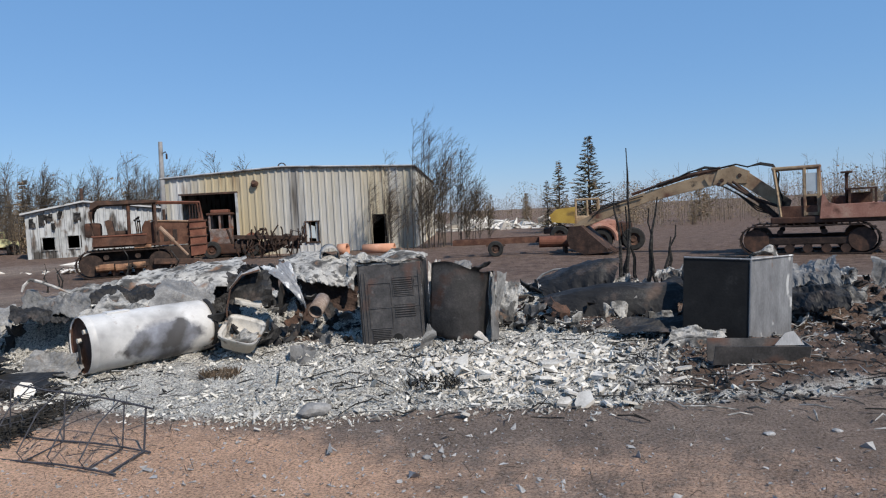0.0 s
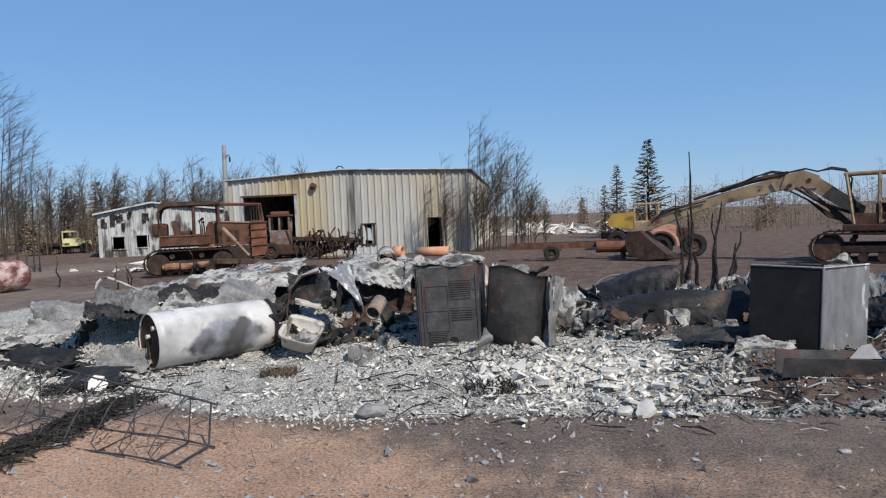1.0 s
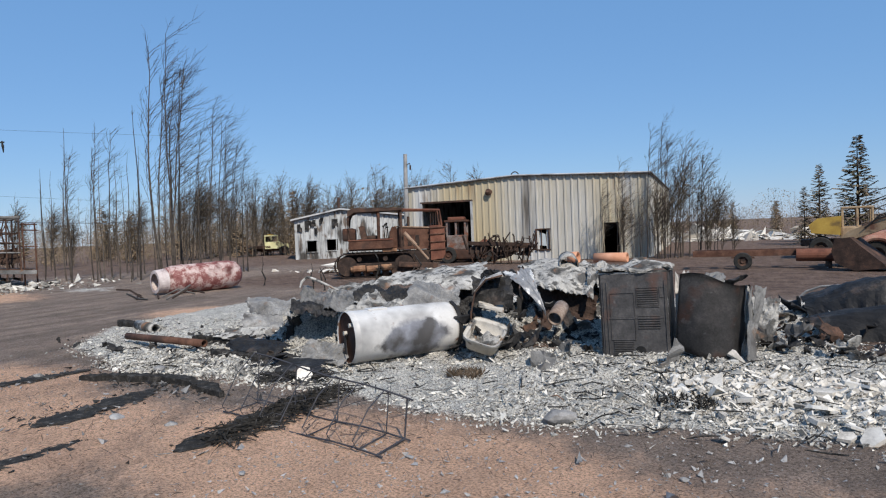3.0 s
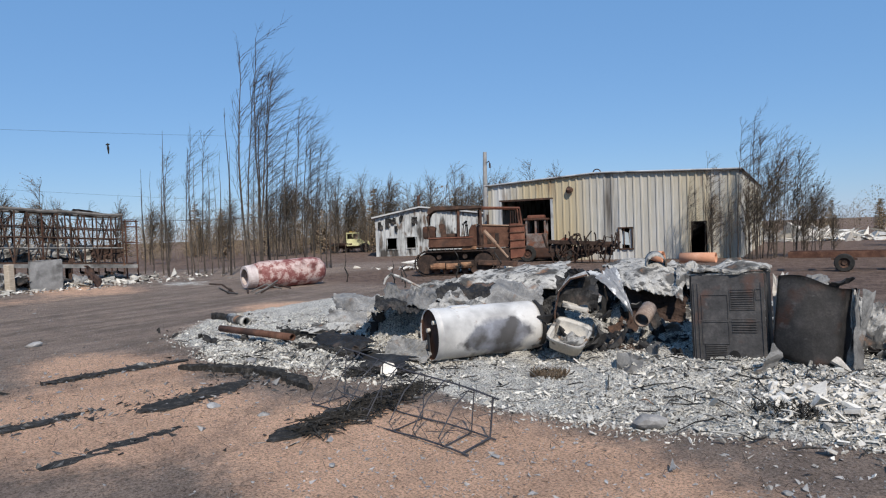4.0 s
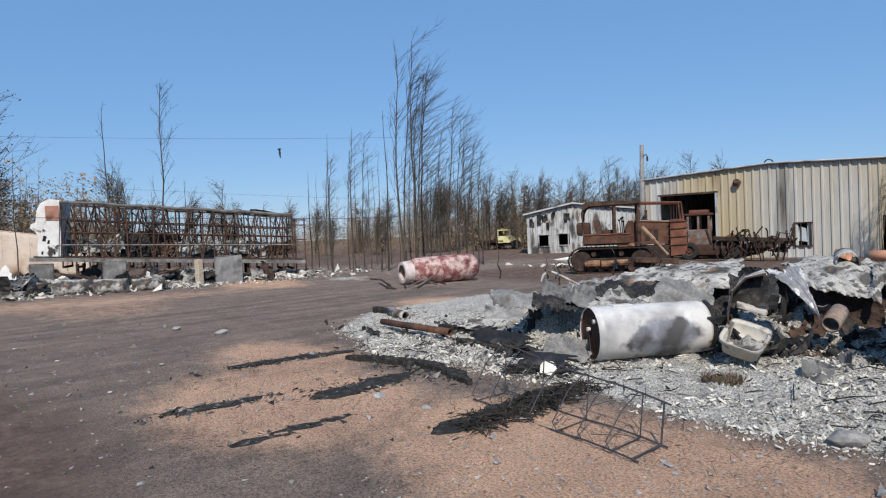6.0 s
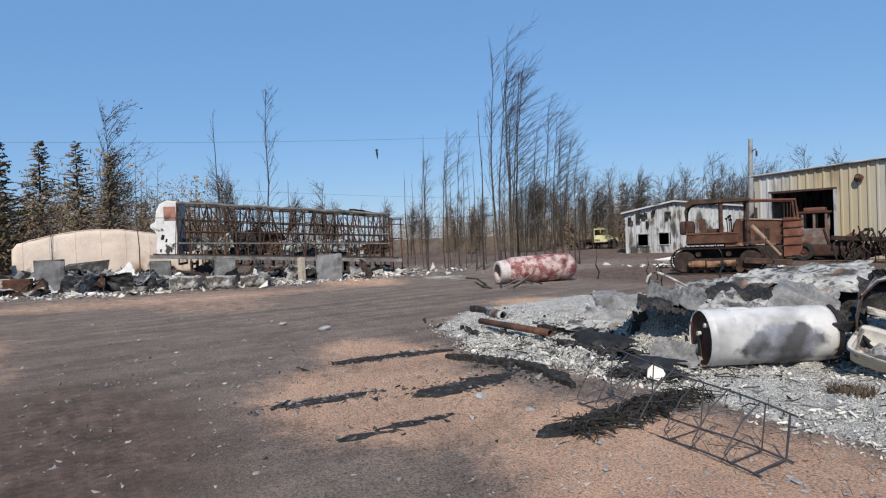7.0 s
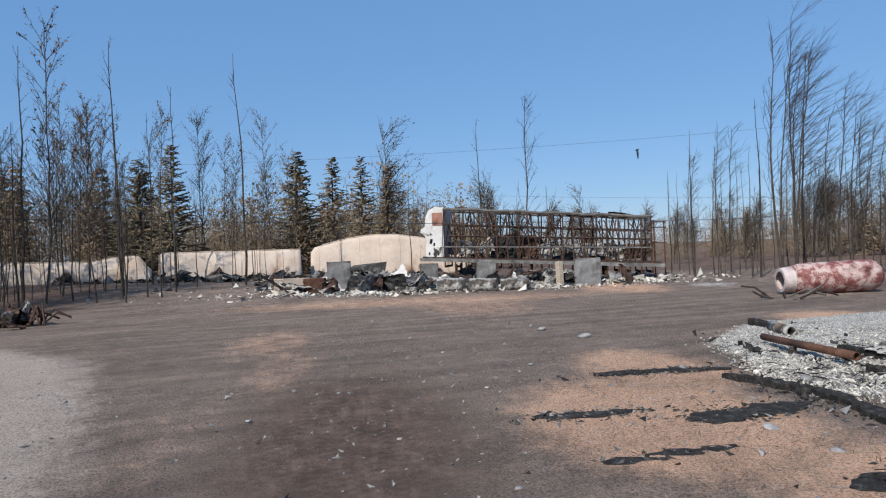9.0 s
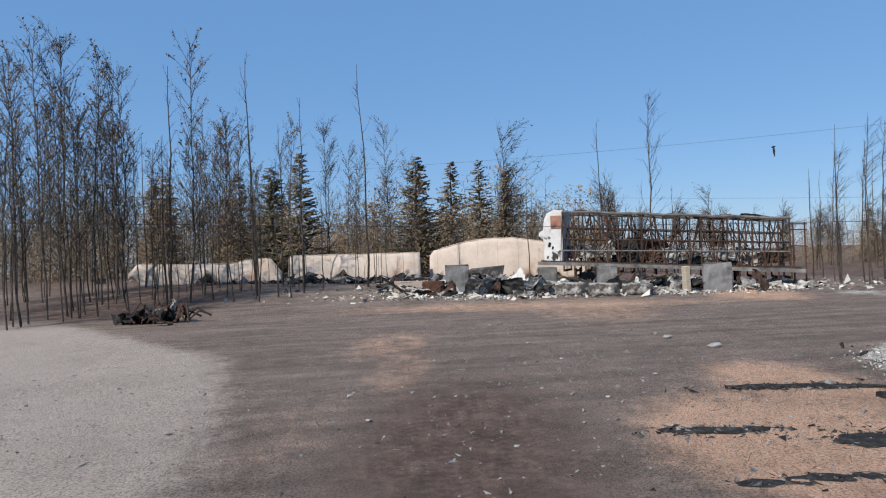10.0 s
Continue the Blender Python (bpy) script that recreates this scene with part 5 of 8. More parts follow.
WIND = np.array((0.78, 0.62, 0.0))


def bare_tree(h, seed, branches=26, sweep=0.5, first=0.35, reach=0.16, forked=False, twigs=4, r0=0.055, leaves=0):
    """A burnt young birch or aspen ten metres high or so: a thin trunk, whips that the wind has combed one way, a few scorched leaves."""
    rng = np.random.RandomState(seed)
    TV, TF, CV, CF, LV, LF = [], [], [], [], [], []
    stems = [(np.zeros(3), h, rng.normal(0, 0.02, 2))]
    if forked:
        for _ in range(rng.randint(1, 3)):
            stems.append((rng.normal(0, 0.15, 3) * (1, 1, 0), h * rng.uniform(0.6, 0.9), rng.normal(0, 0.05, 2)))
    for base, hh, lean in stems:
        k = 9
        wob = np.cumsum(rng.normal(0, 0.012 * hh, (k, 2)), 0)
        pts = []
        for i in range(k):
            t = i / (k - 1)
            p = base + np.array((lean[0] * hh * t + wob[i, 0] * 0.5, lean[1] * hh * t + wob[i, 1] * 0.5, hh * t)) + WIND * min(sweep, 0.6) * 0.07 * hh * t ** 3
            pts.append(p)
        rad = [r0 * hh / 10 * (1 - 0.93 * i / (k - 1)) + 0.006 for i in range(k)]
        add_tube(TV, TF, pts, rad, 6)
        P = np.array(pts)
        for _ in range(branches):
            t = first + (0.98 - first) * rng.rand() ** 0.8
            p = np.array([np.interp(t, np.linspace(0, 1, k), P[:, a]) for a in range(3)])
            a = rng.uniform(0, 2 * math.pi)
            out = np.array((math.cos(a), math.sin(a), 0.0))
            ln = hh * reach * rng.uniform(0.45, 1.15) * (1.25 - 0.75 * t)
            d = 0.62 * out + np.array((0, 0, 0.95)) + WIND * sweep * 0.22
            seg = [p]
            for s in range(3):
                d = d + WIND * sweep * 0.17 + rng.normal(0, 0.13, 3)
                d /= np.linalg.norm(d)
                seg.append(seg[-1] + d * ln / 3)
            add_tube(CV, CF, seg, [0.013, 0.010, 0.007, 0.003], 3)
            for _ in range(twigs):
                u = rng.uniform(0.25, 1.0) * 2.99
                q = seg[int(u)] + (seg[int(u) + 1] - seg[int(u)]) * (u - int(u))
                dd = d + rng.normal(0, 0.45, 3) + WIND * sweep * 0.3 + np.array((0, 0, 0.25))
                dd /= np.linalg.norm(dd)
                e = q + dd * ln * rng.uniform(0.2, 0.5)
                add_tube(CV, CF, [q, (q + e) / 2 + rng.normal(0, 0.02, 3), e], [0.006, 0.005, 0.0025], 3)
                for _ in range(leaves):
                    c = q + (e - q) * rng.uniform(0.3, 1.05)
                    n1, n2 = rng.normal(0, 1, 3), rng.normal(0, 1, 3)
                    s = rng.uniform(0.03, 0.075)
                    b = len(LV)
                    n1, n2 = n1 / np.linalg.norm(n1) * s, n2 / np.linalg.norm(n2) * s * 0.7
                    LV += [c, c + n1 * 0.5 + n2, c + n1 * 1.5, c + n1 * 0.5 - n2]
                    LF.append((b, b + 1, b + 2, b + 3))
    return TV, TF, CV, CF, LV, LF


def conifer(h, seed, width=0.2, fine=1.0, ragged=0.3):
    """A spruce: whorls of drooping boughs hung with sprays of needles, thin where the fire took them."""
    rng = np.random.RandomState(seed)
    TV, TF, LV, LF = [], [], [], []
    add_tube(TV, TF, [(0, 0, 0), (0.02 * h * rng.normal(), 0, h * 0.5), (0, 0, h)], [0.018 * h, 0.011 * h, 0.01], 6)
    n = int(h * 13)
    for i in range(n):
        t = 0.06 + 0.94 * (i + rng.rand()) / n
        for _ in range(rng.randint(3, 6)):
            if rng.rand() < ragged * 0.7:
                continue
            a = rng.uniform(0, 2 * math.pi)
            ln = h * width * (1.04 - t) ** 0.8 * rng.uniform(0.45, 1.0) * (1 + 0.2 * math.sin(2.1 * a + 9 * t)) + 0.08
            out = np.array((math.cos(a), math.sin(a), 0.0))
            side = np.array((-out[1], out[0], 0.0))
            p0 = np.array((0, 0, h * t))
            tip = p0 + out * ln + np.array((0, 0, ln * rng.uniform(-0.35, 0.5)))
            add_tube(TV, TF, [p0, tip], [0.012, 0.004], 3)
            m = max(3, int(ln * 6 * fine))
            for j in range(m):
                u = 0.2 + 0.8 * (j + rng.rand()) / m
                c = p0 + (tip - p0) * u
                s = (0.14 + 0.20 * rng.rand()) * (0.6 + 0.06 * h) / fine ** 0.6
                for sg in (-1, 1):
                    e = c + side * sg * s * rng.uniform(0.5, 1.1) + out * s * 0.6 + np.array((0, 0, -s * rng.uniform(0.05, 0.6)))
                    w = (e - c) * 0.22
                    b = len(LV)
                    up = np.array((0, 0, s * 0.22))
                    LV += [c, (c + e) / 2 + up + np.cross(w, (0, 0, 1)), e, (c + e) / 2 - up - np.cross(w, (0, 0, 1))]
                    LF.append((b, b + 1, b + 2, b + 3))
    return TV, TF, [], [], LV, LF


def tree_meshes(kind, data, bark="bark", leaf="dead_leaf"):
    TV, TF, CV, CF, LV, LF = data
    out = [("trunk", mesh_of("trunk", TV, TF, M[bark]))]
    if CV:
        out.append(("crown", mesh_of("crown", CV, CF, M["twig"])))
    if LV:
        out.append(("foliage", mesh_of("foliage", LV, LF, M[leaf])))
    return out


def plant(name, meshes, x, y, s, turn, label, group, z=None):
    ob = thing(name, pose(x, y, (ground_z(x, y) if z is None else z) - 0.04, 0, 0, turn) @ Matrix.Diagonal((s, s, s, 1)), label, "tree", group)
    for n, me in meshes:
        o = new(n, me)
        o.parent = ob


BARE = [tree_meshes("bare", bare_tree(10, 20 + i, 30, 0.95, 0.30, 0.19, False, 5)) for i in range(4)]
SPARSE = [tree_meshes("sparse", bare_tree(10, 40 + i, 9, 0.35, 0.55, 0.13, False, 2)) for i in range(3)]
POLE = [tree_meshes("pole", bare_tree(10, 60 + i, 4, 0.2, 0.55, 0.06, False, 1)) for i in range(3)]
COMBED = [tree_meshes("combed", bare_tree(10, 80 + i, 30, 1.35, 0.28, 0.27, i == 1, 6, r0=0.045)) for i in range(3)]
BUSHY = [tree_meshes("bushy", bare_tree(6, 100 + i, 46, 0.9, 0.10, 0.40, True, 7, leaves=1, r0=0.06)) for i in range(3)]
BIRCH = [tree_meshes("birch", bare_tree(10, 120 + i, 44, 0.15, 0.20, 0.21, i == 2, 7, leaves=1 + i % 2, r0=0.032)) for i in range(4)]
SPRUCE = [tree_meshes("spruce", conifer(8, 140 + i, (0.36, 0.31, 0.25)[i], (3.0, 4.0, 4.4)[i], 0.25 + 0.2 * i), leaf="needle") for i in range(3)]

GROVE = [(-29.7, 14.7, 6.7), (-30.2, 15.9, 6.0), (-30.9, 16.6, 6.8), (-31.6, 17.5, 7.1), (-29.7, 16.8, 5.8), (-27.6, 16.5, 7.7), (-28.0, 17.8, 10.4), (-27.7, 18.2, 11.2), (-29.2, 19.4, 9.4), (-30.7, 20.9, 10.4), (-27.8, 19.8, 6.9), (-26.7, 19.5, 7.9), (-25.7, 19.3, 7.0), (-27.0, 20.8, 7.2), (-26.0, 20.5, 4.9), (-32.9, 15.1, 4.8), (-33.6, 15.8, 5.2), (-33.0, 19.1, 5.3), (-31.7, 19.3, 6.5), (-31.3, 21.7, 5.3)]
KINDS = "PBBBPPBCBBBCCCPPPPPB"
SETS = {"P": POLE, "B": BARE, "C": COMBED, "S": SPARSE, "R": BIRCH, "U": BUSHY}
rnd = random.Random(3)
for i, ((x, y, h), k) in enumerate(zip(GROVE, KINDS)):
    plant("burnt_tree", SETS[k][i % len(SETS[k])], x, y, h / 10, rnd.uniform(-25, 25), "tall burnt young tree stripped of its leaves" if k != "P" else "thin charred pole of a burnt young tree", "burnt trees in the grove")
for i in range(16):
    x, y = -30 + rnd.uniform(-3.5, 4), 18 + rnd.uniform(-3, 4)
    plant("burnt_tree", SETS["PB"[i % 2]][i % 3], x, y, rnd.uniform(0.3, 0.62), rnd.uniform(-30, 30), "thin charred pole of a burnt young tree", "burnt trees in the grove")
for i, (x, y, h, k) in enumerate([(-37.7, 6.4, 8.7, "S"), (-39.1, 9.5, 10.4, "B"), (-35.0, 9.3, 4.9, "P"), (-36.5, 16.8, 5.6, "P"), (-32.3, -5.8, 10.7, "S"), (-29.8, -8.1, 8.7, "S"), (-29.2, -10.0, 10.4, "S"), (-27.3, -12.1, 10.6, "R"), (-27.8, -13.2, 9.9, "S"), (-28.8, -11.2, 7.4, "R"), (-32.5, -9.5, 6.2, "P"), (-33.3, -10.2, 8.1, "P"), (-34.7, 2.1, 5.7, "P"), (-35.5, 9.4, 4.8, "P")]):
    plant("burnt_tree", SETS[k][i % len(SETS[k])], x, y, h / 10, rnd.uniform(-40, 40) + (180 if k == "S" else 0), "lone tall burnt tree with a thin crown", "lone burnt trees before the wood")
for i, (x, y, h) in enumerate([(-23.2, -15.3, 10.5), (-24.0, -14.1, 9.6), (-25.4, -13.7, 9.4), (-21.0, -14.9, 8.6), (-22.1, -15.2, 8.0), (-22.6, -14.5, 7.7), (-23.6, -14.6, 8.3), (-24.6, -15.0, 7.5), (-25.9, -14.7, 8.8), (-27.3, -14.3, 7.1), (-28.4, -14.3, 6.5), (-31.1, -13.3, 6.7), (-32.3, -13.1, 7.4), (-20.1, -14.6, 8.4), (-24.4, -15.4, 10.4)]):
    plant("burnt_birch", BIRCH[i % 4], x, y, h / 10, rnd.uniform(0, 360), "burnt birch with bare twigs and a few scorched leaves", "burnt birches at the edge of the wood")
for i in range(44):
    x = rnd.uniform(-33, -17)
    y = -14.6 - rnd.uniform(0, 7) - 0.1 * (x + 26)
    plant("burnt_birch", BIRCH[i % 4] if i % 3 else POLE[i % 3], x, y, rnd.uniform(0.5, 0.95), rnd.uniform(0, 360), "burnt birch with bare twigs and a few scorched leaves", "burnt birches at the edge of the wood")
for i in range(26):
    x, y = rnd.uniform(-35, -30), rnd.uniform(-16, -1)
    plant("burnt_sapling", POLE[i % 3], x, y, rnd.uniform(0.22, 0.45), rnd.uniform(0, 360), "thin black charred sapling", "charred saplings before the wood")
for i, (x, y, h) in enumerate([(-9.6, 30.2, 5.9), (-9.0, 30.9, 6.3), (-8.5, 31.8, 5.6), (-10.4, 29.4, 3.9), (-11.5, 29.8, 3.6), (-7.8, 32.5, 4.6), (-10.9, 29.9, 4.6), (-8.9, 30.4, 3.4), (-8.0, 31.3, 3.2), (-7.4, 32.2, 2.9), (-9.7, 29.6, 3.0), (-7.0, 33.4, 2.6), (-8.2, 32.0, 5.2), (-8.7, 31.3, 4.8), (-7.9, 32.9, 4.2), (-9.2, 30.6, 4.4), (-7.6, 33.6, 3.8), (-8.4, 30.9, 2.6), (-9.1, 31.1, 5.4), (-7.3, 32.8, 3.4), (-8.6, 32.4, 3.9), (-6.6, 34.0, 2.4)]):
    k = COMBED if i % 2 == 0 or i < 3 else BUSHY
    plant("scorched_tree", k[i % 3], x, y, h / (10 if k is COMBED else 6.4), rnd.uniform(-15, 25), "wind-combed scorched tree beside the warehouse", "scorched trees beside the warehouse")
for i, (deg, d, h) in enumerate(((40, 60, 7.2), (38, 64, 6.6), (42, 58, 6.0), (33.4, 64, 7.6), (31, 66, 7.2), (47.8, 58, 5.4), (45, 68, 6.0), (49, 60, 5.0), (48, 72, 7.6), (50, 70, 6.8), (52, 66, 6.0), (36, 62, 6.4), (44, 60, 5.6), (54, 64, 6.2), (57, 62, 5.6), (72, 62, 6.6), (75, 60, 5.6))):
    plant("scorched_tree", BUSHY[i % 3], -math.sin(radians(deg)) * d, math.cos(radians(deg)) * d, h / 6.2, rnd.uniform(0, 360), "bushy scorched tree with dead brown leaves", "scorched trees in the wood")
for i in range(30):
    deg, d = rnd.uniform(35, 57), rnd.uniform(55, 66)
    plant("scorched_tree", (BUSHY if i % 3 else COMBED)[i % 3], -math.sin(radians(deg)) * d, math.cos(radians(deg)) * d, rnd.uniform(4.6, 6.6) / (6.4 if i % 3 else 9.5), rnd.uniform(-30, 30), "bushy scorched tree with bare brown twigs", "scorched trees in the wood")
for i in range(26):
    deg, d = rnd.uniform(59, 86), rnd.uniform(49, 62)
    plant("scorched_tree", (BUSHY if i % 3 else COMBED)[i % 3], -math.sin(radians(deg)) * d, math.cos(radians(deg)) * d, rnd.uniform(3.4, 5.0) / (6.4 if i % 3 else 9.5), rnd.uniform(-30, 30), "bushy scorched tree with bare brown twigs", "scorched trees in the wood")
for i in range(22):
    x, y = rnd.uniform(-31.5, -26.5), rnd.uniform(-14, -7.5)
    plant("burnt_birch", (BIRCH[i % 4] if i % 2 else SPARSE[i % 3]), x, y, rnd.uniform(0.35, 0.8), rnd.uniform(0, 360), "slender burnt tree before the cream panels", "lone burnt trees before the wood")
for i in range(26):
    x, y = rnd.uniform(-46, -38.5), rnd.uniform(-26, -3)
    plant("burnt_birch", BIRCH[i % 4], x, y, rnd.uniform(0.5, 0.95), rnd.uniform(0, 360), "burnt birch with bare twigs behind the cream panels", "burnt birches at the edge of the wood")
for i, (x, y, h) in enumerate([(-3.9, 44.8, 4.7), (-2.1, 47.9, 6.5), (-4.6, 43.7, 3.4), (-45.6, -4.6, 8.1), (-52.8, -2.6, 8.8), (-42.8, 1.2, 6.8), (-38.9, -12.4, 6.6), (-37.5, -10.3, 7.2), (-47.8, -0.4, 8.1)]):
    plant("spruce", SPRUCE[i % 3 if i > 2 else 2 - i % 2], x, y, h / 8, rnd.uniform(0, 360), "scorched spruce with brown and green needles", "scorched spruces")
for i, (x, y, h) in enumerate([(-48.8, 1.3, 10.5), (-49.9, 9.2, 6.9), (-52.0, 10.0, 6.2)]):
    plant("scorched_tree", BUSHY[i], x, y, h / 6.3, rnd.uniform(0, 360), "tall scorched tree with dead grey-brown leaves", "scorched trees in the wood")


def merge(pieces, rng, spots):
    """Many far trees in one mesh: (arrays, x, y, z, scale, turn)."""
    V, F, b = [], [], 0
    for k, x, y, z, s, a in spots:
        v, f = pieces[k]
        c, d = math.cos(a) * s, math.sin(a) * s
        V.append(np.stack([v[:, 0] * c - v[:, 1] * d + x, v[:, 0] * d + v[:, 1] * c + y, v[:, 2] * s + z], -1))
        F.append(f + b)
        b += len(v)
    return np.concatenate(V), np.concatenate(F)


def far_wood():
    """The burnt wood round the site: bare stems, scorched spruce and dead scrub."""
    rng = np.random.RandomState(77)
    stems, leaves = [], []
    for i in range(5):
        T = bare_tree(8, 200 + i, 13, 0.4, 0.15, 0.22, False, 2)
        v = np.array(T[0] + T[2])
        f = np.array(T[1] + [tuple(q + len(T[0]) for q in g) for g in T[3]])
        stems.append((v, f))
    for i in range(3):
        T = conifer(5, 220 + i, 0.26, 2.0, 0.6)
        leaves.append((np.array(T[4]), np.array(T[5])))
        stems.append((np.array(T[0]), np.array(T[1])))
    for i in range(4):
        # dead scrub and leafy crowns
        n = 900
        c = rng.normal(0, 1, (n, 3)) * (1.0, 1.0, 1.1)
        c /= np.maximum(1, np.linalg.norm(c, axis=1, keepdims=True) / 1.9)
        c = c * (1.1, 1.1, 1.2) + (0, 0, 2.2)
        c[:, :2] *= (0.35 + 0.65 * np.clip((c[:, 2:3]) / 2.2, 0, 1))
        s = rng.uniform(0.016, 0.040, (n, 1))
        a, b = rng.normal(0, 1, (n, 3)) * s, rng.normal(0, 1, (n, 3)) * s
        v = np.stack([c, c + a + b, c + a * 2, c + a - b], 1).reshape(-1, 3)
        leaves.append((v, np.arange(4 * n).reshape(-1, 4)))
    S, Lf, Br = [], [], []
    for k in range(2050):
        deg = rng.uniform(-32, 128) if k < 900 else rng.uniform(80, 128) if k < 1350 else rng.uniform(33, 62) if k < 1650 else rng.uniform(-34, 2)
        if deg < 2:
            d, h = rng.uniform(44, 80), rng.uniform(2.4, 4.4)
        elif deg < 18:
            d, h = rng.uniform(70, 130), rng.uniform(2.6, 4.6)
        elif deg < 58:
            d, h = rng.uniform(58, 95), rng.uniform(4.0, 6.6)
        elif deg < 82:
            d, h = rng.uniform(58, 85), rng.uniform(3.4, 5.6)
        else:
            d, h = rng.uniform(44, 75), rng.uniform(4.5, 7.6)
        if k >= 900:
            h *= 0.85
        if 12 < deg < 38 and d < 62:
            continue
        a = radians(deg)
        x, y = -math.sin(a) * d, math.cos(a) * d
        z, t = ground_z(x, y) - 0.1, rng.uniform(0, 6.28)
        u = rng.rand()
        if u < (0.30 if 80 < deg < 112 else 0.74 if deg < 2 else 0.5):
            S.append((rng.randint(5), x, y, z, h / 8, t))
        elif u < (0.40 if 80 < deg < 112 else 0.77 if deg < 2 else 0.55):
            q = (rng.randint(3), h / 5 * rng.uniform(0.7, 1.1))
            Lf.append((q[0], x, y, z, q[1], t))
            S.append((5 + q[0], x, y, z, q[1], t))
        elif u < 0.84:
            Br.append((3 + rng.randint(4), x, y, z, h / 4.2 * rng.uniform(0.5, 1.0), t))
        else:
            Br.append((3 + rng.randint(4), x, y, z - 0.3, rng.uniform(0.5, 0.9), t))
    for name, pieces, spots, mat, label in (("burnt_wood", stems, S, "bark_pale", "far wood of bare burnt stems"), ("spruce_wood", leaves, Lf, "needle", "far scorched spruces with brown and green needles"), ("dead_scrub", leaves, Br, "dead_leaf", "far brown scrub and dead leaves")):
        v, f = merge(pieces, rng, spots)
        me = bpy.data.meshes.new(name)
        me.from_pydata(v.tolist(), [], f.tolist())
        me.materials.append(M[mat])
        tagged(new(name, me), label, "trees", kind="stuff")


far_wood()


# ---- the burnt house site ----
def water_heater():
    a, b = Vector((-5.93, 6.11, 0.36)), Vector((-5.26, 7.42, 0.37))
    d = b - a
    ob = thing("water_heater", pose(*a, 0, -math.degrees(math.atan2(d.z, d.xy.length)), math.degrees(math.atan2(d.y, d.x))), "white water heater lying on its side, scorched grey along the middle", "water heater")
    r, L = 0.33, 1.47
    part("jacket", lathe([(0.02, r - 0.012), (0.0, r - 0.004), (0.0, r), (0.06, r), (0.07, r + 0.006), (0.09, r + 0.006), (0.10, r), (0.5, r * 0.998), (0.9, r * 1.0), (L - 0.04, r), (L, r - 0.01), (L, r - 0.03)], 48), M["scorched_white"], ob, smooth=True)
    cap = part("end_cap", lathe([(0.012, r - 0.012), (0.030, r - 0.02), (0.035, r * 0.7), (0.03, 0.0)], 40), M["rust"], ob, "dark rust-brown end cap")
    for y, z in ((-0.14, 0.17), (0.06, 0.05), (0.1, -0.16)):
        part("port", tube([(0.04, y, z), (-0.01, y, z)], 0.028, 10), M["enamel"], cap)
    part("torn_plate", prism([(-0.10, -0.14), (0.10, -0.12), (0.04, 0.12), (-0.08, 0.06)], 0.006), M["soot_sheet"], cap).matrix_basis = pose(-0.01, 0.02, -0.08, 0, 12, 80)
    part("rear_ring", lathe([(L, r - 0.03), (L, r + 0.012), (L + 0.05, r + 0.012), (L + 0.05, r - 0.03)], 40), M["soot_sheet"], ob)
    part("rear_cap", lathe([(L + 0.03, r - 0.02), (L + 0.03, 0)], 40), M["soot_sheet"], ob)
    part("access_cover", box((0.26, 0.02, 0.14), (0.42, 0.0, r + 0.002), (90, 0, 0), 0.006), M["scorched_white"], ob)


water_heater()


def sink():
    ob = thing("sink", pose(-4.46, 7.08, 0.36, 24, 17, 17) @ Matrix.Diagonal((0.9, 0.9, 0.85, 1)), "cream enamel kitchen sink tipped on its side, full of ash", "sink")
    w, d, h, t = 0.54, 0.60, 0.16, 0.012
    bm = bmesh.new()
    rings = []
    for s, z in ((1.0, 0.02), (1.0, 0.0), (0.86, 0.0), (0.84, -0.02), (0.78, -h), (0.0, -h - 0.01)):
        ring = []
        for k in range(32):
            a = 2 * math.pi * k / 32
            c, q = math.cos(a), math.sin(a)
            m = (abs(c) ** 5 + abs(q) ** 5) ** (-0.2)
            ring.append(bm.verts.new((w / 2 * s * c * m, d / 2 * s * q * m, z)))
        rings.append(ring)
    for s, z in ((0.1, -h - 0.03), (0.82, -h - 0.03), (0.9, -0.03), (1.02, -0.012), (1.02, 0.02)):
        ring = []
        for k in range(32):
            a = 2 * math.pi * k / 32
            c, q = math.cos(a), math.sin(a)
            m = (abs(c) ** 5 + abs(q) ** 5) ** (-0.2)
            ring.append(bm.verts.new((w / 2 * s * c * m, d / 2 * s * q * m, z)))
        rings.append(ring)
    for a, c in zip(rings, rings[1:]):
        for k in range(32):
            try:
                bm.faces.new((a[k], a[(k + 1) % 32], c[(k + 1) % 32], c[k]))
            except ValueError:
                pass
    bmesh.ops.remove_doubles(bm, verts=bm.verts, dist=0.0005)
    bmesh.ops.recalc_face_normals(bm, faces=bm.faces)
    part("basin", bm, M["enamel"], ob, smooth=True)
    part("drain", lathe([(-0.01, 0.02), (-0.01, 0.045), (0.012, 0.05), (0.012, 0.0)], 16), M["rust_dark"], ob).matrix_basis = pose(0.02, 0.02, -h + 0.004, 0, 90, 0)
    # a black disc paints the dark inside of the tap hole
    part("tap_hole", lathe([(0.0, 0.0), (0.0, 0.022), (0.008, 0.022), (0.008, 0)], 12), M["hole_shade"], ob).matrix_basis = pose(-0.27, 0.15, 0.0, 0, -90, 0)
    v, f = crumpled(0.34, 0.26, 31, 0.07, nx=14, ny=12, thick=0.03)
    lump = new("ash_lump", mesh_of("ash_lump", v, f, M["ash_sheet"]))
    lump.parent = ob
    lump.matrix_basis = pose(0.05, -0.05, -h + 0.06)


sink()


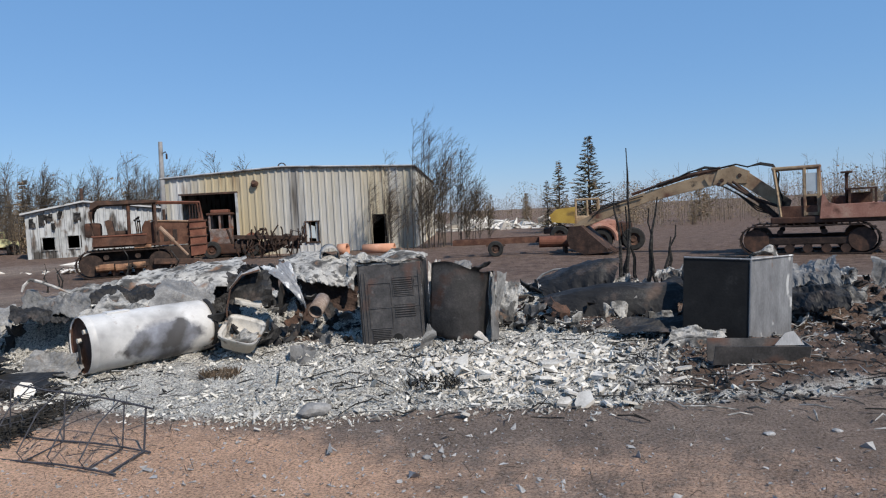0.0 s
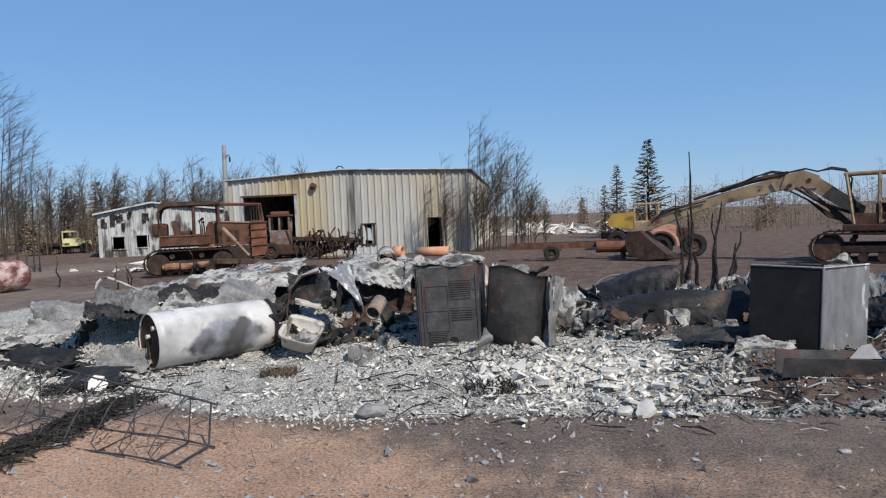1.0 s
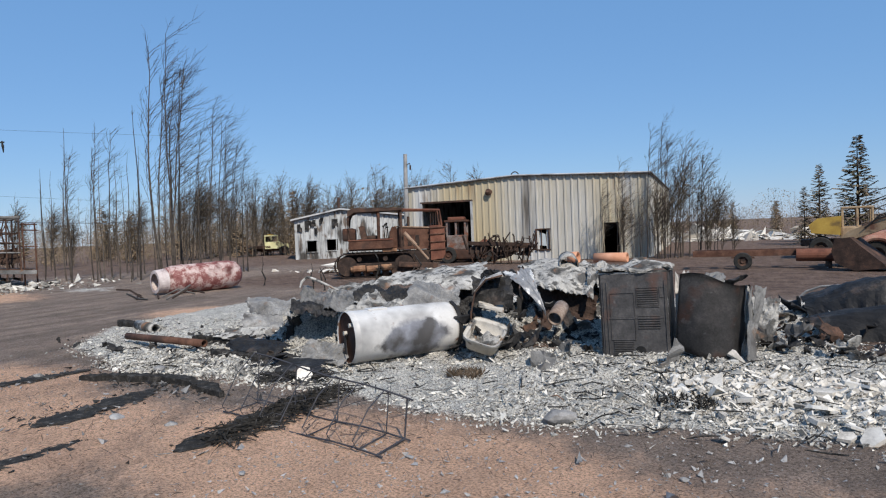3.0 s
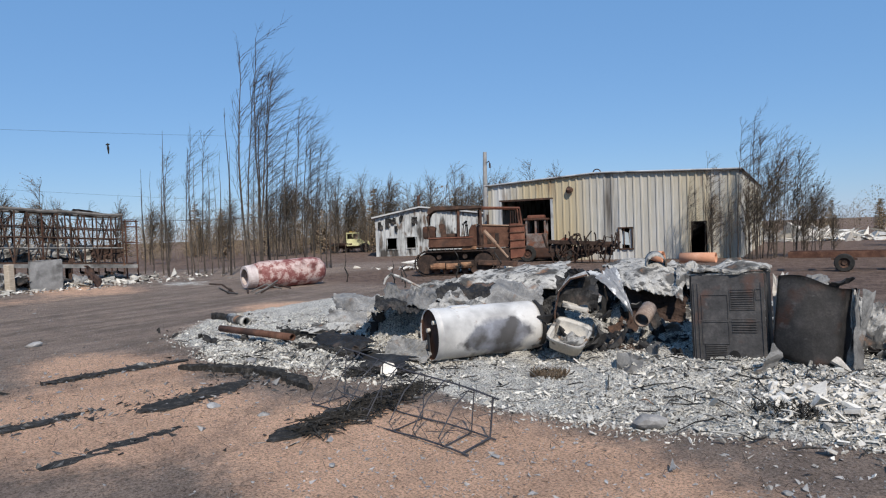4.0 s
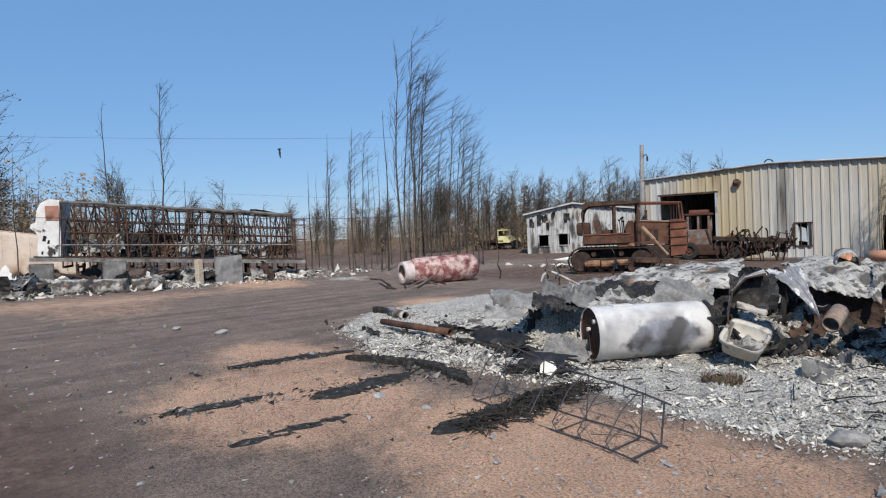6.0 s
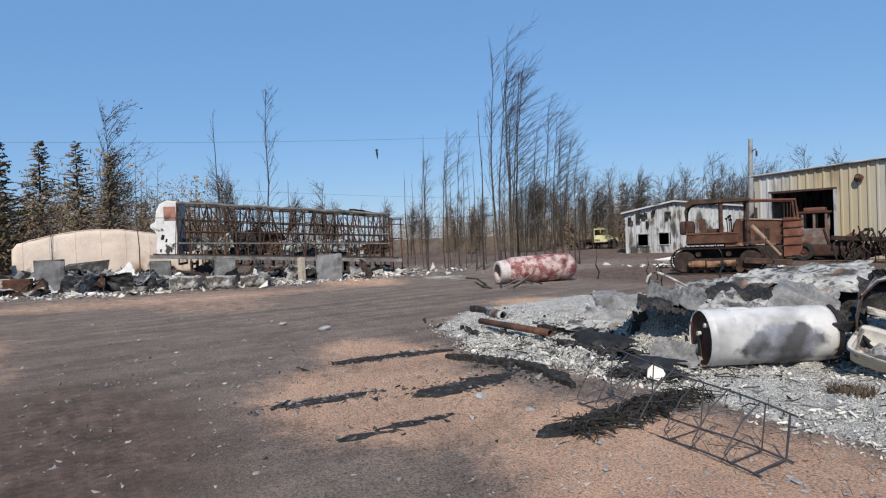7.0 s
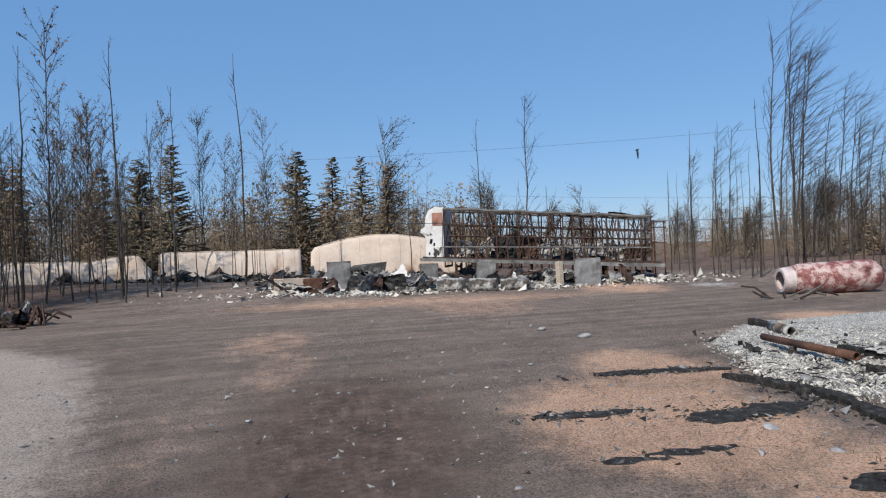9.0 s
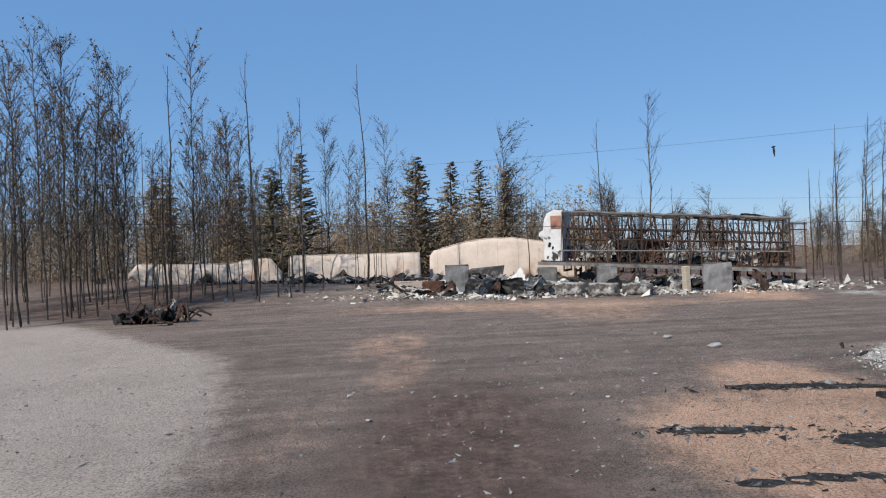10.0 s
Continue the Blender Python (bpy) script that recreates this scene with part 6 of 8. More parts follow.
def louvred_cabinet():
    """An upright appliance carcass: a pressed steel back with frames and louvres, ash on its top."""
    ob = thing("appliance_carcass", pose(-2.83, 7.98, 0.0, -3, -2, 10), "sooty steel appliance carcass with pressed frames and louvres standing in ash", "appliance")
    W, H, D = 0.80, 1.04, 0.55
    part("back_panel", box((W, 0.02, H), (0, 0, H / 2), bevel=0.004), M["grey_dark"], ob)
    part("side_panel", box((0.02, D, H), (-W / 2 - 0.012, D / 2, H / 2), bevel=0.004), M["soot_sheet"], ob)
    part("side_panel", box((0.02, D, H), (W / 2 + 0.012, D / 2, H / 2), bevel=0.004), M["soot_sheet"], ob)
    part("top_panel", box((W + 0.05, D, 0.02), (0, D / 2, H + 0.012), bevel=0.004), M["ash_sheet"], ob)
    v, f = crumpled(W + 0.12, D + 0.1, 33, 0.07, nx=24, ny=16, thick=0.03)
    o = new("ash_cover", mesh_of("ash_cover", v, f, M["ash_sheet"]))
    o.parent = ob
    o.matrix_basis = pose(0, D / 2, H + 0.075, 3, 0, 2)
    for x in (-W / 2 + 0.03, -W / 2 + 0.075, W / 2 - 0.03):
        part("edge_rib", tube([(x, -0.016, 0.02), (x, -0.016, H - 0.1)], 0.008, 6), M["grey_dark"], ob)
    for x0, x1, z0, z1 in ((-0.29, 0.0, 0.50, 0.80), (-0.29, 0.0, 0.22, 0.48), (0.03, 0.29, 0.62, 0.86), (0.31, 0.37, 0.74, 0.86)):
        part("pressed_frame", tube([(x0, -0.014, z0), (x1, -0.014, z0), (x1, -0.014, z1), (x0, -0.014, z1), (x0, -0.014, z0)], 0.007, 5), M["grey_dark"], ob)
    for i in range(8):
        part("louvre", box((0.24, 0.016, 0.014), (0.16, -0.014, 0.64 + 0.027 * i), (30, 0, 0), 0.003), M["grey_dark"], ob)
    for i in range(9):
        part("louvre", box((0.24, 0.016, 0.012), (-0.15, -0.014, 0.02 + 0.022 * i), (30, 0, 0), 0.003), M["grey_dark"], ob)
    for i in range(6):
        part("louvre", box((0.26, 0.016, 0.014), (0.17, -0.014, 0.36 + 0.03 * i), (30, 0, 0), 0.003), M["grey_dark"], ob)
    part("rail", box((W - 0.1, 0.012, 0.02), (0, -0.012, 0.49), bevel=0.004), M["grey_dark"], ob)
    # a black disc paints the dark inside of the motor opening
    part("motor_hole", lathe([(0, 0.0), (0, 0.06), (0.02, 0.07), (0.02, 0)], 14), M["hole_shade"], ob).matrix_basis = pose(0.05, -0.02, 0.08, 0, 0, 90)


M["grey_dark"] = material("grey_dark", [(0.4, (0.035, 0.034, 0.034)), (0.7, (0.085, 0.08, 0.078)), (1.0, (0.17, 0.155, 0.145))], 4, 0.55, 0.3, 0.3, 45, spots=[((0.14, 0.075, 0.055), 2.6, 0.56, 0.7), ((0.20, 0.195, 0.19), 6.0, 0.64, 0.74)])
louvred_cabinet()


def bent_drum():
    """A curved, burnt steel door, its edges bent back and its top torn open."""
    bm = bmesh.new()
    n, m = 26, 14
    grid = []
    for j in range(m):
        t = j / (m - 1)
        row = []
        for i in range(n):
            u = i / (n - 1)
            x = -0.44 + 0.84 * u + 0.05 * t * (0.5 - u) + (1 - t) * 0.06 * (0.5 - u)
            y = -0.11 * math.sin(math.pi * min(1, u * 1.15)) - 0.05 * math.sin(2.5 * t + 3 * u) + (0.28 * max(0, u - 0.82) / 0.18)
            z = t * (0.98 + 0.04 * math.sin(6 * u) - 0.06 * u) + 0.08 * (1 - t) * abs(u - 0.55) * 2
            row.append(bm.verts.new((x, y, z)))
        grid.append(row)
    for j in range(m - 1):
        for i in range(n - 1):
            bm.faces.new((grid[j][i], grid[j][i + 1], grid[j + 1][i + 1], grid[j + 1][i]))
    bmesh.ops.solidify(bm, geom=bm.faces[:], thickness=0.012)
    ob = thing("steel_door", pose(-1.98, 8.08, 0.02, -4, 5, 12), "curved sooty steel door panel standing in the ash", "steel panel")
    part("skin", bm, M["grey_dark"], ob, smooth=True)
    for k, (x, r) in enumerate(((0.40, 10), (0.44, 16), (0.36, 4))):
        v, f = crumpled(0.12, 0.9, 40 + k, 0.03, nx=6, ny=22)
        o = new("torn_edge", mesh_of("torn_edge", v, f, M["grey_sheet" if k < 2 else "ash_sheet"]))
        o.parent = ob
        o.matrix_basis = pose(x, 0.06 + 0.05 * k, 0.47, 84, r, 60)
    for k, (x, y, rz) in enumerate(((-0.12, 0.1, 10), (0.12, 0.15, -20))):
        v, f = crumpled(0.4, 0.3, 44 + k, 0.09, nx=12, ny=10)
        o = new("torn_top", mesh_of("torn_top", v, f, M["soot_sheet" if k else "grey_sheet"]))
        o.parent = ob
        o.matrix_basis = pose(x, y, 0.93, 25, 10 - 20 * k, rz)


bent_drum()


def freezer():
    ob = thing("freezer", pose(1.39, 8.16, -0.02, 0, 2.5, 0), "burnt freezer box with a black front and a bare metal flank", "freezer")
    # front panel runs left from the near edge, the flank right and back
    H = 0.97
    fx, fy = 0.69 - 1.39, 8.38 - 8.16
    qx, qy = 0.5, 0.32
    def slab(a, c, z0, z1, t, mat, label=""):
        d = Vector((c[0] - a[0], c[1] - a[1], 0))
        return part("panel", box((d.length, t, z1 - z0), ((a[0] + c[0]) / 2, (a[1] + c[1]) / 2, (z0 + z1) / 2), (0, 0, math.degrees(math.atan2(d.y, d.x))), 0.006), M[mat], ob, label)
    slab((fx, fy), (0, 0), 0, H, 0.02, "soot_black", "soot-black front")
    slab((0.0, 0.015), (qx, qy), 0, H + 0.03, 0.02, "bare_metal", "bare grey metal flank with pale scratches")
    slab((fx, fy + 0.02), (fx + qx, fy + qy), 0, H, 0.02, "soot_sheet")
    slab((fx + qx, fy + qy), (qx, qy), 0, H, 0.02, "soot_sheet")
    part("edge_trim", tube([(0.0, -0.008, 0.0), (0.0, -0.008, H)], 0.014, 6), M["bare_metal"], ob)
    part("top_rim", tube([(fx, fy - 0.012, H), (0, -0.012, H), (qx, qy - 0.012, H + 0.03)], 0.012, 6), M["bare_metal"], ob)
    v, f = crumpled(0.5, 0.3, 36, 0.06, nx=22, ny=16)
    o = new("crushed_lid", mesh_of("crushed_lid", v, f, M["ash_sheet"]))
    o.parent = ob
    o.matrix_basis = pose(0.16, 0.28, H + 0.03, 4, 3, 32)


M["bare_metal"] = material("bare_metal", [(0.4, (0.16, 0.16, 0.165)), (0.7, (0.27, 0.27, 0.275)), (1.0, (0.42, 0.42, 0.42))], 3, 0.5, 0.4, 0.15, 40, stretch=(3, 3, 0.8), spots=[((0.62, 0.61, 0.59), 2.4, 0.58, 0.61), ((0.25, 0.15, 0.09), 4.5, 0.66, 0.74)])
freezer()


def trough():
    ob = thing("metal_trough", pose(1.28, 7.0, 0.12, 4, 3, 14), "dented grey sheet-metal trough lying in the ash", "trough")
    bm = prism([(-0.10, 0.10), (-0.06, -0.1), (0.10, -0.1), (0.14, 0.12), (0.128, 0.12), (0.09, -0.088), (-0.05, -0.088), (-0.088, 0.10)], 0.92)
    part("shell", bm, M["grey_dark"], ob).matrix_basis = pose(0, 0, 0, 0, 0, 90)
    part("end_plate", prism([(-0.10, 0.1), (-0.06, -0.1), (0.10, -0.1), (0.14, 0.12)], 0.008), M["grey_sheet"], ob).matrix_basis = pose(0.46, 0, 0, 0, 0, 90)
    part("bent_flap", prism([(-0.16, 0), (0.14, 0), (0.05, 0.14), (-0.04, 0.12)], 0.008), M["bare_metal"], ob).matrix_basis = pose(0.28, -0.05, 0.1, -20, 0, 4)
    ob = thing("hose", pose(0.55, 7.0, 0), "bent burnt pipe arching out of the ash", "pipe")
    part("bar", tube([(-0.22, -0.1, 0.05), (-0.2, -0.02, 0.16), (-0.1, 0.02, 0.24), (0.08, 0.05, 0.28), (0.35, 0.06, 0.27)], 0.014, 8), M["ash_sheet"], ob)


trough()

M["plaster_sheet"] = material("plaster_sheet", [(0.4, (0.30, 0.28, 0.26)), (0.7, (0.52, 0.49, 0.455)), (1.0, (0.68, 0.65, 0.61))], 6, 0.9, 0.0, 0.5, 40)
# buckled sheets: width, height, middle, tilt, material, label, seed, then folds
G = "grey buckled metal sheet in the ash"
A = "ash-covered roofing sheet fallen on the heap"
K = "soot-black buckled sheet in the ash"
R = "rust-dark panel added to fill the dark gap in the heap"
F = "pale grey triangular sheet leaning on the heap"
for w, h, at, rot, mat, lab, seed, amp, curl in (
    (0.95, 0.55, (-8.9, 7.5, 0.34), (48, 4, 50), "grey_sheet", G, 9, 0.06, 0.0),
    (1.2, 0.6, (-4.3, 12.0, 0.72), (10, 0, 20), "ash_sheet", A, 15, 0.08, 0.0),
    (0.5, 0.7, (-1.68, 9.3, 0.55), (64, 8, 12), "ash_sheet", "pinkish-white scorched sheet standing in the ash", 16, 0.06, 0.1),
    (1.2, 0.8, (3.9, 10.2, 0.42), (26, 0, -20), "grey_sheet", G, 25, 0.14, 0.0),
    (0.6, 0.5, (0.82, 8.0, 0.10), (16, 4, -6), "ash_sheet", A, 26, 0.06, 0.0),
    (1.0, 0.5, (0.4, 8.4, 0.14), (20, 0, 8), "soot_sheet", K, 27, 0.06, 0.0),
    (1.9, 0.42, (-6.7, 5.55, 0.16), (10, -3, 0), "soot_sheet", "charred flat sheet lying at the edge of the ash", 28, 0.04, 0.0),
    (1.1, 0.4, (-7.6, 6.1, 0.16), (22, 5, -6), "soot_sheet", K, 29, 0.06, 0.0),
    (0.9, 0.4, (-8.9, 6.9, 0.14), (18, 0, 12), "ash_sheet", A, 30, 0.05, 0.0),
    (0.6, 0.4, (-6.2, 6.0, 0.16), (30, 20, 30), "grey_sheet", G, 31, 0.08, 0.0),
):
    sheet("metal_sheet", w, h, at, rot, mat, lab, 300 + seed, amp=amp, curl=curl, nx=30, ny=20)


def draped(a, b, c, d, mat, label, seed, amp=0.05, bulge=0.05, nx=34, ny=22, thick=0.008):
    """A torn sheet slumped between four corners (far left, far right, near right, near left), with creases, sag and a ragged rim."""
    rng = np.random.RandomState(seed)
    u, v = np.meshgrid(np.linspace(0, 1, nx), np.linspace(0, 1, ny))
    rim = np.maximum(np.abs(2 * u - 1), np.abs(2 * v - 1)) ** 8
    bite = lambda p, k: 0.5 * np.sin(k * p + seed) + 0.3 * np.sin(2.3 * k * p + 2 * seed) + 0.2 * np.sin(5.1 * k * p + seed)
    u2 = u + (2 * u - 1) * 0.05 * bite(v, 6) + rim * rng.normal(0, 0.006, u.shape)
    v2 = v + (2 * v - 1) * 0.09 * bite(u, 7) + rim * rng.normal(0, 0.012, u.shape)
    a, b, c, d = (np.array(p) for p in (a, b, c, d))
    w = lambda p, q: (p * q)[..., None]
    P = w(1 - u2, 1 - v2) * a + w(u2, 1 - v2) * b + w(u2, v2) * c + w(1 - u2, v2) * d
    n = np.cross(b - a, d - a)
    n = n / np.linalg.norm(n) * (-1 if n[2] > 0 else 1) * -1
    h = bulge * 4 * v * (1 - v) * (0.7 + 0.3 * np.sin(5 * u + seed))
    for k in range(6):
        t, f, ph = rng.uniform(0, math.pi), rng.uniform(3, 9), rng.uniform(0, 6)
        h = h + amp * 0.6 / f ** 0.4 * (1 - 2 * np.abs(np.sin(f * (u * math.cos(t) + v * math.sin(t)) + ph + 0.7 * np.sin(3 * u - 4 * v + ph))))
    for k in range(8):
        t, f, ph = rng.uniform(0, math.pi), rng.uniform(10, 30), rng.uniform(0, 6)
        h = h + amp * 0.20 / f ** 0.3 * (1 - 2 * np.abs(np.sin(f * (u * math.cos(t) + v * math.sin(t)) + ph + np.sin(5 * u + 4 * v))))
    P = P + h[..., None] * n + rng.normal(0, amp * 0.05, P.shape)
    P[..., 2] -= rim * np.abs(rng.normal(0, 0.008, u.shape)) + 0.05 * smooth01((v - 0.8) / 0.2) * np.abs(bite(u, 11))
    top, q, faces = P.reshape(-1, 3), nx * ny, []
    for j in range(ny - 1):
        for i in range(nx - 1):
            k = j * nx + i
            faces += [(k, k + nx, k + nx + 1, k + 1), (q + k, q + k + 1, q + k + nx + 1, q + k + nx)]
    edge = list(range(nx)) + [j * nx + nx - 1 for j in range(1, ny)] + [(ny - 1) * nx + i for i in range(nx - 2, -1, -1)] + [j * nx for j in range(ny - 2, 0, -1)]
    for k, m in zip(edge, edge[1:] + edge[:1]):
        faces.append((k, m, q + m, q + k))
    base = top.mean(0)
    ob = new("metal_sheet", mesh_of("metal_sheet", np.concatenate([top, top - n * thick]) - base, faces, M[mat]))
    ob.location = base
    return tagged(ob, label, "metal sheet", "buckled metal sheets of the burnt house")


draped((-2.46, 8.40, 1.0), (-2.30, 8.42, 1.02), (-2.26, 8.30, 0.05), (-2.44, 8.28, 0.05), "plaster_sheet", "pale scorched strip standing between the carcass and the door", 90, 0.02, 0.02, 10, 26)
# the roof has come down in long layers over the heap, black and grey sheets showing below
draped((-7.26, 9.04, 1.00), (-5.93, 9.71, 1.12), (-5.26, 8.36, 0.84), (-6.89, 7.79, 0.90), "ash_sheet", A, 60, 0.05, 0.1)
draped((-7.77, 7.80, 0.83), (-7.26, 8.52, 0.93), (-6.73, 7.53, 0.80), (-7.33, 7.25, 0.83), "ash_sheet", A, 61, 0.04, 0.02)
draped((-5.48, 9.85, 1.09), (-4.38, 10.37, 1.12), (-3.71, 8.91, 0.68), (-4.59, 8.73, 0.84), "ash_sheet", A, 62, 0.05, 0.16)
draped((-5.83, 7.49, 0.97), (-5.23, 7.67, 0.91), (-5.00, 7.34, 0.52), (-5.62, 6.89, 0.75), "grey_sheet", G, 63, 0.035, 0.05)
draped((-6.48, 7.35, 0.85), (-5.88, 7.32, 0.70), (-5.55, 6.82, 0.68), (-6.20, 6.39, 0.69), "ash_sheet", A, 64, 0.05, 0.03)
draped((-6.75, 7.51, 0.92), (-6.09, 7.79, 0.84), (-5.90, 7.43, 0.62), (-6.60, 6.97, 0.78), "soot_sheet", K, 65, 0.05, 0.1)
draped((-7.57, 7.00, 0.94), (-6.76, 7.23, 0.81), (-6.40, 6.75, 0.67), (-7.11, 6.47, 0.76), "grey_sheet", G, 66, 0.07, 0.08)
draped((-7.38, 6.62, 0.79), (-6.81, 6.91, 0.67), (-6.56, 6.60, 0.57), (-7.13, 6.30, 0.68), "soot_sheet", K, 67, 0.05, 0.04)
draped((-8.05, 6.30, 0.86), (-7.43, 6.71, 0.78), (-7.10, 6.33, 0.61), (-7.64, 6.01, 0.70), "grey_sheet", G, 68, 0.04, 0.05)
# upright black sheet added in place of the dark hollow under the roof layers
draped((-6.22, 8.20, 0.89), (-5.35, 8.54, 0.86), (-5.26, 8.36, 0.37), (-6.02, 7.84, 0.50), "soot_sheet", K, 69, 0.04, 0.0)
# rusty panel added behind, to darken the gap under the arched sheet
draped((-4.65, 9.04, 0.76), (-3.81, 9.19, 0.64), (-3.82, 9.08, 0.16), (-4.51, 8.77, 0.18), "rust_dark", R, 70, 0.03, 0.0)
draped((-4.70, 7.99, 1.07), (-4.35, 8.18, 1.10), (-4.01, 7.90, 0.54), (-4.08, 7.87, 0.64), "bare_metal", F, 71, 0.012, 0.04)
draped((-5.07, 8.00, 1.10), (-4.63, 8.26, 1.11), (-4.45, 8.01, 0.83), (-4.84, 7.79, 0.88), "soot_sheet", K, 72, 0.07, 0.06)
draped((-4.14, 9.71, 1.12), (-3.52, 9.94, 1.02), (-3.38, 9.25, 0.82), (-3.88, 9.06, 0.83), "ash_sheet", A, 73, 0.06, 0.05)
draped((-6.01, 7.97, 0.83), (-5.54, 8.18, 0.84), (-5.46, 7.88, 0.61), (-5.86, 7.59, 0.60), "grey_sheet", G, 75, 0.05, 0.04)
draped((-1.39, 11.48, 0.50), (0.01, 11.36, 0.79), (-0.10, 10.56, 0.46), (-1.22, 10.69, 0.24), "soot_sheet", K, 80, 0.022, 0.2)
draped((-1.20, 10.49, 0.29), (0.87, 10.33, 0.56), (0.81, 9.83, 0.06), (-1.06, 9.90, 0.05), "soot_sheet", K, 81, 0.018, 0.2)
draped((-0.22, 10.96, 0.44), (0.09, 10.96, 0.59), (0.16, 10.56, 0.46), (-0.27, 10.56, 0.31), "ash_sheet", A, 82, 0.05, 0.03)
draped((0.56, 11.15, 0.59), (0.94, 11.12, 0.67), (0.89, 10.63, 0.54), (0.49, 10.65, 0.56), "ash_sheet", A, 83, 0.05, 0.03)
draped((2.27, 10.32, 0.69), (2.85, 10.18, 0.81), (2.69, 9.39, 0.55), (2.12, 9.53, 0.51), "grey_sheet", G, 84, 0.045, 0.1)
draped((2.67, 10.53, 0.66), (3.13, 10.30, 0.60), (2.96, 9.73, 0.44), (2.56, 9.84, 0.50), "ash_sheet", A, 85, 0.045, 0.1)
draped((2.11, 9.64, 0.50), (2.72, 9.38, 0.52), (2.63, 8.78, 0.32), (1.99, 8.95, 0.27), "soot_sheet", K, 86, 0.045, 0.1)
ob = part("metal_strip", tube([(-7.38, 6.74, 0.92), (-7.37, 6.77, 1.0), (-7.32, 6.83, 1.07), (-7.2, 6.87, 1.03), (-7.05, 6.92, 0.96), (-6.87, 7.0, 0.86)], [0.012, 0.02, 0.022, 0.022, 0.02, 0.014], 6), M["ash_sheet"])
tagged(ob, "pale curled strip of cladding", "metal strip")
ob = part("bent_rail", tube([(-1.45, 11.5, 0.38), (-1.33, 11.5, 0.50), (-1.13, 11.5, 0.58), (-0.85, 11.48, 0.60), (-0.55, 11.45, 0.55)], 0.02, 6), M["grey_sheet"])
tagged(ob, "thin bent grey rail arching over black sheets", "rail")


def washer_shell():
    """A cream appliance side bent into an arch, with its torn flaps."""
    ob = thing("appliance_shell", pose(-4.50, 7.42, 0.22, 0, 0, 34), "cream and rust bent appliance shell open to the front", "appliance")
    pts = [(-0.30, 0.0, 0.0), (-0.31, 0.02, 0.35), (-0.25, 0.03, 0.62), (-0.1, 0.04, 0.78), (0.12, 0.05, 0.83)]
    bm = bmesh.new()
    for a, c in zip(pts, pts[1:]):
        q = [bm.verts.new(p) for p in (a, c, (c[0], c[1] + 0.34, c[2] + 0.03), (a[0], a[1] + 0.34, a[2]))]
        bm.faces.new(q)
    bmesh.ops.remove_doubles(bm, verts=bm.verts, dist=0.001)
    bmesh.ops.solidify(bm, geom=bm.faces[:], thickness=0.02)
    part("side", bm, M["enamel"], ob)
    part("rim", tube([(x - 0.01, y - 0.01, z) for x, y, z in pts], 0.013, 6), M["rust_dark"], ob, "rusty rim")
    part("shelf", box((0.34, 0.3, 0.05), (-0.05, 0.16, 0.42), (6, 16, 0), 0.012), M["enamel"], ob)
    part("flap", prism([(-0.28, 0.02), (-0.02, 0.0), (-0.1, 0.1), (-0.27, 0.3)], 0.012), M["enamel"], ob)
    v, f = crumpled(0.55, 0.45, 48, 0.12, nx=14, ny=12)
    o = new("burnt_lining", mesh_of("burnt_lining", v, f, M["soot_sheet"]))
    o.parent = ob
    o.matrix_basis = pose(-0.02, 0.2, 0.62, 60, 0, 0)


washer_shell()


def pipe_piece(name, a, b, r, mat, label, hollow=True):
    a, b = Vector(a), Vector(b)
    L = (b - a).length
    bm = lathe([(0, r * 0.86), (0, r), (L * 0.5, r * 1.02), (L, r), (L, r * 0.86), (L * 0.02, r * 0.84), (0, r * 0.86)] if hollow else [(0, 0), (0, r), (L, r), (L, 0)], 20)
    ob = part(name, bm, M[mat], smooth=True)
    d = (b - a).normalized()
    ob.matrix_basis = Matrix.Translation(a) @ d.to_track_quat("X", "Z").to_matrix().to_4x4()
    return tagged(ob, label, "pipe")


M["rust_cream"] = material("rust_cream", [(0.4, (0.12, 0.08, 0.065)), (0.7, (0.24, 0.18, 0.145)), (1.0, (0.42, 0.35, 0.30))], 5, 0.8, 0.0, 0.3, 40)
pipe_piece("flue_pipe", (-4.04, 8.22, 0.40), (-4.08, 8.56, 0.52), 0.105, "rust_cream", "short cream clay pipe in the heap")
pipe_piece("flue_pipe", (-4.36, 9.50, 1.06), (-4.57, 9.92, 1.10), 0.15, "ash_sheet", "open-ended ash-grey pipe on the roofing sheet")
M["clay"] = material("clay", [(0.4, (0.42, 0.19, 0.11)), (0.8, (0.58, 0.30, 0.19)), (1.0, (0.66, 0.40, 0.28))], 2, 0.8, 0.0, 0.2, 30)
pipe_piece("clay_pipe", (-12.4, 27.9, 0.22), (-11.95, 27.9, 0.24), 0.26, "clay", "short orange clay pipe lying before the warehouse")
pipe_piece("clay_pipe", (-11.2, 27.9, 0.2), (-9.75, 28.0, 0.2), 0.22, "clay", "long orange clay pipe lying before the warehouse")
pipe_piece("rusty_pipe", (-10.7, 6.0, 0.14), (-8.55, 5.92, 0.16), 0.055, "rust", "rust-orange pipe lying at the edge of the ash")
pipe_piece("grey_pipe", (-12.2, 7.1, 0.10), (-11.3, 6.9, 0.10), 0.09, "ash_sheet", "grey pipe lying at the edge of the ash")


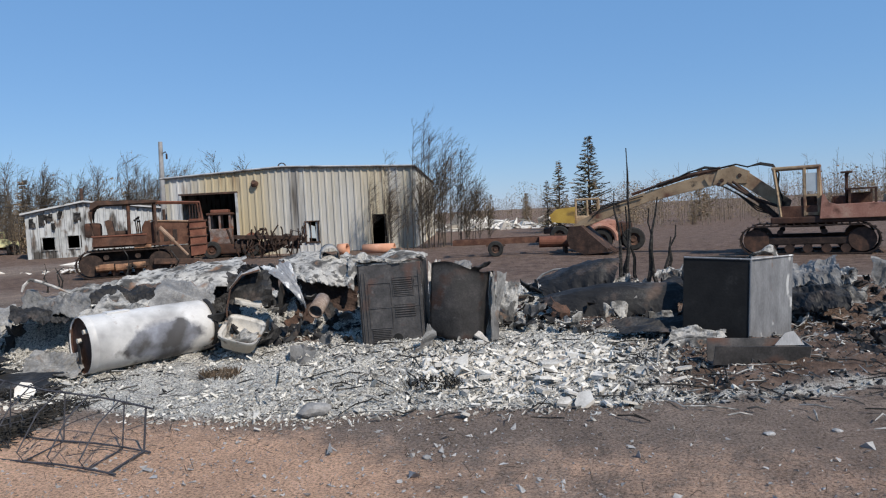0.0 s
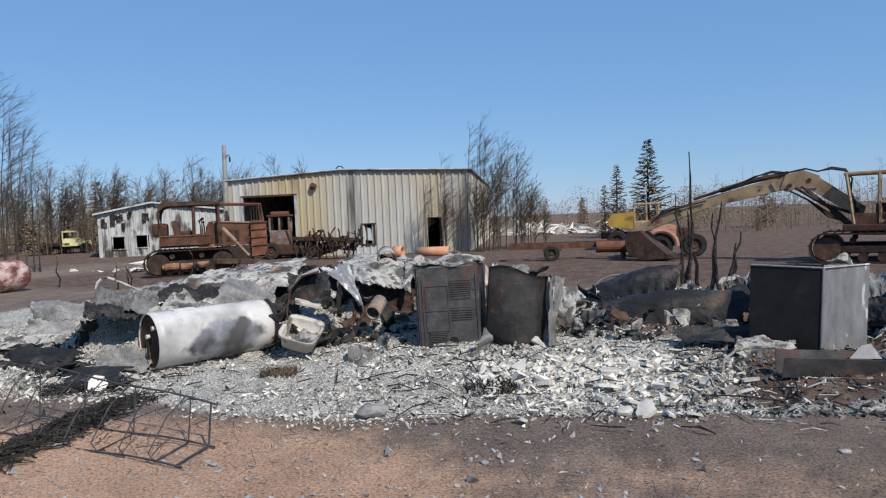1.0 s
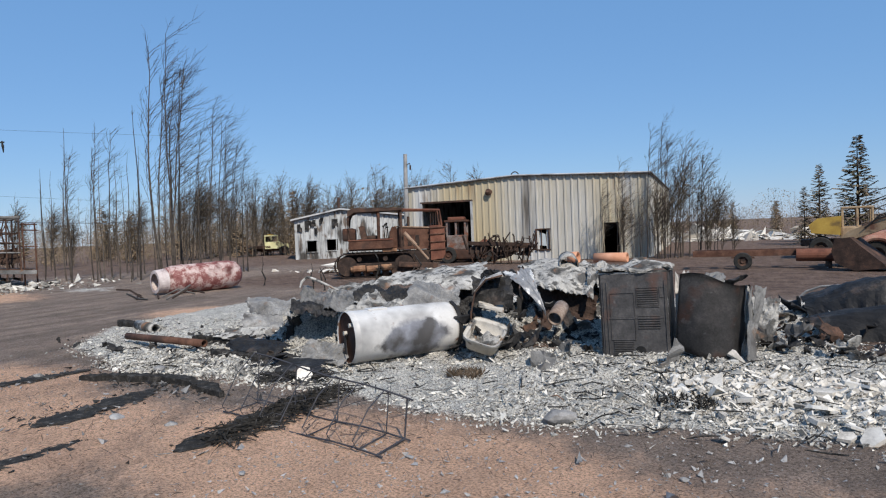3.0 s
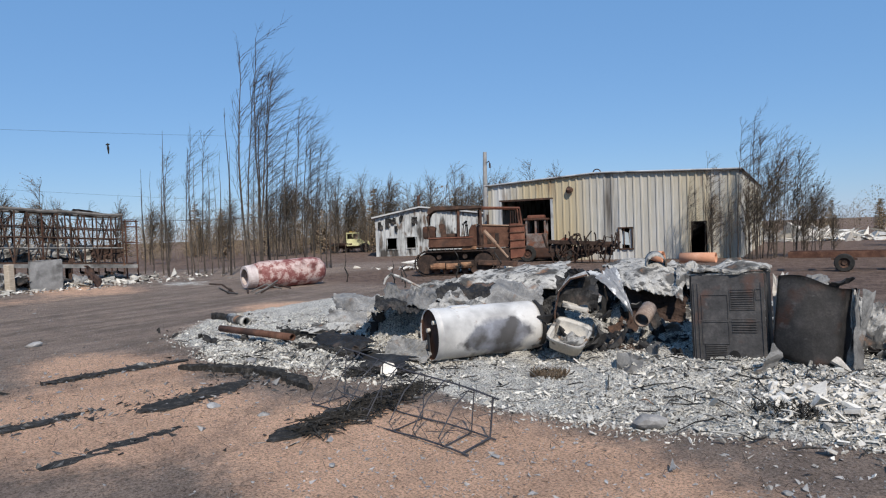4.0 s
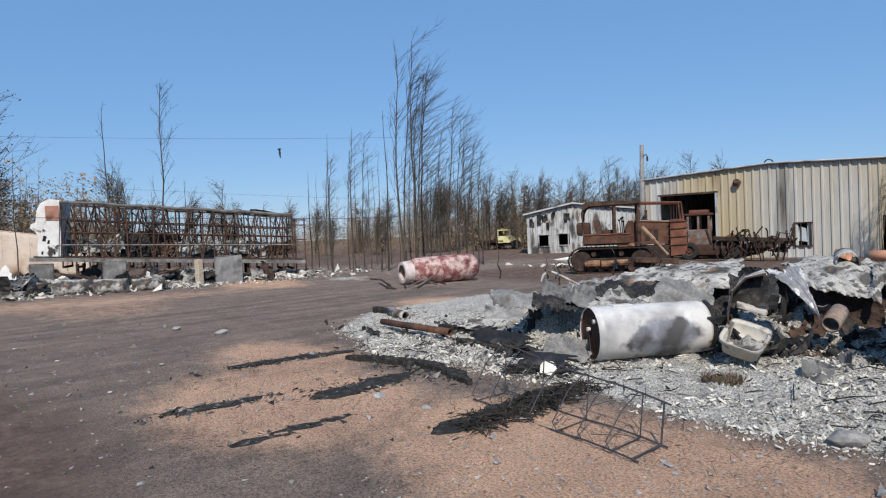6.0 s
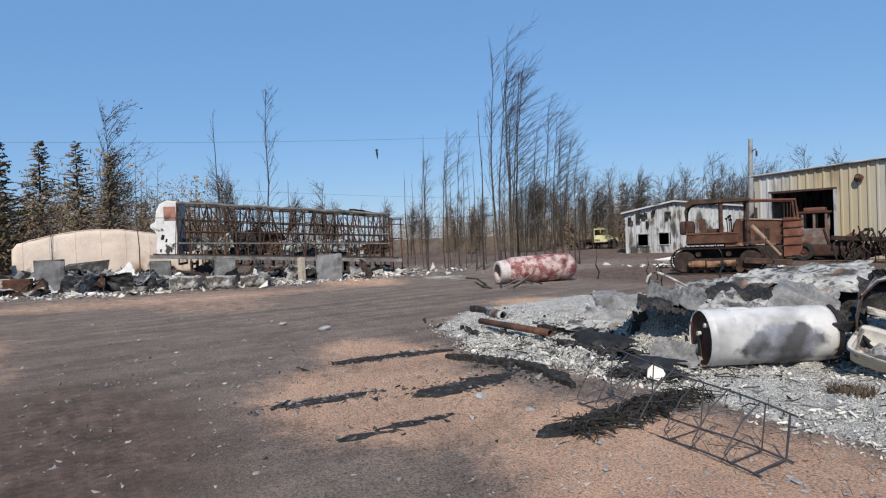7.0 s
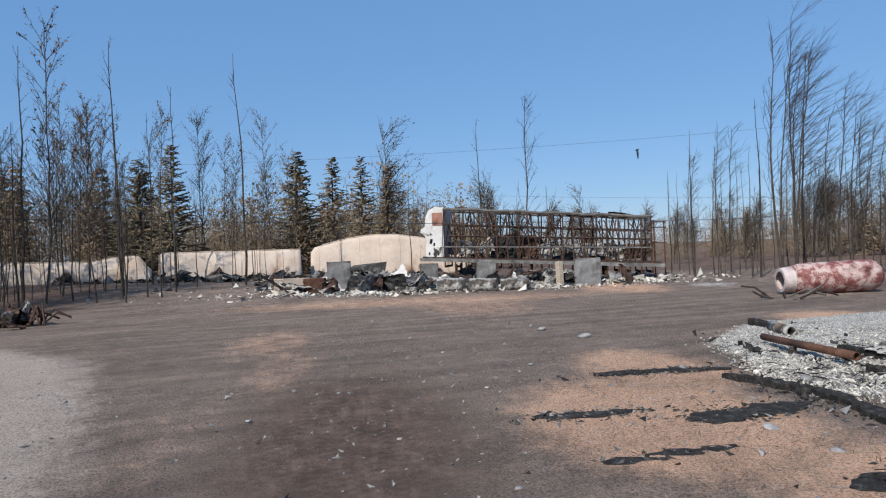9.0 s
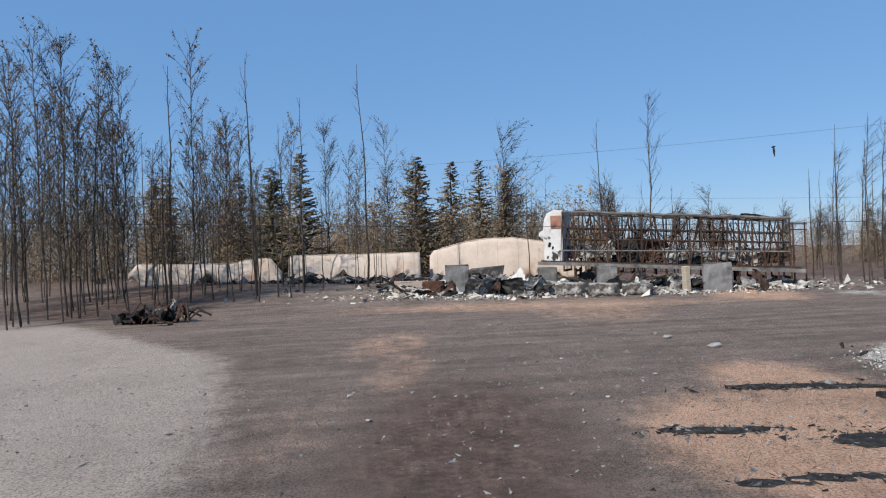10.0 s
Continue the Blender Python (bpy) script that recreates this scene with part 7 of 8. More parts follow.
def charred_plank(points, width, thick, label, seed):
    """A burnt board, alligatored and uneven, along a line on the ground."""
    rng = np.random.RandomState(seed)
    P = np.array(points, float)
    s = np.concatenate([[0], np.cumsum(np.linalg.norm(np.diff(P, axis=0), axis=1))])
    n = max(12, int(s[-1] / 0.05))
    u = np.linspace(0, s[-1], n)
    x, y = np.interp(u, s, P[:, 0]), np.interp(u, s, P[:, 1])
    V, F = [], []
    for i in range(n):
        d = np.array((x[min(i + 1, n - 1)] - x[max(i - 1, 0)], y[min(i + 1, n - 1)] - y[max(i - 1, 0)]))
        d /= np.linalg.norm(d)
        nx, ny = -d[1], d[0]
        end = min(1.0, 0.35 + 5 * min(i, n - 1 - i) / n)
        w = width / 2 * end * (0.85 + 0.22 * math.sin(9 * u[i] + seed) + 0.14 * math.sin(23 * u[i] + 2 * seed) + rng.normal(0, 0.04))
        t = thick * rng.uniform(0.8, 1.15)
        for o, z in ((-w, -0.02), (-w * 0.96, t * 0.9), (-w * 0.3, t * rng.uniform(0.85, 1.1)), (w * 0.4, t), (w * 0.95, t * 0.85), (w, -0.02)):
            V.append((x[i] + nx * o, y[i] + ny * o, z))
    for i in range(n - 1):
        for k in range(5):
            a = i * 6 + k
            F.append((a, a + 1, a + 7, a + 6))
    F += [tuple(range(6)), tuple(range(6 * n - 1, 6 * n - 7, -1))]
    ob = new("charred_plank", mesh_of("charred_plank", V, F, M["char"]))
    return tagged(ob, label, "plank", "charred planks on the sand")


charred_plank([(-8.56, 4.13), (-7.9, 4.45), (-7.22, 4.60), (-6.6, 4.5), (-6.05, 4.30)], 0.20, 0.07, "long thick charred board, slightly bent", 1)
charred_plank([(-5.72, 1.55), (-5.78, 2.1), (-5.90, 2.75)], 0.24, 0.022, "board burnt away to a strip of charcoal", 2)
charred_plank([(-7.25, 1.40), (-7.2, 2.0), (-7.26, 2.45)], 0.22, 0.018, "board burnt away to a strip of charcoal", 3)
charred_plank([(-9.21, 2.70), (-9.2, 3.6), (-9.05, 4.5)], 0.24, 0.02, "board burnt away to a strip of charcoal", 4)
charred_plank([(-6.75, 2.75), (-6.85, 3.4), (-7.1, 4.2)], 0.42, 0.02, "wide board burnt away to charcoal", 5)
charred_plank([(-8.3, 5.85), (-7.2, 5.75), (-6.35, 6.05)], 0.16, 0.12, "charred beam across the edge of the ash", 6)
charred_plank([(-9.8, 6.6), (-8.6, 6.9)], 0.14, 0.12, "charred board in the ash", 8)
charred_plank([(-13.4, 7.4), (-12.3, 7.2)], 0.22, 0.12, "charred board at the edge of the ash", 9)


def wire_cage():
    ob = thing("wire_frame", pose(0, 0, 0), "rusty bent wire frame with hoops lying on the sand", "wire frame")
    d = Vector((-0.987, 0.13, 0)).normalized()
    A, B, C = Vector((-3.37, 3.62, 0.02)), Vector((-3.42, 4.03, 0.02)), Vector((-3.40, 4.06, 0.34))
    L = 2.15
    for p, rise in ((A, 0.0), (B, 0.02), (C, 0.16)):
        part("rail", tube([p + d * L * t + Vector((0, 0, rise * t + 0.012 * math.sin(9 * t))) for t in np.linspace(-0.03, 1, 9)], 0.0075, 6), M["cable"], ob)
    part("end_bar", tube([A, B], 0.008, 6), M["cable"], ob)
    part("end_bar", tube([B, C], 0.008, 6), M["cable"], ob)
    for k in range(7):
        t = 0.10 + 0.145 * k
        a, b, c = A + d * L * t, B + d * L * t, C + d * L * t + Vector((0, 0, 0.16 * t))
        mid = (a + c) / 2 + Vector((0.04, -0.10, 0.12))
        part("hoop", tube([a, a + Vector((0, -0.05, 0.08)), mid, c + Vector((0, -0.05, 0.03)), c], 0.0055, 5), M["cable"], ob)
        if k % 2 == 0:
            part("upright", tube([b, c], 0.006, 5), M["cable"], ob)
            part("cross_wire", tube([a, b], 0.006, 5), M["cable"], ob)
    rng = random.Random(8)
    for k in range(46):
        t, u = rng.uniform(0.02, 0.95), rng.random()
        p = (A + d * L * t).lerp(C + d * L * t + Vector((0, 0, 0.16 * t)), u)
        q = p + Vector((rng.uniform(-0.3, 0.3), rng.uniform(-0.05, 0.25), rng.uniform(-0.15, 0.1)))
        q.z = max(q.z, 0.01)
        part("wire", tube([p, (p + q) / 2 + Vector((0, rng.uniform(-0.04, 0.04), rng.uniform(-0.03, 0.05))), q], 0.0028, 4), M["cable"], ob)


wire_cage()


def rock(name, at, size, mat, label, seed, cat="stone", group=""):
    bm = bmesh.new()
    bmesh.ops.create_icosphere(bm, subdivisions=2, radius=0.5)
    rng = random.Random(seed)
    off = Vector((rng.uniform(0, 50), rng.uniform(0, 50), rng.uniform(0, 50)))
    for v in bm.verts:
        k = 1 + 0.5 * noise.noise(v.co * 1.8 + off) + 0.15 * noise.noise(v.co * 5 + off)
        v.co = Vector((v.co.x * size[0] * k, v.co.y * size[1] * k, v.co.z * size[2] * k))
    ob = part(name, bm, M[mat])
    ob.matrix_basis = pose(*at, 0, 0, rng.uniform(0, 360))
    return tagged(ob, label, cat, group)


o = part("plaster_block", prism([(-0.12, -0.08), (0.08, -0.1), (0.13, 0.02), (0.06, 0.12), (-0.07, 0.13), (-0.13, 0.04)], 0.09), M["plaster"])
o.matrix_basis = pose(-5.7, 5.15, 0.10, -25, 10, 40) @ Matrix.Diagonal((0.72, 0.72, 0.72, 1))
tagged(o, "pale broken plaster block at the edge of the ash", "block")
rock("stone", (-2.54, 5.02, 0.05), (0.28, 0.2, 0.13), "stone", "grey stone on the sand", 2)
for i, (x, y, s) in enumerate(((-12.6, 3.7, 0.2), (-14.06, 3.3, 0.16), (-7.85, -1.47, 0.07), (-5.35, 0.8, 0.05), (-6.3, 3.3, 0.12), (-5.6, 3.4, 0.1), (-8.1, 4.9, 0.16), (-10.2, 2.1, 0.07), (-11.8, 1.0, 0.06), (-9.0, -0.6, 0.05), (-4.0, 2.9, 0.05), (-1.3, 4.2, 0.05), (0.97, 4.93, 0.06), (1.42, 5.04, 0.06), (-13.8, 0.6, 0.08), (-8.8, 1.2, 0.05))):
    rock("stone", (x, y, s * 0.18), (s * 1.2, s, s * 0.5), "stone", "pale loose stone on the burnt ground", 10 + i, group="loose stones on the ground")
for i in range(44):
    rr = random.Random(500 + i)
    x, y, s = rr.gauss(-0.95, 0.65), rr.gauss(6.8, 0.55), rr.uniform(0.08, 0.22)
    g = float(ash_height(np.array([x]), np.array([y]))[0])
    n = rr.randint(4, 6)
    cut_line = [(s * 0.55 * rr.uniform(0.7, 1.15) * math.cos(2 * math.pi * (k + rr.uniform(-0.25, 0.25)) / n), s * 0.42 * rr.uniform(0.7, 1.15) * math.sin(2 * math.pi * (k + rr.uniform(-0.25, 0.25)) / n)) for k in range(n)]
    o = part("plaster_fragment", prism(cut_line, rr.uniform(0.018, 0.04)), M["plaster"])
    o.matrix_basis = pose(x, y, g + 0.035, 90 + rr.gauss(0, 16), rr.gauss(0, 16), rr.uniform(0, 360))
    tagged(o, "white broken slab of plaster in the ash", "plaster", "white plaster fragments")


def tuft(x, y, r, n, h, label, seed, mat="grass_burnt"):
    rng = np.random.RandomState(seed)
    g = float(ash_height(np.array([x]), np.array([y]))[0])
    V, F = [], []
    for _ in range(n):
        a, q = rng.uniform(0, 6.28), r * math.sqrt(rng.rand())
        p = np.array((x + q * math.cos(a), y + q * math.sin(a), g - 0.01))
        e = p + np.array((rng.normal(0, 0.06), rng.normal(0, 0.06), h * rng.uniform(0.4, 1.1)))
        w = np.array((rng.normal(0, 1), rng.normal(0, 1), 0))
        w *= 0.005 / np.linalg.norm(w)
        b = len(V)
        V += [p - w, p + w, (p + e) / 2 + w * 0.8 + (rng.normal(0, 0.01), 0, 0), e]
        F += [(b, b + 1, b + 2), (b, b + 2, b + 3)]
    tagged(new("grass_tuft", mesh_of("grass_tuft", V, F, M[mat])), label, "grass", "burnt tufts")


tuft(-4.26, 6.25, 0.2, 420, 0.10, "singed brown tuft of grass in the ash", 1)
tuft(-1.75, 6.0, 0.28, 300, 0.07, "black burnt tuft in the ash", 2, "char")


def stub(points, r, label, seed):
    ob = part("burnt_sapling", tube(points, [r * (1 - 0.75 * i / (len(points) - 1)) for i in range(len(points))], 6), M["char"])
    return tagged(ob, label, "tree", "charred stems in the site")


rs = random.Random(12)
for x, y, h, lean in ((0.10, 13.2, 2.7, 0.1), (-0.05, 13.1, 1.9, -0.05), (0.02, 13.3, 1.6, 0.1), (0.45, 13.2, 1.75, 0.25), (0.62, 13.25, 1.55, -0.1), (0.85, 13.4, 1.2, 0.15), (0.3, 13.4, 1.3, -0.2), (0.7, 13.0, 1.0, 0.2)):
    stub([(x + lean * t + rs.gauss(0, 0.035), y + rs.gauss(0, 0.03), h * t - 0.03 * (t == 0)) for t in (0, 0.2, 0.45, 0.65, 0.82, 1.0)], 0.045, "black charred stem standing behind the site", 1)
for x, y, h in ((-12.6, 16.6, 1.3), (-13.6, 15.9, 1.2), (-15.5, 15.0, 0.8), (-16.5, 16.4, 0.6), (-18.6, 15.7, 1.0), (-14.6, 14.6, 0.7)):
    stub([(x + rs.gauss(0, 0.03) * k, y, h * k / 4) for k in range(5)], 0.04, "thin charred stem near the bulldozer", 2)


def netting(cx, cy, w, h, turn, n, seed, label):
    """Charred netting: a ragged web of thin black strands slumped on the ground."""
    rng = np.random.RandomState(seed)
    V, F = [], []
    c, q = math.cos(turn), math.sin(turn)
    for k in range(n):
        a = rng.uniform(-0.5, 0.5, 2) * (w, h) * (1.0, 0.4 + 0.6 * rng.rand())
        ang = rng.choice((0.6, 2.2)) + rng.normal(0, 0.25)
        L = rng.uniform(0.1, 0.4)
        pts = []
        for t in (0, 0.35, 0.7, 1.0):
            x, y = a[0] + math.cos(ang) * L * (t - 0.5), a[1] + math.sin(ang) * L * (t - 0.5)
            pts.append((cx + x * c - y * q, cy + x * q + y * c, 0.012 + abs(rng.normal(0, 0.022)) + 0.05 * max(0, 1 - (2 * a[1] / h) ** 2) * rng.rand()))
        add_tube(V, F, pts, [0.005, 0.006, 0.006, 0.004], 3)
    me = mesh_of("charred_netting", V, F, M["char"])
    return tagged(new("charred_netting", me), label, "netting")


for k, (x, y, rx, ry) in enumerate(((-5.8, 2.15, 0.10, 0.4), (-7.24, 1.95, 0.09, 0.35), (-9.15, 3.6, 0.1, 0.6), (-6.9, 3.4, 0.18, 0.5), (-7.4, 4.4, 0.9, 0.15), (-4.85, 4.0, 0.2, 0.6))):
    rng = np.random.RandomState(60 + k)
    V, F = [], []
    for _ in range(260):
        c, s = (rng.normal(x, rx), rng.normal(y, ry), 0.006), 0.018 * rng.lognormal(0, 0.5)
        p = rng.normal(0, 1, (4, 3)) * (s, s, s * 0.5) + c
        b = len(V)
        V += list(p)
        F += [(b, b + 1, b + 2), (b, b + 2, b + 3), (b, b + 3, b + 1), (b + 1, b + 3, b + 2)]
    tagged(new("charcoal_crumbs", mesh_of("charcoal_crumbs", V, F, M["char_chip"])), "crumbs of charcoal round a burnt board", "debris", kind="stuff")
netting(-4.92, 4.15, 1.9, 0.55, 1.74, 420, 1, "black charred netting slumped under the wire frame")
netting(-5.95, 5.25, 0.8, 0.45, 0.4, 260, 2, "black charred netting scrap at the edge of the ash")
charred_plank([(-4.84, 2.95), (-4.95, 3.5), (-5.06, 4.1), (-5.25, 5.0)], 0.36, 0.03, "flat charred mat under the netting", 12)


def scrap(name, count, region, size, mat, label, seed):
    """Torn scraps of metal and board, heaped too thickly to count."""
    rng = np.random.RandomState(seed)
    base = [crumpled(1.0, 0.6, 900 + seed * 10 + i, 0.16, nx=7, ny=5, thick=0.03, ragged=0.5) for i in range(5)]
    V, F, b = [], [], 0
    x, y = region(rng, count)
    g = ash_height(x, y)
    for k in range(count):
        v, f = base[k % 5]
        s = size * rng.lognormal(0, 0.5)
        m = np.array(Euler((rng.normal(0, 0.7), rng.normal(0, 0.7), rng.uniform(0, 6.28))).to_matrix()) * s
        V.append(v @ m.T + (x[k], y[k], g[k] + s * rng.uniform(0.0, 0.35)))
        F += [tuple(i + b for i in q) for q in f]
        b += len(v)
    tagged(new(name, mesh_of(name, np.concatenate(V), F, M[mat])), label, "debris", kind="stuff")


heap = lambda r, n: (r.normal(-5.4, 1.9, n), r.normal(9.0, 1.0, n))
back = lambda r, n: (r.uniform(-9.5, 4.0, n), r.uniform(8.7, 11.5, n))
scrap("metal_scrap", 110, heap, 0.20, "grey_sheet", "torn grey metal scraps on the heap", 1)
scrap("charred_scrap", 180, heap, 0.20, "soot_sheet", "black charred scraps on the heap", 2)
scrap("ash_scrap", 150, back, 0.20, "ash_sheet", "ash-covered scraps over the site", 3)
scrap("charred_scrap", 300, back, 0.20, "soot_sheet", "black charred scraps over the site", 4)
scrap("rusty_scrap", 90, back, 0.20, "rust_dark", "rusty scraps over the site", 5)
scrap("charred_scrap", 70, lambda r, n: (r.uniform(-12.5, -6.0, n), 5.3 + 2.6 * r.rand(n)), 0.10, "soot_sheet", "black charred scraps at the edge of the site", 6)
scrap("charred_scrap", 260, lambda r, n: (r.uniform(2.3, 6.0, n), r.uniform(6.9, 9.8, n)), 0.13, "soot_sheet", "black charred scraps beside the freezer", 7)


def sticks(name, count, region, mat, label, seed, length=0.25, r=0.006):
    rng = np.random.RandomState(seed)
    x, y = region(rng, count)
    g = ash_height(x, y)
    V, F = [], []
    for k in range(count):
        a, L = rng.uniform(0, 6.28), length * rng.lognormal(0, 0.5)
        z = g[k] + 0.015
        dx, dy = math.cos(a) * L / 2, math.sin(a) * L / 2
        add_tube(V, F, [(x[k] - dx, y[k] - dy, z + abs(rng.normal(0, 0.02))), (x[k], y[k], z + 0.02 + abs(rng.normal(0, 0.02))), (x[k] + dx, y[k] + dy, z + abs(rng.normal(0, 0.03)))], [r, r * 1.2, r * 0.7], 4)
    tagged(new(name, mesh_of(name, V, F, M[mat])), label, "debris", kind="stuff")


sticks("charred_sticks", 300, lambda r, n: (r.uniform(-10, 3.5, n), 5.0 + 4 * r.rand(n)), "char", "charred laths and wires in the ash", 1)
sticks("ashen_sticks", 420, lambda r, n: (r.uniform(-11, 3.5, n), 5.0 + 4.5 * r.rand(n)), "ash_sheet", "ash-grey laths and wires in the ash", 2, 0.16)
sticks("dry_stalks", 260, lambda r, n: (r.normal(-7.2, 1.6, n), r.normal(3.2, 0.9, n)), "twig", "dry charred stalks on the sand", 3, 0.07, 0.0018)
sticks("dry_stalks", 300, lambda r, n: (r.normal(-3.0, 2.0, n), r.normal(4.3, 0.5, n)), "twig", "dry charred stalks on the sand", 4, 0.05, 0.0018)


# ---- the far wreckage ----
def slab_thing(at, w, h, turn, lean, mat, label, seed):
    bm = box((w, 0.05, h), (0, 0, h / 2), bevel=0.01)
    bmesh.ops.subdivide_edges(bm, edges=bm.edges[:], cuts=2)
    rng = random.Random(seed)
    for v in bm.verts:
        v.co += Vector((rng.gauss(0, 0.012), rng.gauss(0, 0.012), rng.gauss(0, 0.012)))
    ob = part("steel_plate", bm, M[mat])
    ob.matrix_basis = pose(at[0], at[1], ground_z(at[0], at[1]) - 0.03, lean, 0, turn)
    return tagged(ob, label, "steel plate", "upright plates in the far wreckage")


M["plate"] = material("plate", [(0.4, (0.11, 0.11, 0.11)), (0.7, (0.20, 0.20, 0.20)), (1.0, (0.34, 0.335, 0.33))], 2.2, 0.7, 0.1, 0.3, 30, spots=[((0.05, 0.047, 0.045), 1.4, 0.5, 0.64), ((0.40, 0.24, 0.13), 1.8, 0.62, 0.72)])
slab_thing((-27.3, 8.8), 1.05, 1.15, 78, -6, "plate", "upright grey steel plate with a rusty foot", 1)
slab_thing((-28.3, 4.75), 0.8, 1.1, 82, 8, "grey_sheet", "leaning dark grey plate", 2)
slab_thing((-28.7, 2.4), 0.75, 1.05, 80, 4, "grey_sheet", "leaning dark grey plate", 3)
slab_thing((-28.3, -1.33), 0.95, 1.25, 88, 3, "plate", "upright brownish-grey plate in the wreckage", 4)
slab_thing((-28.9, -3.3), 1.4, 0.6, 94, 20, "cream_panel", "low pale cream panel lying against the wreckage", 5)
o = part("timber_post", box((0.26, 0.22, 1.1), (0, 0, 0.52), (3, 2, 0), 0.02), M["wood_pale"])
o.matrix_basis = pose(-27.68, 7.72, 0, 0, 0, 20)
tagged(o, "pale squared timber post standing in the wreckage", "post")
o = part("rusty_box", box((0.85, 0.6, 0.62), (0, 0, 0.28), (0, 0, 0), 0.03), M["rust"])
o.matrix_basis = pose(-28.2, -2.3, ground_z(-28.2, -2.3), 0, 0, 85)
tagged(o, "rusty metal box in the wreckage", "box")
for i, (a, b, r) in enumerate((((-27.3, 2.5, 0.48), (-27.2, 3.8, 0.46), 0.27), ((-27.1, 3.8, 0.46), (-26.7, 4.8, 0.44), 0.25), ((-27.0, 5.0, 0.42), (-26.8, 6.1, 0.42), 0.22))):
    pipe_piece("scorched_cylinder", (a[0] + 0.4, a[1], a[2] - 0.14), (b[0] + 0.4, b[1], b[2] - 0.14), r * 1.05, "ash_sheet", "ash-grey cylinder lying in the far wreckage")
rw = random.Random(44)
for i in range(84):
    x, y = rw.uniform(-31.5, -26.9), rw.uniform(-4.5, 10.5)
    if x > -27.6 and y < 0:
        x -= 1.5
    mat = rw.choice(["soot_sheet", "soot_sheet", "grey_sheet", "ash_sheet", "rust_dark", "ash_sheet", "white_burnt"])
    w, h = rw.uniform(0.5, 1.5), rw.uniform(0.3, 0.9)
    v, f = crumpled(w, h, 700 + i, 0.16, nx=12, ny=9, thick=0.015)
    ob = new("wreck_sheet", mesh_of("wreck_sheet", v, f, M[mat]))
    ob.matrix_basis = pose(x, y, ground_z(x, y) + rw.uniform(0.08, 0.4), rw.uniform(10, 70), rw.uniform(-30, 30), rw.uniform(0, 360))
    tagged(ob, "crumpled burnt sheet in the far wreckage", "metal sheet", "crumpled sheets in the far wreckage")
for i in range(26):
    x, y = rw.uniform(-31, -27), rw.uniform(-4, 10)
    a = rw.uniform(0, 6.28)
    L = rw.uniform(0.7, 2.0)
    z = ground_z(x, y)
    ob = part("bent_bar", tube([(x, y, z + 0.02), (x + L * 0.4 * math.cos(a), y + L * 0.4 * math.sin(a), z + rw.uniform(0.15, 0.5)), (x + L * math.cos(a), y + L * math.sin(a), z + rw.uniform(0.1, 0.8))], rw.uniform(0.02, 0.05), 5), M["rust_dark"])
    tagged(ob, "bent burnt bar in the far wreckage", "bar", "bent bars in the far wreckage")


def far_chips(name, n, cx, cy, rx, ry, size, mat, label, seed):
    rng = np.random.RandomState(seed)
    V, F = [], []
    for _ in range(n):
        x, y = rng.normal(cx, rx), rng.normal(cy, ry)
        z = ground_z(x, y)
        s = size * rng.lognormal(0, 0.5)
        p = rng.normal(0, 1, (4, 3)) * (s, s, s * 0.6) + (x, y, z + s * 0.4)
        b = len(V)
        V += list(p)
        F += [(b, b + 1, b + 2), (b, b + 2, b + 3), (b, b + 3, b + 1), (b + 1, b + 3, b + 2)]
    tagged(new(name, mesh_of(name, V, F, M[mat])), label, "debris", kind="stuff")


far_chips("far_debris", 2600, -29.3, 3.0, 1.3, 4.2, 0.07, "ash_chip", "ash and fragments heaped under the far wreckage", 1)
far_chips("far_debris", 1500, -27.2, 3.4, 0.6, 4.2, 0.045, "ash_chip", "ash and fragments before the far wreckage", 2)
far_chips("far_debris", 500, -29.5, 11.5, 1.5, 2.0, 0.05, "ash_chip", "ash and fragments beyond the far wreckage", 3)
far_chips("charred_rubble", 900, -35.2, -7.0, 0.5, 5.0, 0.10, "char_chip", "black charred rubble along the cream panels", 14)
far_chips("charred_rubble", 500, -36.6, -0.2, 0.5, 1.8, 0.12, "char_chip", "black charred rubble along the cream panels", 15)
far_chips("white_rubble", 1500, -12.0, 58.5, 2.6, 1.6, 0.22, "plaster", "white rubble heaped far behind the machines", 4)
far_chips("white_rubble", 260, -20.0, 22.6, 1.6, 0.6, 0.10, "plaster", "white rubble beside the bulldozer", 6)
far_chips("pebbles", 6000, -9.5, 0.5, 5.0, 3.0, 0.0085, "stone", "small pebbles on the burnt ground", 7)
far_chips("pebbles", 6000, -2.0, 3.4, 3.2, 1.1, 0.007, "stone", "small pebbles on the sand", 8)
far_chips("pebbles", 2200, -8.0, -6.0, 4.0, 2.0, 0.006, "stone", "small pebbles on the gravel", 9)


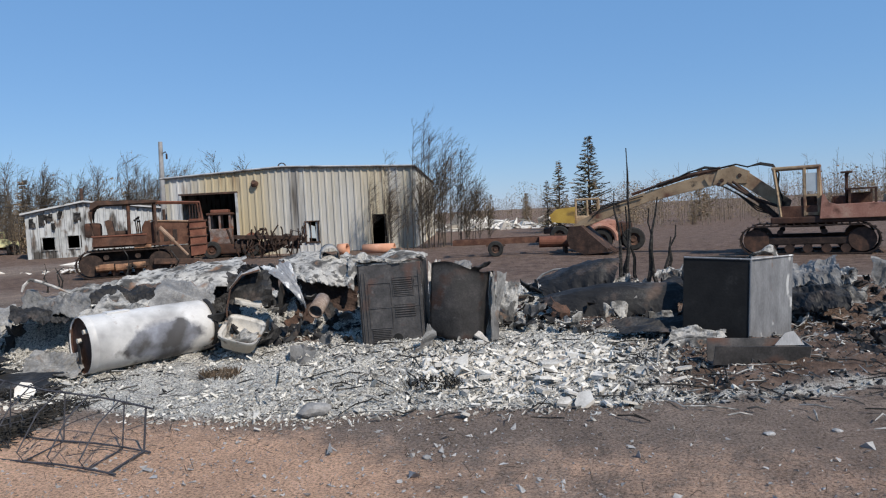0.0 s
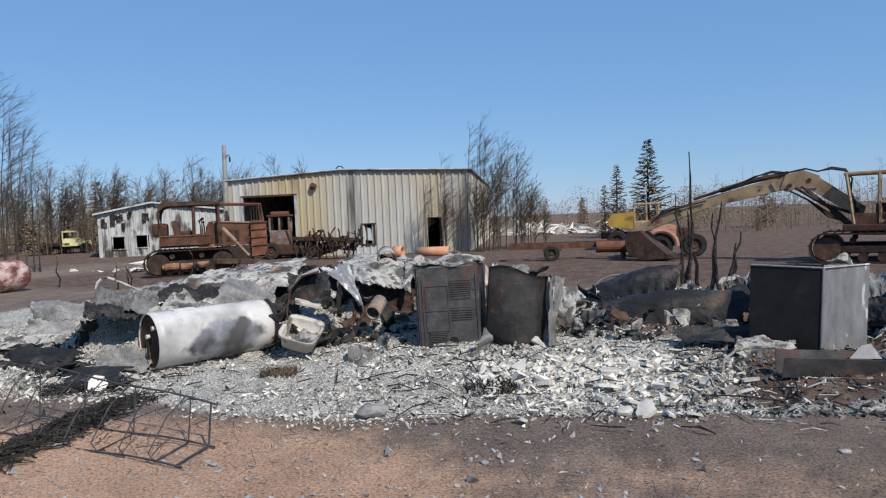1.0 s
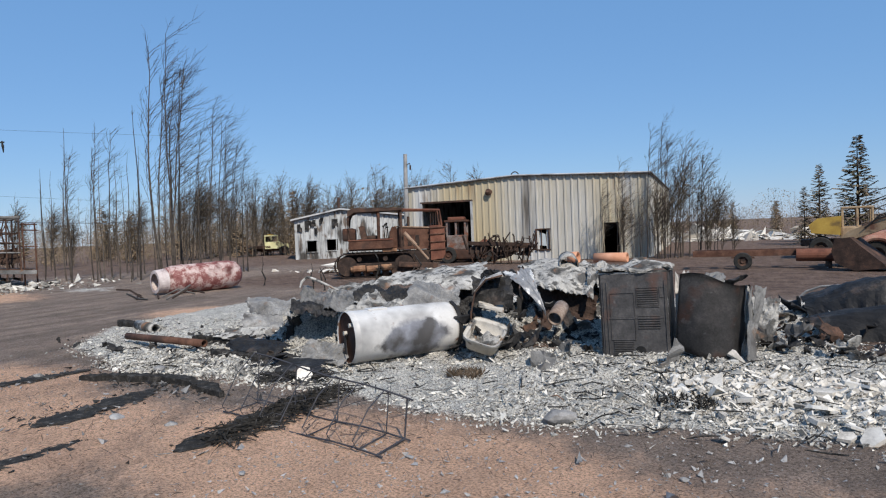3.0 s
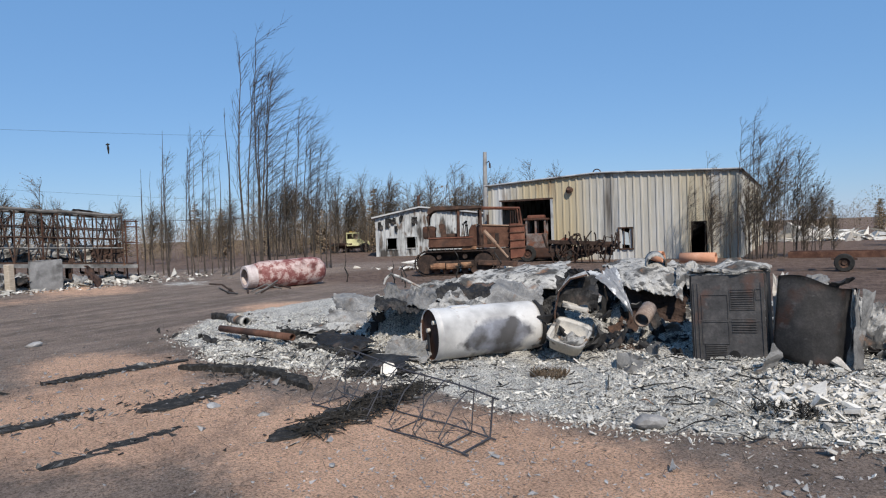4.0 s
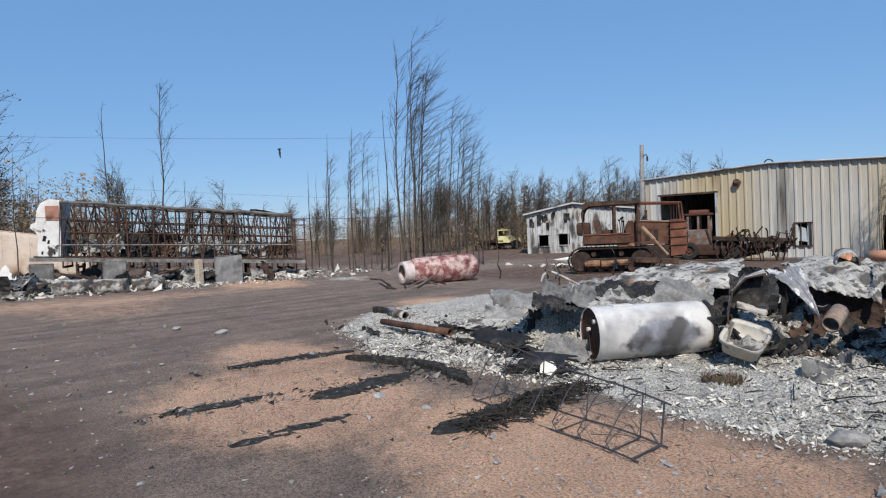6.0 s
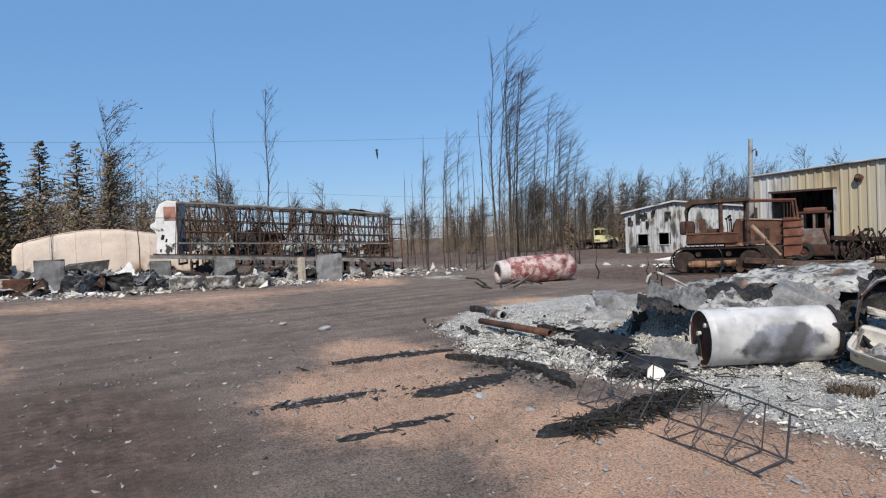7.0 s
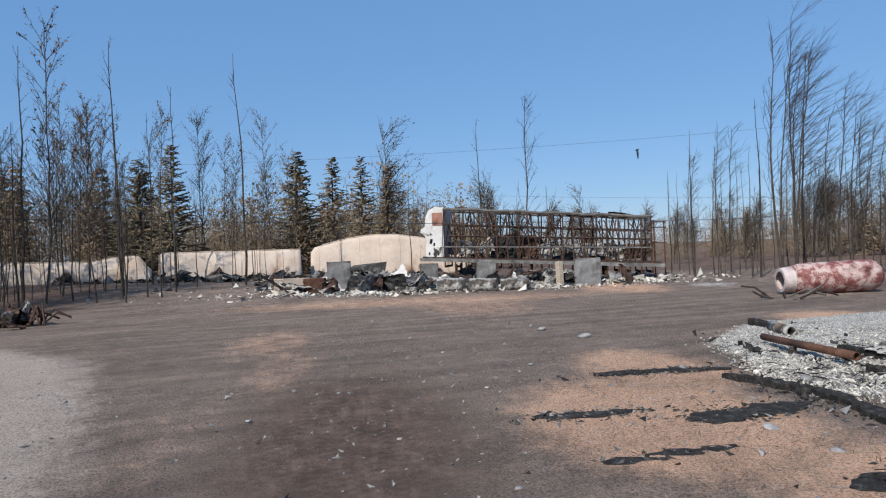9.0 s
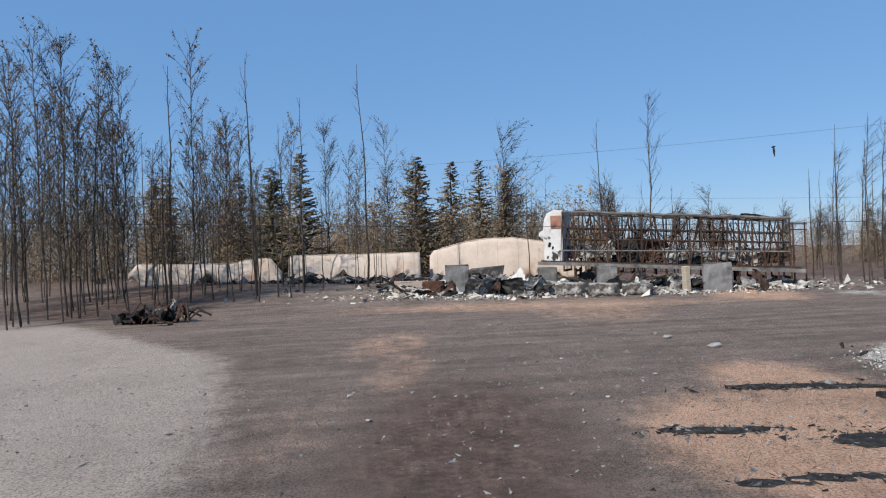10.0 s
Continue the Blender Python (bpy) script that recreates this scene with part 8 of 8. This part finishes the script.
def scrap_pile():
    ob = thing("scrap_heap", pose(-20.9, -10.4, 0.0, 0, 0, 75), "low heap of burnt black machine scrap", "scrap heap")
    r = random.Random(21)
    for i in range(26):
        x, y = r.gauss(0, 0.65), r.gauss(0, 0.3)
        a, L = r.uniform(0, 3.14), r.uniform(0.3, 0.9)
        part("bar", tube([(x, y, 0.05), (x + L / 2 * math.cos(a), y + L / 2 * math.sin(a), r.uniform(0.25, 0.68)), (x + L * math.cos(a), y + L * math.sin(a), r.uniform(0.02, 0.3))], r.uniform(0.02, 0.05), 6), M["rust_dark"], ob)
    for i in range(15):
        x, y = r.gauss(0, 0.7), r.gauss(0, 0.3)
        v, f = crumpled(r.uniform(0.3, 0.7), r.uniform(0.2, 0.5), 800 + i, 0.12, nx=10, ny=8, thick=0.015)
        o = new("plate", mesh_of("plate", v, f, M[r.choice(["soot_sheet", "grey_sheet", "rust_dark", "ash_sheet"])]))
        o.parent = ob
        o.matrix_basis = pose(x, y, r.uniform(0.08, 0.38), r.uniform(-50, 50), r.uniform(-40, 40), r.uniform(0, 360))
    wheel(ob, 0.26, 0.12, pose(0.3, 0.0, 0.3, 20, 30, 40))


scrap_pile()


# ---- poles and lines ----
def pole_thing():
    ob = thing("utility_pole", pose(-24.3, 31.5, 0, 0, 1.5, 0), "grey wooden utility pole with a short bracket beside the warehouse", "utility pole")
    part("shaft", tube([(0, 0, 0), (0, 0, 3), (0, 0, 6.3)], [0.16, 0.14, 0.11], 10), M["concrete"], ob)
    part("bracket", tube([(0, 0, 5.6), (0.3, 0, 5.75), (0.36, 0, 5.6)], 0.025, 6), M["rust_dark"], ob)
    part("insulator", tube([(0.36, 0, 5.62), (0.36, 0, 5.35)], 0.05, 8), M["rust_dark"], ob)


pole_thing()


def line(name, a, b, sag, r, label):
    a, b = Vector(a), Vector(b)
    pts = [a.lerp(b, t) - Vector((0, 0, sag * 4 * t * (1 - t))) for t in np.linspace(0, 1, 25)]
    return tagged(part(name, tube(pts, r, 4), M["cable"]), label, "cable", "overhead lines")


line("power_line", (-52, -48, 9.6), (-38.5, 27.5, 8.6), 1.2, 0.006, "thin sagging overhead power line")
line("power_line", (-62, 2, 7.2), (-48, 42, 4.6), 0.3, 0.007, "thin low overhead power line")
line("fence_wire", (-24.8, -18.3, 3.6), (-30.8, 0.9, 3.0), 0.0, 0.012, "thin straight wire before the wood")
line("fence_wire", (-30.8, 0.9, 3.0), (-27.0, 14.7, 2.55), 0.0, 0.012, "thin straight wire before the wood")
line("fence_wire", (-27.0, 14.7, 2.55), (-24.5, 25.0, 2.9), 0.0, 0.012, "thin straight wire before the wood")
ob = thing("line_spacer", pose(-41.74, 17.25, 7.55) @ Matrix.Diagonal((0.75, 0.6, 0.9, 1)), "dark fitting hanging from the power line", "fitting")
part("clamp", tube([(0, 0, 0.22), (0.02, 0.05, -0.1), (-0.02, 0.1, -0.5)], [0.06, 0.11, 0.04], 8), M["rubber"], ob)
part("arm", tube([(0, -0.15, 0.12), (0, 0.2, 0.16)], 0.05, 6), M["rubber"], ob)
